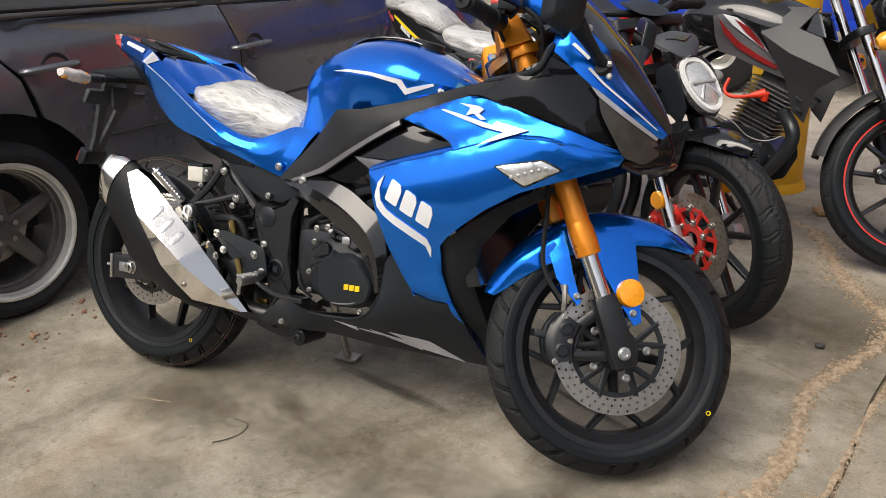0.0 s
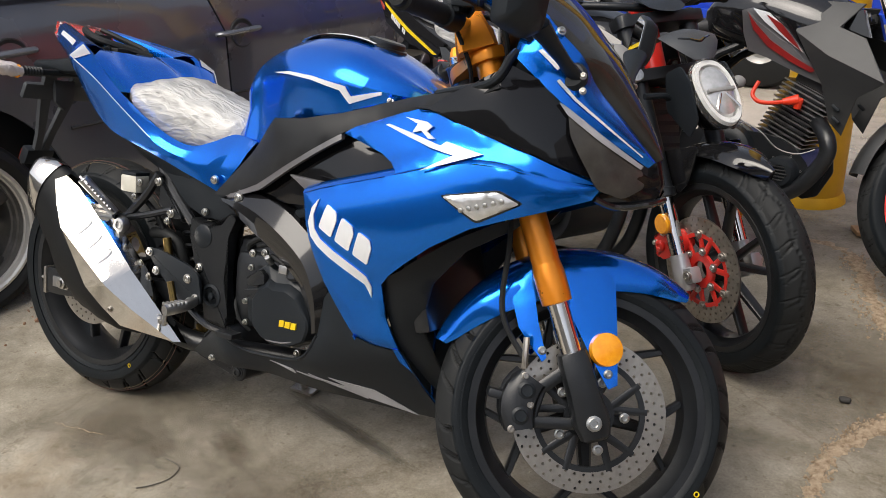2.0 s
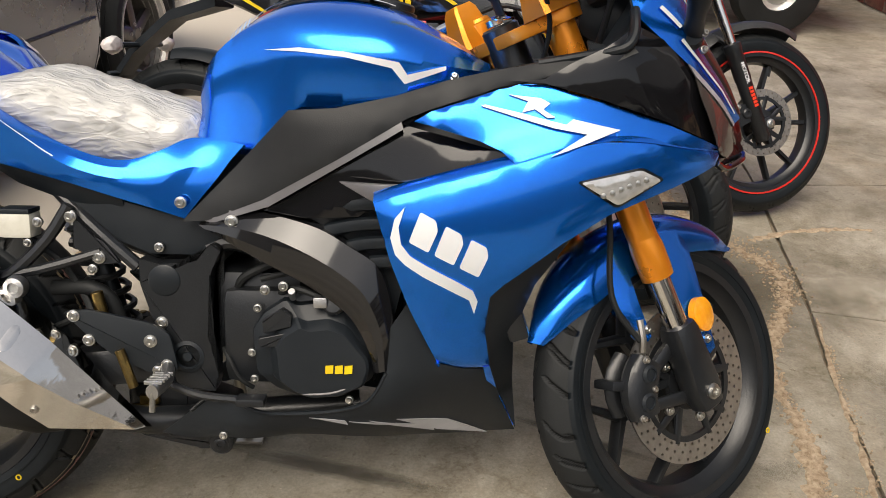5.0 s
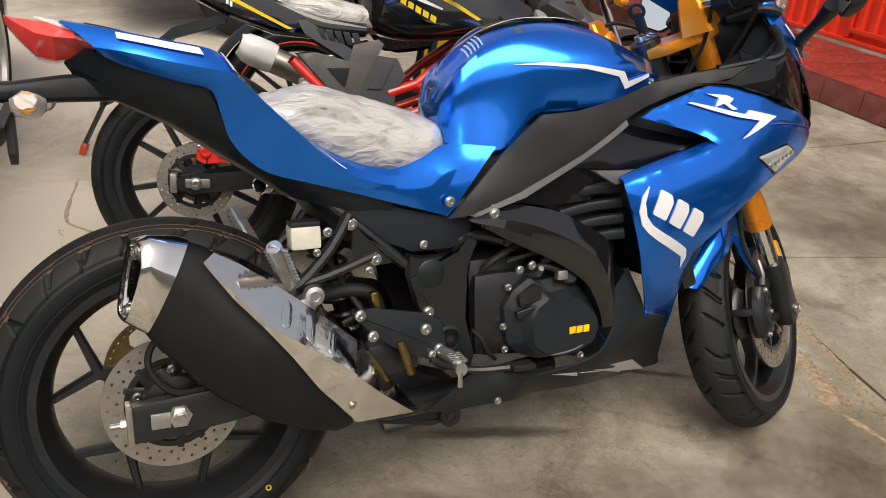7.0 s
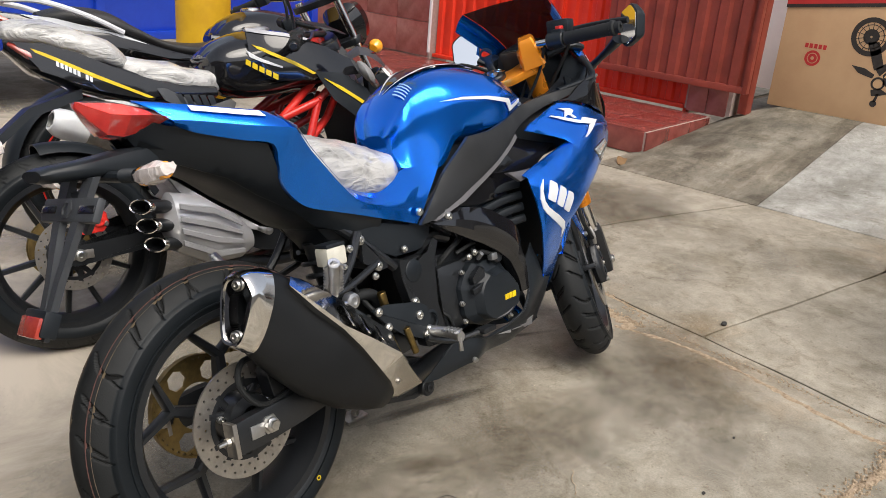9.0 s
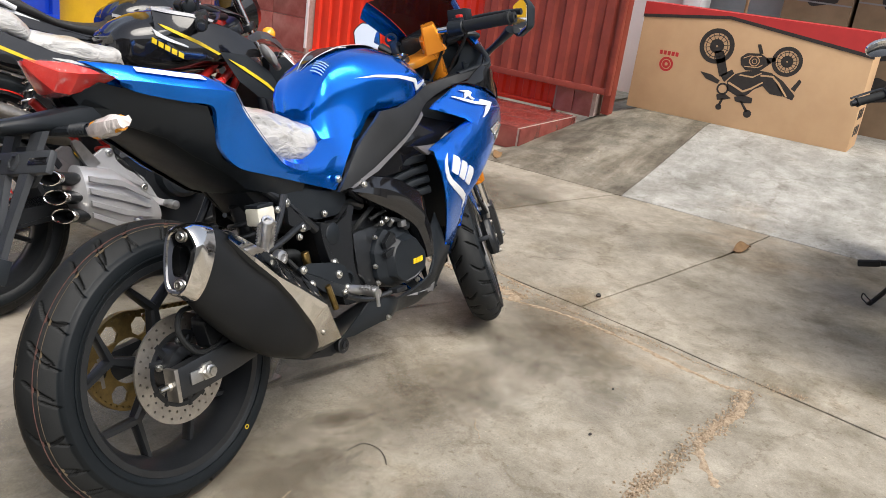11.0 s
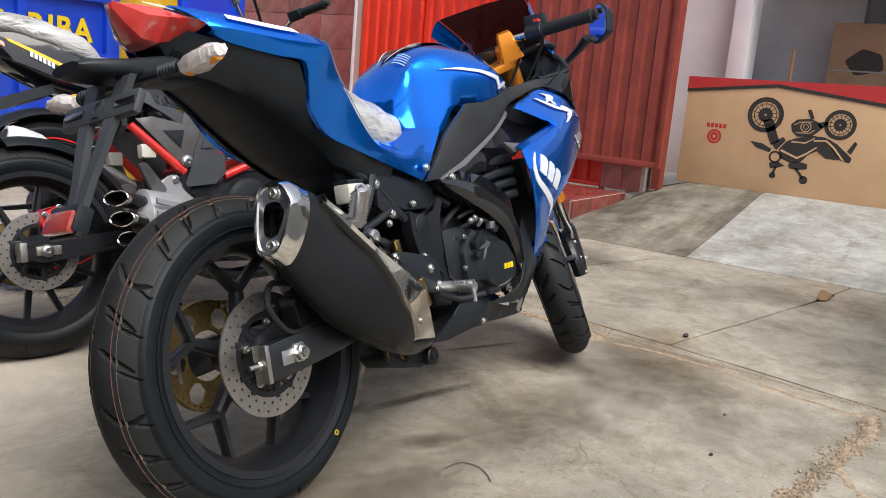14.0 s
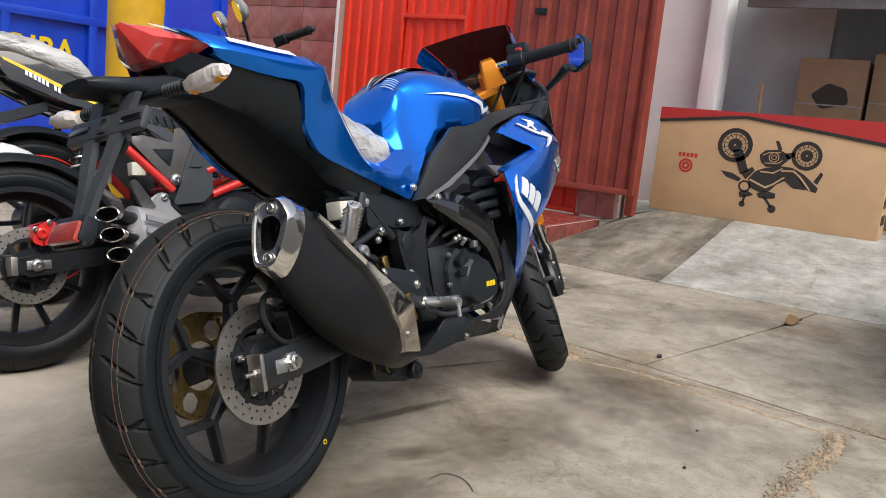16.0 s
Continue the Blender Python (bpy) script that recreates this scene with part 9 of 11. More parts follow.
def car_roof(x, z):
    return car_in(x, 0.86) - 0.34 * (z - 0.86) - 0.05 * max(0, (z - 1.25) / 0.2)


# glass and pillars above the belt
for nm, out in (("rear_side_window", [(-0.36, 1.00), (0.02, 0.985), (0.06, 1.36), (-0.14, 1.36), (-0.30, 1.22)]),
                ("rear_door_window", [(0.13, 0.975), (0.93, 0.925), (0.86, 1.39), (0.16, 1.38)]),
                ("front_door_window", [(1.10, 0.915), (2.02, 0.855), (2.05, 0.875), (1.92, 0.98), (1.52, 1.28), (1.30, 1.37), (1.10, 1.39)])):
    for s in BOTH:
        bm = B()
        add_drape(bm, rounded(out, 0.03), car_roof, s, -0.012, 0.005, 0.10, lip=0)
        w_ = part(nm, bm, M["car_glass"], CAR, "dark tinted glass")
        bm = B()
        ring = [(x, s * (car_roof(x, z) - 0.004), z) for x, z in rounded(out, 0.03)]
        add_tube(bm, ring + ring[:1], 0.007, 6, 0)
        part("window_seal", bm, M["car_trim"], w_)
        bm = B()
        lo = sorted(out)[:1] + [p for p in out if p[1] < 1.01]
        x0, x1 = min(p[0] for p in out if p[1] < 1.01) - 0.02, max(p[0] for p in out if p[1] < 1.01) + 0.02
        z0, z1 = min(out, key=lambda p: (p[1] > 1.01, p[0]))[1], min(out, key=lambda p: (p[1] > 1.01, -p[0]))[1]
        add_tube(bm, [(x0 + (x1 - x0) * k / 8, s * (car_roof(x0 + (x1 - x0) * k / 8, 0.95) + 0.006), z0 + (z1 - z0) * k / 8 - 0.016) for k in range(9)], 0.009, 8, 0)
        part("belt_moulding", bm, M["rim_grey"], w_, "satin grey strip under the window")
for s in BOTH:
    for nm, out in (("rear_pillar", [(-0.50, 0.965), (-0.38, 0.958), (-0.36, 1.0), (-0.30, 1.22), (-0.14, 1.36), (-0.14, 1.44), (-0.36, 1.40)]),
                    ("quarter_pillar", [(0.0, 0.955), (0.14, 0.946), (0.17, 1.40), (0.05, 1.40)]),
                    ("centre_pillar", [(0.92, 0.90), (1.11, 0.89), (1.11, 1.41), (0.85, 1.41)]),
                    ("front_pillar", [(2.02, 0.83), (2.16, 0.82), (2.00, 0.98), (1.60, 1.32), (1.30, 1.44), (1.10, 1.44), (1.10, 1.38), (1.30, 1.36), (1.52, 1.27), (1.92, 0.97), (2.05, 0.87)]),
                    ("roof_rail", [(-0.14, 1.36), (1.12, 1.38), (1.12, 1.45), (0.3, 1.47), (-0.15, 1.45)])):
        bm = B()
        add_drape(bm, out, car_roof, s, -0.006 if "centre" in nm or "quarter" in nm else 0.0, 0.02, 0.08, lip=0.004)
        part(nm, bm, M["car_trim"] if nm in ("centre_pillar", "quarter_pillar") else M["car_paint"], CAR)


def car_skin(name, rows, mat, label=""):
    """A panel across the car through stations of (x, z, half width, crown)."""
    bm = B()
    top, low = [], []
    for k, (x, z, w, c) in enumerate(rows):
        top.append([Vector((x, w * v, z - c * abs(v) ** 2.4)) for v in (k2 / 8 - 1 for k2 in range(17))])
    add_loft(bm, top, closed=False)
    bmesh.ops.solidify(bm, geom=bm.faces[:], thickness=0.012)
    return part(name, bm, mat, CAR, label)


car_skin("bonnet", [(2.14, 0.90, 0.78, 0.06), (2.40, 0.90, 0.80, 0.06), (2.80, 0.86, 0.78, 0.08), (3.15, 0.77, 0.70, 0.11), (3.34, 0.64, 0.62, 0.10)], M["car_paint"])
car_skin("front_bumper", [(3.34, 0.64, 0.62, 0.02), (3.42, 0.56, 0.60, 0.02), (3.46, 0.40, 0.60, 0.0), (3.42, 0.22, 0.60, 0.0)], M["car_paint"])
car_skin("windscreen", [(1.30, 1.44, 0.58, 0.02), (1.70, 1.22, 0.62, 0.02), (2.12, 0.92, 0.70, 0.03)], M["car_glass"])
car_skin("roof", [(-0.36, 1.42, 0.52, 0.03), (-0.1, 1.47, 0.60, 0.03), (0.5, 1.49, 0.61, 0.03), (1.0, 1.48, 0.60, 0.03), (1.31, 1.445, 0.585, 0.02)], M["car_paint"])
car_skin("rear_window", [(-0.36, 1.42, 0.52, 0.02), (-0.50, 1.15, 0.50, 0.02), (-0.58, 0.96, 0.50, 0.02)], M["car_glass"])
car_skin("tailgate", [(-0.58, 0.96, 0.50, 0.01), (-0.63, 0.70, 0.52, 0.0), (-0.62, 0.30, 0.52, 0.0)], M["car_paint"])
# side strip, pull handles in their cups, mirror
for s in BOTH:
    bm = B()
    add_tube(bm, [(x, s * (car_in(x, 0.47) + 0.003), 0.535 - 0.055 * x / 1.5) for x in (0.42, 0.7, 1.0, 1.4, 1.8, 2.05)], 0.006, 6, 0)
    part("side_moulding", bm, M["car_trim"], CAR)
    for x, z in ((0.27, 0.785), (1.16, 0.722)):
        y = s * car_in(x, z)
        bm = B()
        add_lathe(bm, (x + 0.02, y - s * 0.012, z - 0.012), (0, s, 0), [(0, 0.002), (0.034, 0.003), (0.046, 0.011), (0.052, 0.0135), (0.056, 0.012), (0.056, 0.004)], 24)
        cup = part("handle_cup", bm, M["car_trim"], CAR)
        bm = B()
        add_tube(bm, [(x - 0.095, y - s * 0.004, z - 0.002), (x - 0.080, y + s * 0.020, z), (x, y + s * 0.034, z + 0.002), (x + 0.075, y + s * 0.024, z), (x + 0.085, y - s * 0.004, z - 0.004)], 0.018, 12, 5, 0.62)
        part("pull_handle", bm, M["car_paint"], CAR, "dark pull handle")
    y = s * (car_in(1.9, 0.86) - 0.02)
    bm = B()
    add_loft(bm, [ring_smooth([(1.93 + dx, y + s * d, 0.93 + dz) for dx, dz in ((-0.05 * k, -0.07 * k), (-0.06 * k, 0.07 * k), (0.04 * k, 0.075 * k), (0.07 * k, 0.0), (0.04 * k, -0.06 * k))], 3)
                  for d, k in ((0.03, 0.45), (0.05, 0.8), (0.10, 1.0), (0.17, 0.97), (0.205, 0.75), (0.215, 0.35))])
    add_cyl(bm, (1.95, y - s * 0.03, 0.88), (1.95, y + s * 0.06, 0.90), 0.022)
    part("door_mirror", bm, M["car_paint"], CAR)
for cx in (0.0, 2.46):
    for s in BOTH:
        hold = Matrix.Translation((cx, s * 0.77, 0.295)) @ (Matrix.Rotation(math.pi, 4, "Z") if s > 0 else Matrix())
        bm = B()
        add_lathe(bm, (0, 0, 0), (0, 1, 0), [(0.226, -0.085), (0.236, -0.098), (0.256, -0.105), (0.276, -0.098), (0.288, -0.080), (0.294, -0.05), (0.295, 0), (0.294, 0.05), (0.286, 0.085), (0.23, 0.095), (0.226, 0.085)], 56, close=True)
        for q in (-0.045, -0.015, 0.015, 0.045):
            add_lathe(bm, (0, q, 0), (0, 1, 0), [(0.290, -0.0105), (0.2965, -0.010), (0.2965, 0.010), (0.290, 0.0105)], 56, close=True)
        tyre = part("wheel", bm, M["rubber"], CAR, "black tyre with a deep silver rim", hold)
        bm = B()
        add_lathe(bm, (0, 0, 0), (0, 1, 0), [(0.229, -0.092), (0.229, -0.099), (0.221, -0.100), (0.214, -0.094), (0.210, -0.076), (0.206, -0.074), (0.206, -0.070), (0.224, -0.070)], 56, close=True)
        part("rim_lip", bm, M["rim_silver"], tyre, "polished silver rim lip", hold)
        bm = B()
        add_lathe(bm, (0, 0, 0), (0, 1, 0), [(0.224, -0.069), (0.205, -0.069), (0.202, -0.050), (0.196, -0.048), (0.194, -0.028), (0.188, -0.026), (0.184, 0.0), (0.184, 0.08), (0.20, 0.085), (0.224, 0.085)], 56, close=True)
        part("rim", bm, M["rim_dish"], tyre, "dull grey stepped rim dish", hold)
        for k in range(5):
            a = 90 + 72 * k
            bm = B()
            add_bar(bm, polar(0.03, a) + Vector((0, -0.035, 0)), polar(0.196, a) + Vector((0, -0.018, 0)), 0.060, 0.046, 0.03, 0.04)
            part("spoke", bm, M["rim_grey"], tyre, "", hold)
        bm = B()
        add_lathe(bm, (0, 0, 0), (0, 1, 0), [(0, -0.058), (0.028, -0.058), (0.032, -0.05), (0.05, -0.045), (0.062, -0.02), (0.062, 0.02), (0, 0.02)], 30)
        part("hub", bm, M["rim_grey"], tyre, "", hold)
        bolts(tyre, [(hold @ (polar(0.044, 72 * k + 20) + Vector((0, -0.047, 0))), hold.to_3x3() @ Vector((0, -1, 0)), 0.008) for k in range(5)], M["brushed"])
        bm = B()
        add_lathe(bm, (0, 0.04, 0), (0, 1, 0), [(0.05, 0), (0.13, 0), (0.13, 0.012), (0.05, 0.012)], 40, close=True)
        part("brake_disc", bm, M["brushed"], tyre, "", hold)


# ---- shared builders for the other motorcycles; x runs forward, y left, z up in the leaning plane ----
def bike_pose(cr, cf, lean, crown=0.06):
    d = Vector((cf[0] - cr[0], cf[1] - cr[1], 0)).normalized()
    n = Vector((-d.y, d.x, 0))
    a = radians(lean)
    up = Vector((0, 0, math.cos(a))) + n * math.sin(a)
    left = n * math.cos(a) - Vector((0, 0, math.sin(a)))
    o = Vector((cr[0], cr[1], 0)) + crown * (Vector((0, 0, 1)) - up)
    return Matrix(((d.x, left.x, up.x, o.x), (d.y, left.y, up.y, o.y), (d.z, left.z, up.z, o.z), (0, 0, 0, 1)))


def fork_frame(axle, rake, steer, off=0.035):
    f, a = Vector((math.cos(radians(rake)), 0, math.sin(radians(rake)))), Vector((-math.sin(radians(rake)), 0, math.cos(radians(rake))))
    o = Vector(axle) - f * off
    return Matrix.Translation(o) @ Matrix(((f.x, 0, a.x, 0), (0, 1, 0, 0), (f.z, 0, a.z, 0), (0, 0, 0, 1))) @ Matrix.Rotation(radians(steer), 4, "Z")


def arc_fender(parent, m, R, half, a0, a1, mat, name="front_fender", thick=0.004, tip=0.0, crown=0.012):
    """A mudguard bent over a wheel about the y axis of m."""
    bm = B()
    rows = []
    n = 16
    for k in range(n + 1):
        a = radians(a0 + (a1 - a0) * k / n)
        t = k / n
        w = half * (1 - 0.55 * tip * max(0, 1 - t * 4) ** 2)
        ring = []
        for j in range(9):
            v = j / 4 - 1
            r = R + crown * (1 - v * v) - (0.018 * abs(v) ** 6)
            ring.append(Vector((r * math.cos(a), w * v, r * math.sin(a))))
        rows.append(ring)
    add_loft(bm, rows, closed=False)
    bmesh.ops.recalc_face_normals(bm, faces=bm.faces)
    bmesh.ops.solidify(bm, geom=bm.faces[:], thickness=thick)
    return part(name, bm, mat, parent, "", m)


def blob(bm, c, r, n=10):
    bmesh.ops.create_icosphere(bm, subdivisions=2, radius=1.0, matrix=Matrix.Translation(c) @ Matrix.Diagonal((*r, 1)))
    return bm


def handlebar(parent, m, z, w, rise, back, bar_mat, grip_len=0.12, mirror=True, mirror_mat=None, wrap=None):
    """A tube bar with grips, levers, switch boxes and mirrors on the fork's frame m."""
    bm = B()
    add_tube(bm, [(-back, -w, z + rise), (-back * 0.7, -w * 0.62, z + rise), (0.0, -w * 0.26, z + 0.01), (0.0, 0, z), (0.0, w * 0.26, z + 0.01), (-back * 0.7, w * 0.62, z + rise), (-back, w, z + rise)], 0.011, 12, 6)
    part("handlebar", bm, bar_mat, parent, "", m)
    for s in BOTH:
        g0, g1 = Vector((-back * 0.86, s * (w - grip_len), z + rise)), Vector((-back, s * w, z + rise))
        bm = B()
        u = (g1 - g0).normalized()
        add_lathe(bm, g0, u, [(0.011, 0), (0.023, 0.0), (0.023, 0.006), (0.017, 0.008)] + [(0.0165 + 0.0012 * (k % 2), 0.012 + 0.009 * k) for k in range(11)] + [(0.020, grip_len - 0.006), (0.020, grip_len), (0.0, grip_len + 0.002)], 18)
        part("grip", bm, M["rubber"], parent, "ribbed black rubber grip", m)
        bm = B()
        add_cyl(bm, g1, g1 + u * 0.022, 0.014, 0.012)
        part("bar_end", bm, M["black_metal"], parent, "", m)
        bm = B()
        add_box(bm, g0 - u * 0.03 + Vector((0.006, 0, 0.0)), (0.045, 0.05, 0.044), None, 0.008)
        part("switch_box", bm, M["black_matte"], parent, "", m)
        bm = B()
        add_tube(bm, [g0 - u * 0.045 + Vector((0.03, 0, 0)), g0 + Vector((0.055, 0, -0.004)), g0 + u * 0.07 + Vector((0.055, 0, -0.006)), g0 + u * 0.125 + Vector((0.045, 0, -0.004))], [0.006] * 10 + [0.0065] * 8 + [0.008], 8, 6, 0.6)
        part("lever", bm, bar_mat if wrap else M["black_metal"], parent, "", m)
        if mirror:
            b0 = g0 - u * 0.05 + Vector((0, 0, 0.012))
            top = b0 + Vector((0.03, s * 0.03, 0.16))
            bm = B()
            add_tube(bm, [b0, b0 + Vector((0.02, s * 0.0, 0.06)), top], 0.0055, 8)
            st = part("mirror_stem", bm, M["black_metal"], parent, "", m)
            bm = B()
            pts = [(-0.055, -0.010), (-0.03, 0.034), (0.035, 0.036), (0.066, 0.012), (0.05, -0.026), (-0.02, -0.036)]
            c = top + Vector((0, s * 0.03, 0.03))
            add_loft(bm, [ring_smooth([c + Vector((dx, s * a * k, b * k)) for a, b in pts], 3) for dx, k in ((-0.010, 0.96), (0.0, 1.0), (0.012, 0.85), (0.020, 0.45))])
            part("mirror_shell", bm, mirror_mat or M["black_matte"], st, "", m)
            bm = B()
            add_loft(bm, [ring_smooth([c + Vector((dx, s * a * 0.92, b * 0.92)) for a, b in pts], 3) for dx in (-0.0125, -0.0105)])
            part("mirror_glass", bm, M["mirror"], st, "", m)


def oval_tube(bm, p0, p1, rw, rh, wall, seg=20):
    """An open oval pipe end."""
    u, w, d = frame_of(Vector(p1) - Vector(p0))
    h = (Vector(p1) - Vector(p0)).length

    def ring(k, t):
        return [Vector(p0) + d * t + u * math.cos(a) * (rw - k) + w * math.sin(a) * (rh - k) for a in (2 * math.pi * j / seg for j in range(seg))]
    add_loft(bm, [ring(0, 0), ring(0, h * 0.9), ring(0.001, h), ring(wall, h), ring(wall, h * 0.5), ring(rw * 0.8, h * 0.45)], caps=True)
    return bm


def oval_band(bm, p0, p1, rw, rh, wall, seg=24):
    """An open oval ring, bright all round its lip."""
    u, w, d = frame_of(Vector(p1) - Vector(p0))
    h = (Vector(p1) - Vector(p0)).length

    def ring(k, t):
        return [Vector(p0) + d * t + u * math.cos(a) * (rw - k) + w * math.sin(a) * (rh - k) for a in (2 * math.pi * j / seg for j in range(seg))]
    add_loft(bm, [ring(0.002, 0), ring(0, h * 0.3), ring(0, h * 0.9), ring(wall * 0.4, h), ring(wall, h * 0.85), ring(wall, 0)], caps=False)
    return bm


def plate_part(name, parent, outline, y0, y1, mat, bevel=0.004, label="", r=0.0, m=None):
    bm = B()
    add_plate(bm, rounded(outline, r) if r else outline, y0, y1, bevel)
    return part(name, bm, mat, parent, label, m)


def finned_cylinder(parent, base, lean, n, w, d, pitch, mat):
    """A finned barrel and head on a crankcase: plates strung along a leaning axis."""
    ax = Vector((math.sin(radians(lean)), 0, math.cos(radians(lean))))
    rot = Matrix.Rotation(radians(lean), 3, "Y")
    bm = B()
    add_box(bm, Vector(base) + ax * (n * pitch * 0.5), (d * 0.72, w * 0.72, n * pitch), rot, 0.008)
    c = part("cylinder", bm, mat, parent)
    for k in range(n):
        bm = B()
        g = 1.0 + (0.06 if k > n * 0.55 else 0.0)
        add_box(bm, Vector(base) + ax * (pitch * (k + 0.5)), (d * g, w * g, pitch * 0.32), rot)
        part("fin", bm, M["fin_edge"] if k > n * 0.55 or k % 2 else M["alloy_black"], c)
    return ax


M["alloy_black"] = material("black_fin_alloy", (0.030, 0.030, 0.031), 0.38, 0.5, base2=(0.075, 0.075, 0.074), scale=40, rough2=0.5, bump=0.0006, bump_scale=300)
M["grey_plastic"] = material("dark_grey_plastic", (0.022, 0.023, 0.024), 0.46, base2=(0.030, 0.031, 0.032), scale=9, bump=0.0005, bump_scale=500)
M["grey_soft"] = material("mid_grey_plastic", (0.20, 0.20, 0.20), 0.5, base2=(0.26, 0.26, 0.255), scale=12)
M["casting"] = material("satin_cast_alloy", (0.115, 0.108, 0.100), 0.40, 0.6, base2=(0.155, 0.146, 0.135), scale=20, bump=0.0004, bump_scale=300)
M["decal_red"] = material("red_decal", (0.20, 0.012, 0.013), 0.3, base2=(0.26, 0.018, 0.017), scale=14, coat=0.5)

# ---- the black naked motorcycle ----
NB = thing("naked_motorcycle", "black naked motorcycle with yellow stripes and red trellis frame, seats wrapped", "motorcycle", bike_pose((0.13, 1.06), (1.45, 0.80), 13))
NBR = Matrix.Translation((0.035, 0, 0.287))
NBF = fork_frame((1.264, 0, 0.277), 25, -27)
NBFW = NBF @ Matrix.Translation((0.035, 0, 0))
rw2 = wheel(NB, NBR, 0.290, 0.064, 0.214, "ten", 8, M["black_metal"], 720, 46, road_groove(2 * math.pi * 0.29, 24))
fw2 = wheel(NB, NBFW, 0.283, 0.054, 0.214, "ten", 20, M["black_metal"], 720, 44, road_groove(2 * math.pi * 0.283, 26))
brake_disc(rw2, None, -0.080, 0.070, 0.105, 0.040, ((24, 0.096, 0.0), (24, 0.082, 0.5)), 5, M["brushed"], M["black_metal"])
fd2 = brake_disc(fw2, None, -0.068, 0.090, 0.138, 0.040, ((34, 0.130, 0.0), (34, 0.115, 0.33), (34, 0.101, 0.66)), 6, M["brushed"], M["red_paint"])
bolts(fd2, [((0.052 * math.cos(a), -0.074, 0.052 * math.sin(a)), (0, -1, 0), 0.008) for a in (math.pi * k / 3 for k in range(6))], M["zinc"])
bolts(fd2, [((0.094 * math.cos(a), -0.072, 0.094 * math.sin(a)), (0, -1, 0), 0.009) for a in (math.pi * k / 3 + 0.25 for k in range(6))], M["brushed"])
bm = B()
add_lathe(bm, (0, 0.075, 0), (0, 1, 0), [(0.03, -0.01), (0.05, -0.01), (0.05, 0.012), (0.088, 0.014), (0.092, 0.018), (0.088, 0.022), (0.03, 0.022)], 44, close=True)
part("sprocket", bm, M["sprocket"], rw2)


def caliper(parent, m, c, mat, size=1.0, d=(0.10, 0.045, 0.055)):
    bm = B()
    add_plate(bm, rounded([(c[0] - 0.05 * size, c[2] - 0.022 * size), (c[0] - 0.025 * size, c[2] - 0.036 * size), (c[0] + 0.03 * size, c[2] - 0.032 * size), (c[0] + 0.052 * size, c[2] - 0.01 * size),
                           (c[0] + 0.045 * size, c[2] + 0.028 * size), (c[0], c[2] + 0.038 * size), (c[0] - 0.045 * size, c[2] + 0.026 * size)], 0.008), c[1] - 0.024, c[1] + 0.026, 0.006)
    k = part("brake_caliper", bm, mat, parent, "red brake caliper", m)
    for dx in (-0.022, 0.022):
        bm = B()
        add_lathe(bm, (c[0] + dx * size, c[1] - 0.022, c[2]), (0, -1, 0), [(0.016, 0), (0.016, 0.008), (0.012, 0.011), (0.007, 0.011), (0.007, 0.007), (0, 0.007)], 16)
        part("piston_cap", bm, mat, k, "", m)
    bolts(k, [(m @ Vector((c[0] + dx, c[1] - 0.026, c[2] + dz)), m.to_3x3() @ RIGHT, 0.006) for dx, dz in ((-0.04 * size, 0.012), (0.04 * size, -0.008), (0.0, 0.03))], M["zinc"])
    return k


caliper(NB, Matrix(), (0.085, -0.082, 0.372), M["red_paint"], 0.95)
caliper(NB, NBF, (-0.038, -0.078, 0.082), M["red_paint"], 1.05)
# fork: black upper tubes, bright sliders, clamps
for s in BOTH:
    bm = B()
    add_cyl(bm, (0, s * 0.100, 0.215), (0, s * 0.100, 0.685), 0.025)
    add_cyl(bm, (0, s * 0.100, 0.20), (0, s * 0.100, 0.225), 0.030)
    part("fork_tube", bm, M["black_metal"], NB, "black upper fork tube", NBF)
    bm = B()
    add_cyl(bm, (0, s * 0.100, 0.02), (0, s * 0.100, 0.22), 0.020)
    part("fork_slider", bm, M["chrome"], NB, "bright fork slider", NBF)
    bm = B()
    add_lathe(bm, (0, s * 0.100, -0.045), (0, 0, 1), [(0, 0), (0.020, 0), (0.025, 0.008), (0.025, 0.05), (0.023, 0.085), (0.023, 0.095), (0.0, 0.095)], 18)
    add_box(bm, (0.022, s * 0.098, -0.008), (0.055, 0.034, 0.042), None, 0.008)
    add_box(bm, (-0.03, s * 0.086, 0.06), (0.05, 0.018, 0.05), None, 0.005)
    part("fork_foot", bm, M["silver_paint"], NB, "", NBF)
    bm = B()
    add_cyl(bm, (0.012, s * 0.128, 0.135), (0.012, s * 0.142, 0.135), 0.027)
    part("fork_reflector", bm, M["orange_lens"], NB, "round amber reflector", NBF)
    bolts(NB, [(NBF @ Vector((0.035, s * 0.116, -0.008)), NBF.to_3x3() @ Vector((0, s, 0)), 0.011)], M["zinc"], name="axle_bolt")
for z in (0.50, 0.645):
    bm = B()
    add_plate(bm, rounded([(-0.05, -0.06), (-0.035, -0.135), (0.035, -0.135), (0.045, -0.05), (0.045, 0.05), (0.035, 0.135), (-0.035, 0.135), (-0.05, 0.06)], 0.02), z, z + 0.032, 0.005, "xy")
    part("fork_clamp", bm, M["black_metal"], NB, "", NBF)
handlebar(NB, NBF, 0.700, 0.34, 0.050, 0.10, M["black_metal"], mirror=True, mirror_mat=M["grey_soft"])
bm = B()
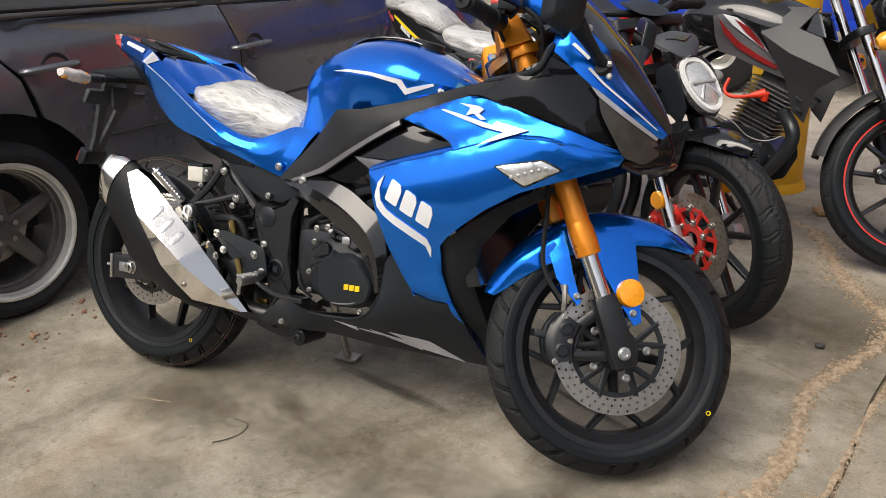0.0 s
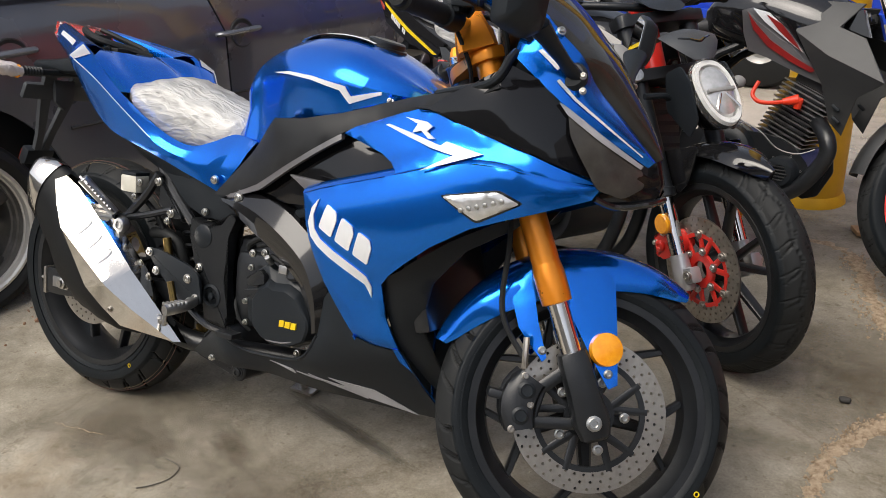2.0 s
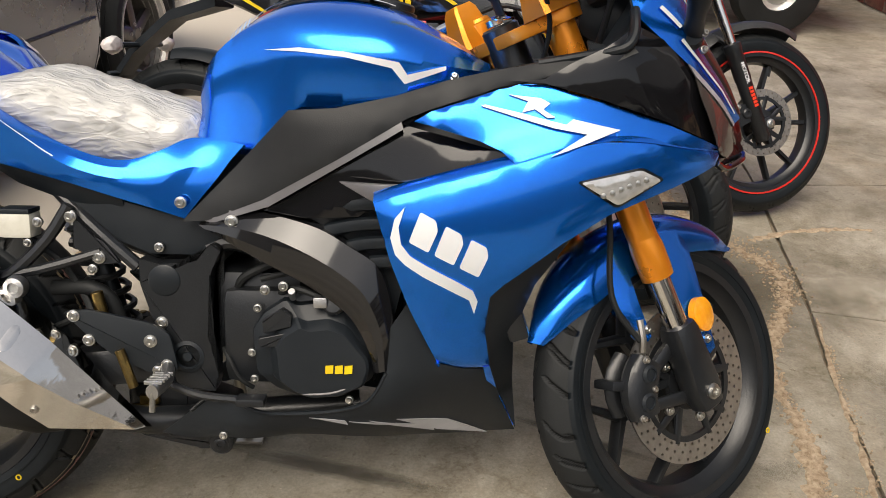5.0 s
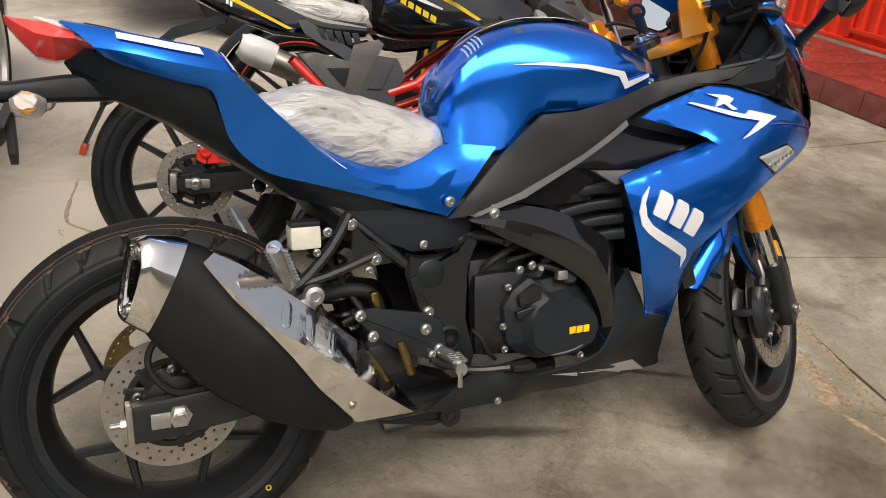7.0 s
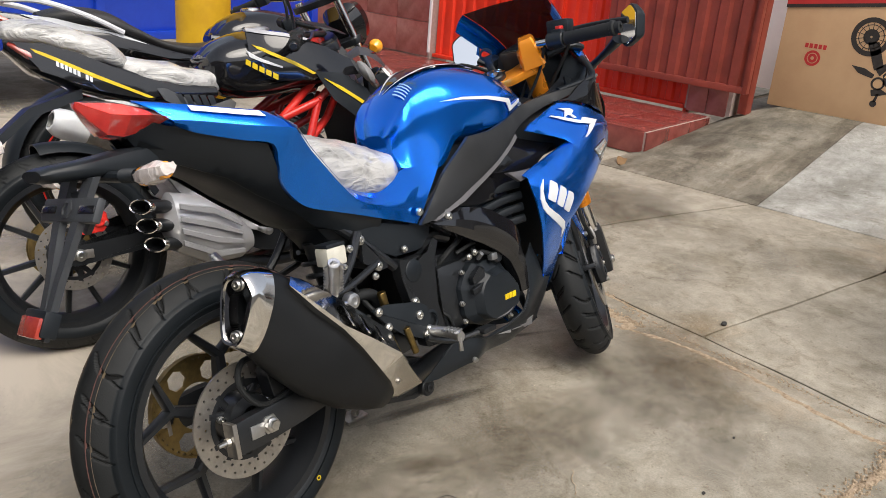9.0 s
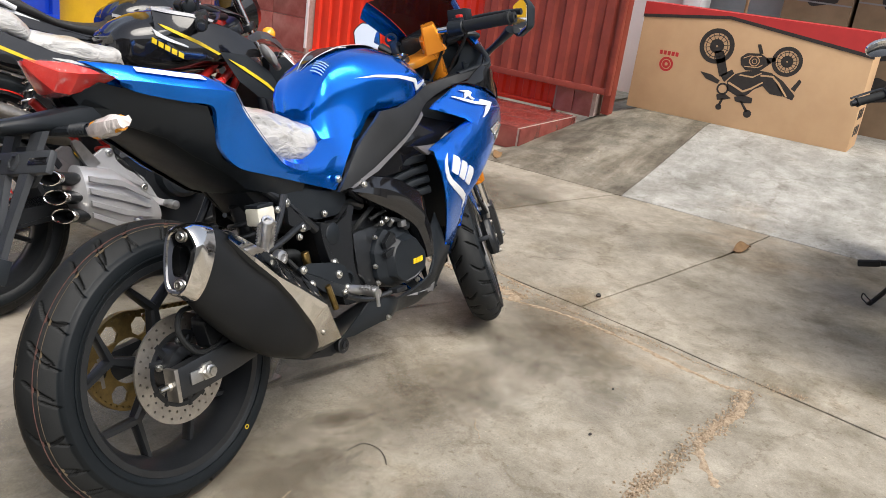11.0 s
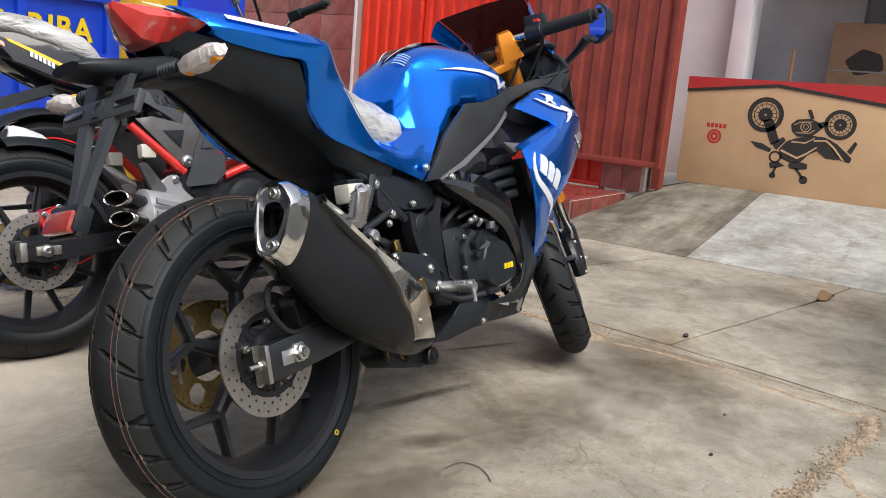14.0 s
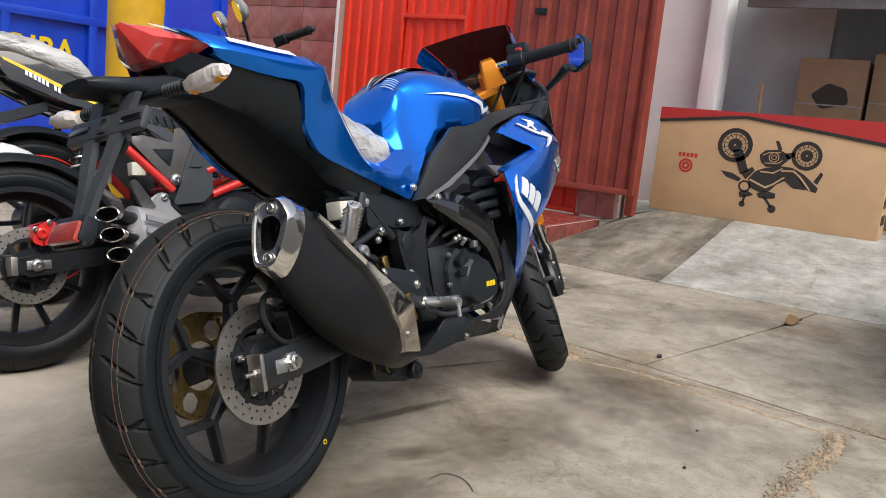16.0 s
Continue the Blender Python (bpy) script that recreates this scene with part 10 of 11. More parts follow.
add_loft(bm, [ring_smooth([(x, y * k, z + 0.70) for x, y, z in ((-0.02, -0.05, 0.05), (-0.04, 0.0, 0.06), (-0.02, 0.05, 0.05), (0.03, 0.055, 0.0), (0.05, 0, -0.02), (0.03, -0.055, 0.0))], 3) for k in (1, 0.9)][:1] +
         [ring_smooth([(x + 0.03, y, z + 0.68) for x, y, z in ((-0.02, -0.05, 0.05), (-0.04, 0.0, 0.06), (-0.02, 0.05, 0.05), (0.03, 0.055, 0.0), (0.05, 0, -0.02), (0.03, -0.055, 0.0))], 3)])
part("instrument", bm, M["black_matte"], NB, "", NBF)
# headlamp, its clear cover and the visor
HL = NBF @ Matrix.Translation((0.158, 0, 0.420)) @ Matrix.Rotation(radians(-14), 4, "Y")
oval = [(0.0, 0.086), (0.030, 0.077), (0.050, 0.048), (0.056, 0.004), (0.049, -0.044), (0.029, -0.080), (0.0, -0.092), (-0.029, -0.080), (-0.049, -0.044), (-0.056, 0.004), (-0.050, 0.048), (-0.030, 0.077)]


def oval_ring(x, k):
    return ring_smooth([(x, y * k, z * k) for y, z in oval], 3)


bm = B()
add_loft(bm, [oval_ring(-0.10, 0.35), oval_ring(-0.07, 0.75), oval_ring(-0.02, 1.0), oval_ring(0.0, 1.03), oval_ring(0.006, 1.0), oval_ring(0.0, 0.95)])
lamp2 = part("headlamp", bm, M["black_gloss"], NB, "oval headlamp with clear ribbed lens", HL)
bm = B()
add_loft(bm, [oval_ring(0.002, 1.03), oval_ring(0.012, 0.99), oval_ring(0.012, 0.84), oval_ring(0.002, 0.82)])
part("lamp_ring", bm, M["lamp_band"], lamp2, "wrapped clear outer ring", HL)
bm = B()
add_loft(bm, [oval_ring(0.000, 0.82), oval_ring(0.012, 0.74), oval_ring(0.020, 0.45), oval_ring(0.022, 0.1)])
part("lens", bm, M["clear_lens"], lamp2, "", HL)
bm = B()
add_box(bm, (0.019, 0, -0.004), (0.012, 0.08, 0.010), None, 0.003)
part("lens_bar", bm, M["grey_soft"], lamp2, "", HL)
for s in BOTH:
    bm = B()
    add_tube(bm, [(0.02, s * 0.008, -0.015), (0.02, s * 0.022, -0.035), (0.018, s * 0.034, -0.055)], 0.004, 6)
    part("lens_rib", bm, M["chrome"], lamp2, "", HL)
bm = B()
add_loft(bm, [oval_ring(-0.012, 1.10), oval_ring(0.012, 1.08), oval_ring(0.024, 0.95)], caps=False)
crumple(bm, 0.0035, 40, 3.1)
part("lamp_film", bm, M["film_thin"], lamp2, "loose clear film round the lamp", HL)
bm = B()
vis = [[(x + c * (1 - v * v), w * v, z + h * (1 - v * v)) for v in (-1, -0.6, 0, 0.6, 1)]
       for x, c, w, z, h in ((0.010, 0.010, 0.030, 0.090, -0.004), (0.008, 0.014, 0.050, 0.110, 0.0), (0.0, 0.018, 0.074, 0.142, 0.002), (-0.010, 0.018, 0.084, 0.166, 0.006), (-0.028, 0.014, 0.078, 0.184, 0.010), (-0.07, 0.01, 0.060, 0.190, 0.010))]
add_loft(bm, [smooth_path(r, 3) for r in vis], closed=False)
bmesh.ops.solidify(bm, geom=bm.faces[:], thickness=0.006)
vs_ = part("visor", bm, M["plate_grey"], NB, "dark grey domed lamp visor", HL)
bm = B()
add_tube(bm, [(0.004, -0.048, 0.156), (0.014, -0.022, 0.146), (0.018, 0, 0.136), (0.014, 0.022, 0.146), (0.004, 0.048, 0.156)], 0.004, 6)
part("visor_ridge", bm, M["black_gloss"], vs_, "", HL)
for s in BOTH:
    bm = B()
    add_plate(bm, rounded([(-0.06, 0.10), (0.0, 0.085), (0.008, 0.03), (-0.02, -0.06), (-0.07, -0.08), (-0.11, 0.02)], 0.012), s * 0.064, s * 0.070, 0.002)
    part("lamp_bracket", bm, M["black_matte"], NB, "", HL)
    bm = B()
    add_tube(bm, [(-0.06, s * 0.09, 0.03), (-0.05, s * 0.11, 0.035), (-0.05, s * (0.165 if s < 0 else 0.12), 0.04)], 0.008, 8)
    part("indicator_stalk", bm, M["black_matte"], NB, "", HL)
    bm = B()
    blob(bm, (-0.05, s * (0.190 if s < 0 else 0.13), 0.150 if s < 0 else 0.045), (0.018, 0.040, 0.046) if s < 0 else (0.014, 0.022, 0.018))
    part("front_indicator", bm, M["grey_soft"], NB, "grey indicator in a dull wrap", HL)
bm = B()
add_lathe(bm, (-0.05, -0.165, 0.100), (0.9, -0.2, 0), [(0, -0.012), (0.014, -0.010), (0.020, 0.0), (0.018, 0.008), (0, 0.012)], 16)
part("stalk_cap", bm, M["zinc"], NB, "", HL)
fd_ = arc_fender(NB, NBFW, 0.305, 0.060, 38, 130, M["black_gloss"], tip=1.6)
for s in BOTH:
    plate_part("fender_wing", fd_, [(-0.10, 0.33), (0.10, 0.30), (0.03, 0.22), (-0.03, 0.20), (-0.13, 0.25)], s * 0.066, s * 0.070, M["black_gloss"], 0.001, r=0.02, m=NBFW)
# frame: red trellis
TRU = [((0.93, 0.80), (0.693, 0.623)), ((0.693, 0.623), (0.83, 0.672)), ((0.83, 0.672), (0.93, 0.72)), ((0.83, 0.672), (0.785, 0.545)), ((0.785, 0.545), (0.90, 0.615)), ((0.90, 0.615), (0.95, 0.70)),
       ((0.560, 0.548), (0.640, 0.577)), ((0.640, 0.577), (0.728, 0.531)), ((0.728, 0.531), (0.576, 0.475)), ((0.785, 0.545), (0.728, 0.531)), ((0.693, 0.623), (0.640, 0.577)), ((0.298, 0.628), (0.446, 0.488))]
for s in BOTH:
    for (xa, za), (xb, zb) in TRU:
        bm = B()
        ya = s * (0.135 if xa < 0.88 else 0.06)
        yb = s * (0.135 if xb < 0.88 else 0.06)
        if xa < 0.4:
            ya = s * 0.115
        add_cyl(bm, (xa, ya, za), (xb, yb, zb), 0.0135, seg=12)
        part("frame_tube", bm, M["red_paint"], NB, "red painted frame tube")
    plate_part("frame_plate", NB, [(0.44, 0.56), (0.52, 0.58), (0.55, 0.44), (0.53, 0.32), (0.46, 0.30), (0.43, 0.42)], s * 0.100, s * 0.128, M["black_metal"], 0.004, r=0.02)
bm = B()
add_cyl(bm, (0.90, 0, 0.90), (0.985, 0, 0.70), 0.034)
part("steering_head", bm, M["red_paint"], NB)
# engine
bm = B()
add_loft(bm, [ring_smooth([(x, y, z) for x, z in ((0.52, 0.30), (0.55, 0.44), (0.66, 0.49), (0.80, 0.44), (0.86, 0.34), (0.82, 0.25), (0.66, 0.21), (0.55, 0.23))], 4) for y in (-0.13, -0.12, 0.12, 0.13)])
eng = part("engine", bm, M["black_metal"], NB, "black single-cylinder engine")
finned_cylinder(NB, (0.80, 0, 0.38), 28, 9, 0.15, 0.15, 0.019, M["black_metal"])
for x, z, r, d in ((0.64, 0.385, 0.085, 0.185), (0.79, 0.34, 0.055, 0.16)):
    bm = B()
    add_lathe(bm, (x, -0.11, z), (0, -1, 0), [(0, -0.01), (r + 0.008, -0.01), (r + 0.008, 0.008), (r, 0.012), (r * 0.94, d - 0.125), (r * 0.8, d - 0.112), (r * 0.55, d - 0.108), (0.0, d - 0.108)], 32)
    part("clutch_cover", bm, M["black_matte"], eng)
    bolts(eng, [((x + (r + 0.002) * math.cos(a), -0.119, z + (r + 0.002) * math.sin(a)), RIGHT, 0.0045) for a in (math.pi * k / 4 for k in range(8))], M["zinc"])
for s in BOTH:
    bm = B()
    add_tube(bm, [(0.88, s * 0.03, 0.50), (0.96, s * 0.05, 0.44), (0.965, s * 0.06, 0.32), (0.90, s * 0.06, 0.20), (0.70, s * 0.07, 0.165), (0.50, -0.10, 0.19), (0.42, -0.15, 0.25)], 0.019, 12)
    part("exhaust_header", bm, M["black_metal"], NB)
bm = B()
add_box(bm, (1.005, 0, 0.560), (0.034, 0.24, 0.27), Matrix.Rotation(radians(-14), 3, "Y"), 0.008)
nrad = part("radiator", bm, M["black_metal"], NB)
for k in range(8):
    bm = B()
    add_box(bm, Vector((1.024 - 0.0072 * (k - 3.5), 0, 0.560 + 0.029 * (k - 3.5))), (0.006, 0.21, 0.010), Matrix.Rotation(radians(-14), 3, "Y"))
    part("radiator_core", bm, M["black_matte"], nrad)
# ribbed muffler with three oval outlets
bm = B()
sec = [(0.25, 0.385, 0.335, 0.035), (0.28, 0.43, 0.275, 0.062), (0.38, 0.41, 0.225, 0.070), (0.47, 0.345, 0.225, 0.062), (0.515, 0.30, 0.245, 0.035)]
add_loft(bm, [ring_smooth([(x, -0.195 + h, (zt + zb) / 2), (x, -0.195 + h * 0.7, zt), (x, -0.195 - h * 0.5, zt), (x, -0.195 - h, (zt + zb) / 2), (x, -0.195 - h * 0.6, zb), (x, -0.195 + h * 0.6, zb)], 3) for x, zt, zb, h in sec])
muf2 = part("muffler", bm, M["silver_paint"], NB, "ribbed silver muffler")
for k in range(4):
    t0, t1 = 0.10 + 0.25 * k, 0.10 + 0.25 * k + 0.13
    za = [(0.285, 0.425, 0.285), (0.385, 0.405, 0.235), (0.465, 0.345, 0.240)]
    bm = B()
    add_loft(bm, [[Vector((x, y, zt + (zb - zt) * t)) for t, y in ((t0, -0.262), (t0 + 0.02, -0.272), (t1 - 0.02, -0.272), (t1, -0.262))] for x, zt, zb in za])
    part("muffler_rib", bm, M["silver_paint"], muf2)
for x, z in ((0.210, 0.405), (0.222, 0.350), (0.238, 0.295)):
    bm = B()
    oval_tube(bm, (x + 0.065, -0.195, z - 0.006), (x - 0.028, -0.245, z + 0.008), 0.038, 0.020, 0.003)
    tip = part("exhaust_tip", bm, M["black_metal"], muf2, "black oval exhaust tip")
    bm = B()
    oval_band(bm, (x - 0.012, -0.2364, z + 0.0056), (x - 0.030, -0.2461, z + 0.0083), 0.0405, 0.0225, 0.0055)
    part("tip_ring", bm, M["chrome"], tip, "bright chrome mouth ring")
# foot-peg bracket
for s in BOTH:
    plate_part("peg_bracket", NB, [(0.332, 0.430), (0.350, 0.456), (0.392, 0.482), (0.418, 0.476), (0.420, 0.448), (0.445, 0.418), (0.505, 0.382), (0.530, 0.345), (0.545, 0.312), (0.600, 0.292), (0.598, 0.272), (0.515, 0.298), (0.480, 0.328), (0.400, 0.372), (0.345, 0.402)], s * 0.140, s * 0.156, M["silver_paint"], 0.004, "cast silver peg bracket", 0.010)
    plate_part("bracket_rib", NB, [(0.352, 0.432), (0.440, 0.400), (0.500, 0.362), (0.495, 0.352), (0.430, 0.388), (0.350, 0.420)], s * 0.156, s * 0.164, M["silver_paint"], 0.003)
    # pillion peg folded up, rider's peg out
    bm = B()
    add_loft(bm, [[Vector((x + dx, s * (y + dy), z + dz)) for dx, dy, dz in ((-w, -0.008, -w * 0.6), (w, -0.008, w * 0.6), (w, 0.008, w * 0.6), (-w, 0.008, -w * 0.6))] for x, y, z, w in ((0.352, 0.165, 0.428, 0.015), (0.325, 0.180, 0.455, 0.015), (0.288, 0.198, 0.500, 0.011), (0.280, 0.201, 0.509, 0.006))])
    part("pillion_peg", bm, M["alloy"], NB, "folded alloy pillion peg")
    bm = B()
    x, z = 0.575, 0.290
    add_cyl(bm, (x, s * 0.150, z), (x - 0.01, s * 0.235, z + 0.005), 0.012, 0.010)
    for q in range(5):
        add_cyl(bm, (x - 0.002 * q, s * (0.172 + 0.013 * q), z), (x - 0.002 * q, s * (0.178 + 0.013 * q), z), 0.0145)
    part("foot_peg", bm, M["alloy"], NB)
    bolts(NB, [((0.404, s * 0.157, 0.465), Vector((0, s, 0)), 0.009), ((0.504, s * 0.157, 0.350), Vector((0, s, 0)), 0.010), ((0.451, s * 0.148, 0.520), Vector((0, s, 0)), 0.014)], M["zinc"])
# swing arm
for s in BOTH:
    plate_part("swing_arm", NB, [(0.50, 0.42), (0.50, 0.34), (0.30, 0.285), (0.02, 0.255), (-0.015, 0.27), (-0.015, 0.305), (0.05, 0.318), (0.30, 0.335)], s * 0.095, s * 0.125, M["black_metal"], 0.006, r=0.012)
    plate_part("chain_adjuster", NB, [(-0.03, 0.262), (-0.012, 0.262), (-0.012, 0.312), (-0.03, 0.312)], s * 0.09, s * 0.132, M["brushed"], 0.002)
    plate_part("axle_plate", NB, [(0.01, 0.275), (0.075, 0.275), (0.075, 0.30), (0.01, 0.30)], s * 0.120, s * 0.130, M["brushed"], 0.002)
    bolts(NB, [((0.038, s * 0.131, 0.287), Vector((0, s, 0)), 0.013)], M["zinc"], name="axle_nut")
arc_fender(NB, NBR, 0.305, 0.060, 28, 100, M["black_matte"], "hugger")
bm = B()
spring = [(0.42 + 0.10 * t + 0.034 * math.cos(a) * 0.9, 0.034 * math.sin(a), 0.36 + 0.20 * t - 0.034 * math.cos(a) * 0.4) for t, a in ((k / 84, k / 84 * 7 * 2 * math.pi) for k in range(85))]
add_tube(bm, spring, 0.006, 6, 0)
part("shock_spring", bm, M["red_paint"], NB, "red coil spring")
# tank, seats, tail
NT = [(0.495, 0.835, 0.030, 0.80, 0.085, 0.755, 0.080), (0.53, 0.868, 0.050, 0.815, 0.120, 0.735, 0.105), (0.60, 0.897, 0.062, 0.825, 0.142, 0.715, 0.120), (0.68, 0.908, 0.066, 0.835, 0.150, 0.715, 0.125),
      (0.77, 0.903, 0.062, 0.830, 0.150, 0.725, 0.120), (0.86, 0.880, 0.055, 0.820, 0.135, 0.735, 0.105), (0.93, 0.850, 0.040, 0.815, 0.090, 0.76, 0.080)]
bm = B()
add_loft(bm, list(zip(*[smooth_path(c, 5) for c in zip(*[tank_ring(*r) for r in NT])])))
bmesh.ops.subdivide_edges(bm, edges=bm.edges[:], cuts=1, smooth=0.8, use_grid_fill=True)
ntank = part("fuel_tank", bm, M["black_gloss"], NB, "glossy black fuel tank", angle=0.9)
bm = B()
add_lathe(bm, (0.70, 0, 0.905), (0, 0, 1), [(0, 0), (0.042, 0), (0.042, 0.008), (0.036, 0.012), (0, 0.012)], 24)
part("filler_cap", bm, M["silver_paint"], ntank)
side_w = spline([(0.60, 0.85, 0.142), (0.60, 0.75, 0.132), (0.75, 0.85, 0.165), (0.75, 0.74, 0.168), (0.85, 0.80, 0.178), (0.85, 0.70, 0.185), (0.98, 0.66, 0.192), (0.98, 0.74, 0.175), (0.66, 0.90, 0.128), (0.93, 0.84, 0.150), (1.03, 0.62, 0.180)])
for s in BOTH:
    for nm, out, mat, off, lab in (
            ("tank_shroud", [(0.60, 0.895), (0.72, 0.875), (0.86, 0.84), (0.95, 0.80), (0.97, 0.75), (0.83, 0.745), (0.74, 0.735), (0.66, 0.745), (0.60, 0.79)], M["black_gloss"], 0.0, ""),
            ("radiator_wing", [(0.80, 0.765), (0.90, 0.755), (0.99, 0.70), (1.04, 0.62), (1.0, 0.60), (0.93, 0.615), (0.86, 0.67)], M["black_matte"], 0.004, ""),
            ("stripe", [(0.611, 0.852), (0.64, 0.844), (0.74, 0.797), (0.806, 0.758), (0.795, 0.755), (0.73, 0.790), (0.63, 0.838)], M["yellow_decal"], 0.004, "yellow stripe"),
            ("wing_stripe", [(0.826, 0.742), (0.88, 0.717), (0.968, 0.661), (1.018, 0.620), (0.990, 0.633), (0.93, 0.672), (0.87, 0.711)], M["yellow_decal"], 0.009, "yellow stripe"),
            ("silver_edge", [(0.60, 0.905), (0.72, 0.887), (0.80, 0.866), (0.80, 0.858), (0.72, 0.876), (0.60, 0.893)], M["grey_decal"], 0.004, "")):
        bm = B()
        add_drape(bm, out, side_w, s, off, 0.006 if off == 0 else 0.003, 0.025, lip=0.001)
        part(nm, bm, mat, ntank, lab)
    # lettering as plain slanted bars
    for k in range(5):
        x, z = 0.588 + 0.0205 * k, 0.802 - 0.0108 * k
        bm = B()
        add_drape(bm, [(x, z + 0.008), (x + 0.015, z), (x + 0.013, z - 0.016), (x - 0.002, z - 0.008)], side_w, s, 0.005, 0.003, 0.01, lip=0)
        part("letter_bar", bm, M["yellow_decal"], ntank)
    bm = B()
    add_drape(bm, [(0.590, 0.836), (0.625, 0.815), (0.700, 0.783), (0.700, 0.778), (0.640, 0.798), (0.600, 0.815)], side_w, s, 0.0045, 0.003, 0.01, lip=0)
    part("wing_mark", bm, M["white_decal"], ntank)
tail2 = spline([(0.0, 0.85, 0.062), (0.10, 0.84, 0.088), (0.10, 0.76, 0.090), (0.25, 0.78, 0.112), (0.25, 0.70, 0.112), (0.40, 0.70, 0.130), (0.55, 0.70, 0.130), (0.40, 0.62, 0.130), (0.50, 0.55, 0.130), (-0.05, 0.88, 0.045), (0.56, 0.78, 0.12)])
bm = B()
add_loft(bm, [ring_smooth([(x, 0, zt), (x, w * 0.8, zt - 0.01), (x, w, zm), (x, w * 0.8, zb), (x, -w * 0.8, zb), (x, -w, zm), (x, -w * 0.8, zt - 0.01)], 3)
              for x, zt, zm, zb, w in ((-0.06, 0.895, 0.885, 0.86, 0.035), (0.0, 0.895, 0.86, 0.80, 0.060), (0.12, 0.855, 0.81, 0.745, 0.088), (0.25, 0.80, 0.765, 0.70, 0.106), (0.38, 0.765, 0.73, 0.69, 0.118), (0.50, 0.745, 0.72, 0.70, 0.110))])
body2 = part("tail_body", bm, M["black_gloss"], NB, "glossy black tail")
for s in BOTH:
    for nm, out, mat, off, lab in (
            ("tail_panel", [(-0.05, 0.893), (0.06, 0.868), (0.20, 0.80), (0.33, 0.745), (0.30, 0.70), (0.16, 0.735), (0.02, 0.795)], M["black_gloss"], 0.002, ""),
            ("tail_stripe", [(0.0, 0.858), (0.03, 0.845), (0.15, 0.782), (0.30, 0.71), (0.285, 0.709), (0.145, 0.773), (0.010, 0.846)], M["yellow_decal"], 0.006, "yellow stripe"),
            ("side_trim", [(0.31, 0.735), (0.335, 0.735), (0.51, 0.632), (0.505, 0.610), (0.48, 0.612), (0.33, 0.70)], M["plate_grey"], 0.004, "dark grey trim strip"),
            ("frame_casting", [(0.312, 0.645), (0.36, 0.652), (0.450, 0.632), (0.462, 0.676), (0.530, 0.693), (0.545, 0.680), (0.505, 0.605), (0.476, 0.525), (0.452, 0.503), (0.430, 0.520)], M["casting"], 0.006, "satin grey cast frame plate"),
            ("casting_inset", [(0.388, 0.611), (0.453, 0.613), (0.439, 0.561)], M["black_matte"], 0.0105, ""),
            ("side_panel", [(0.466, 0.505), (0.490, 0.575), (0.526, 0.650), (0.582, 0.644), (0.605, 0.600), (0.578, 0.538), (0.578, 0.483), (0.540, 0.452), (0.440, 0.444)], M["plate_grey"], 0.012, "dark grey side panel"),
            ("panel_facet", [(0.500, 0.560), (0.532, 0.635), (0.572, 0.632), (0.540, 0.560)], M["plate_grey"], 0.018, "")):
        bm = B()
        add_drape(bm, out, tail2, s, off, 0.005, 0.025, lip=0.001)
        part(nm, bm, mat, body2, lab)
    for k in range(9):
        if k == 6:
            continue
        x, z = 0.056 + 0.0098 * k, 0.822 - 0.0056 * k
        bm = B()
        add_drape(bm, [(x, z), (x + 0.007, z - 0.004), (x + 0.006, z - 0.018), (x - 0.001, z - 0.014)], tail2, s, 0.0075, 0.002, 0.01, lip=0)
        part("letter_bar", bm, M["white_decal"], body2)
    for q in range(5):
        bm = B()
        add_drape(bm, [(0.36 + 0.024 * q, 0.715 - 0.002 * q), (0.378 + 0.024 * q, 0.715 - 0.002 * q), (0.39 + 0.024 * q, 0.685 - 0.004 * q), (0.372 + 0.024 * q, 0.688 - 0.004 * q)], tail2, s, 0.005, 0.005, 0.02)
        part("vent_slat", bm, M["black_matte"], body2)
    bm = B()
    add_box(bm, (0.345, s * 0.110, 0.553), (0.044, 0.03, 0.040), None, 0.005)
    part("brake_reservoir", bm, M["reservoir"], NB, "milky brake fluid reservoir")


def wrapped_seat(parent, name, rows, seed, mat, amp=0.007):
    bm = B()
    add_loft(bm, list(zip(*[smooth_path(c, 5) for c in zip(*[ring_smooth([(x, 0, zt), (x, w * 0.7, zt - 0.012), (x, w, (zt + zb) / 2), (x, w * 0.75, zb), (x, -w * 0.75, zb), (x, -w, (zt + zb) / 2), (x, -w * 0.7, zt - 0.012)], 4) for x, zt, zb, w in rows])])))
    crumple(bm, amp * 1.5, 10, seed)
    return part(name, bm, mat, parent, "black seat under crumpled clear film", angle=1.2)


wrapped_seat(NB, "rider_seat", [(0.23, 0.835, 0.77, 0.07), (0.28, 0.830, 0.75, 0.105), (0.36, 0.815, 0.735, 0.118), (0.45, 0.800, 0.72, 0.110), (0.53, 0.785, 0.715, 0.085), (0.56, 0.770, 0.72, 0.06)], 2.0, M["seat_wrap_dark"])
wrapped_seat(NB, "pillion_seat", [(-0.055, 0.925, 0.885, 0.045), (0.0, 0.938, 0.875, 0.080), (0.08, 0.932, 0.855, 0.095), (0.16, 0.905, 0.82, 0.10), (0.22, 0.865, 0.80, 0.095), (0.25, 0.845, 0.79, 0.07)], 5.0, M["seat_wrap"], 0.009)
bm = B()
add_loft(bm, [ring_smooth([(x, -w, z0), (x, -w * 0.8, z1), (x, w * 0.8, z1), (x, w, z0)], 4) for x, w, z0, z1 in ((0.02, 0.060, 0.815, 0.850), (-0.01, 0.056, 0.830, 0.868), (-0.045, 0.042, 0.862, 0.880), (-0.058, 0.026, 0.872, 0.882))])
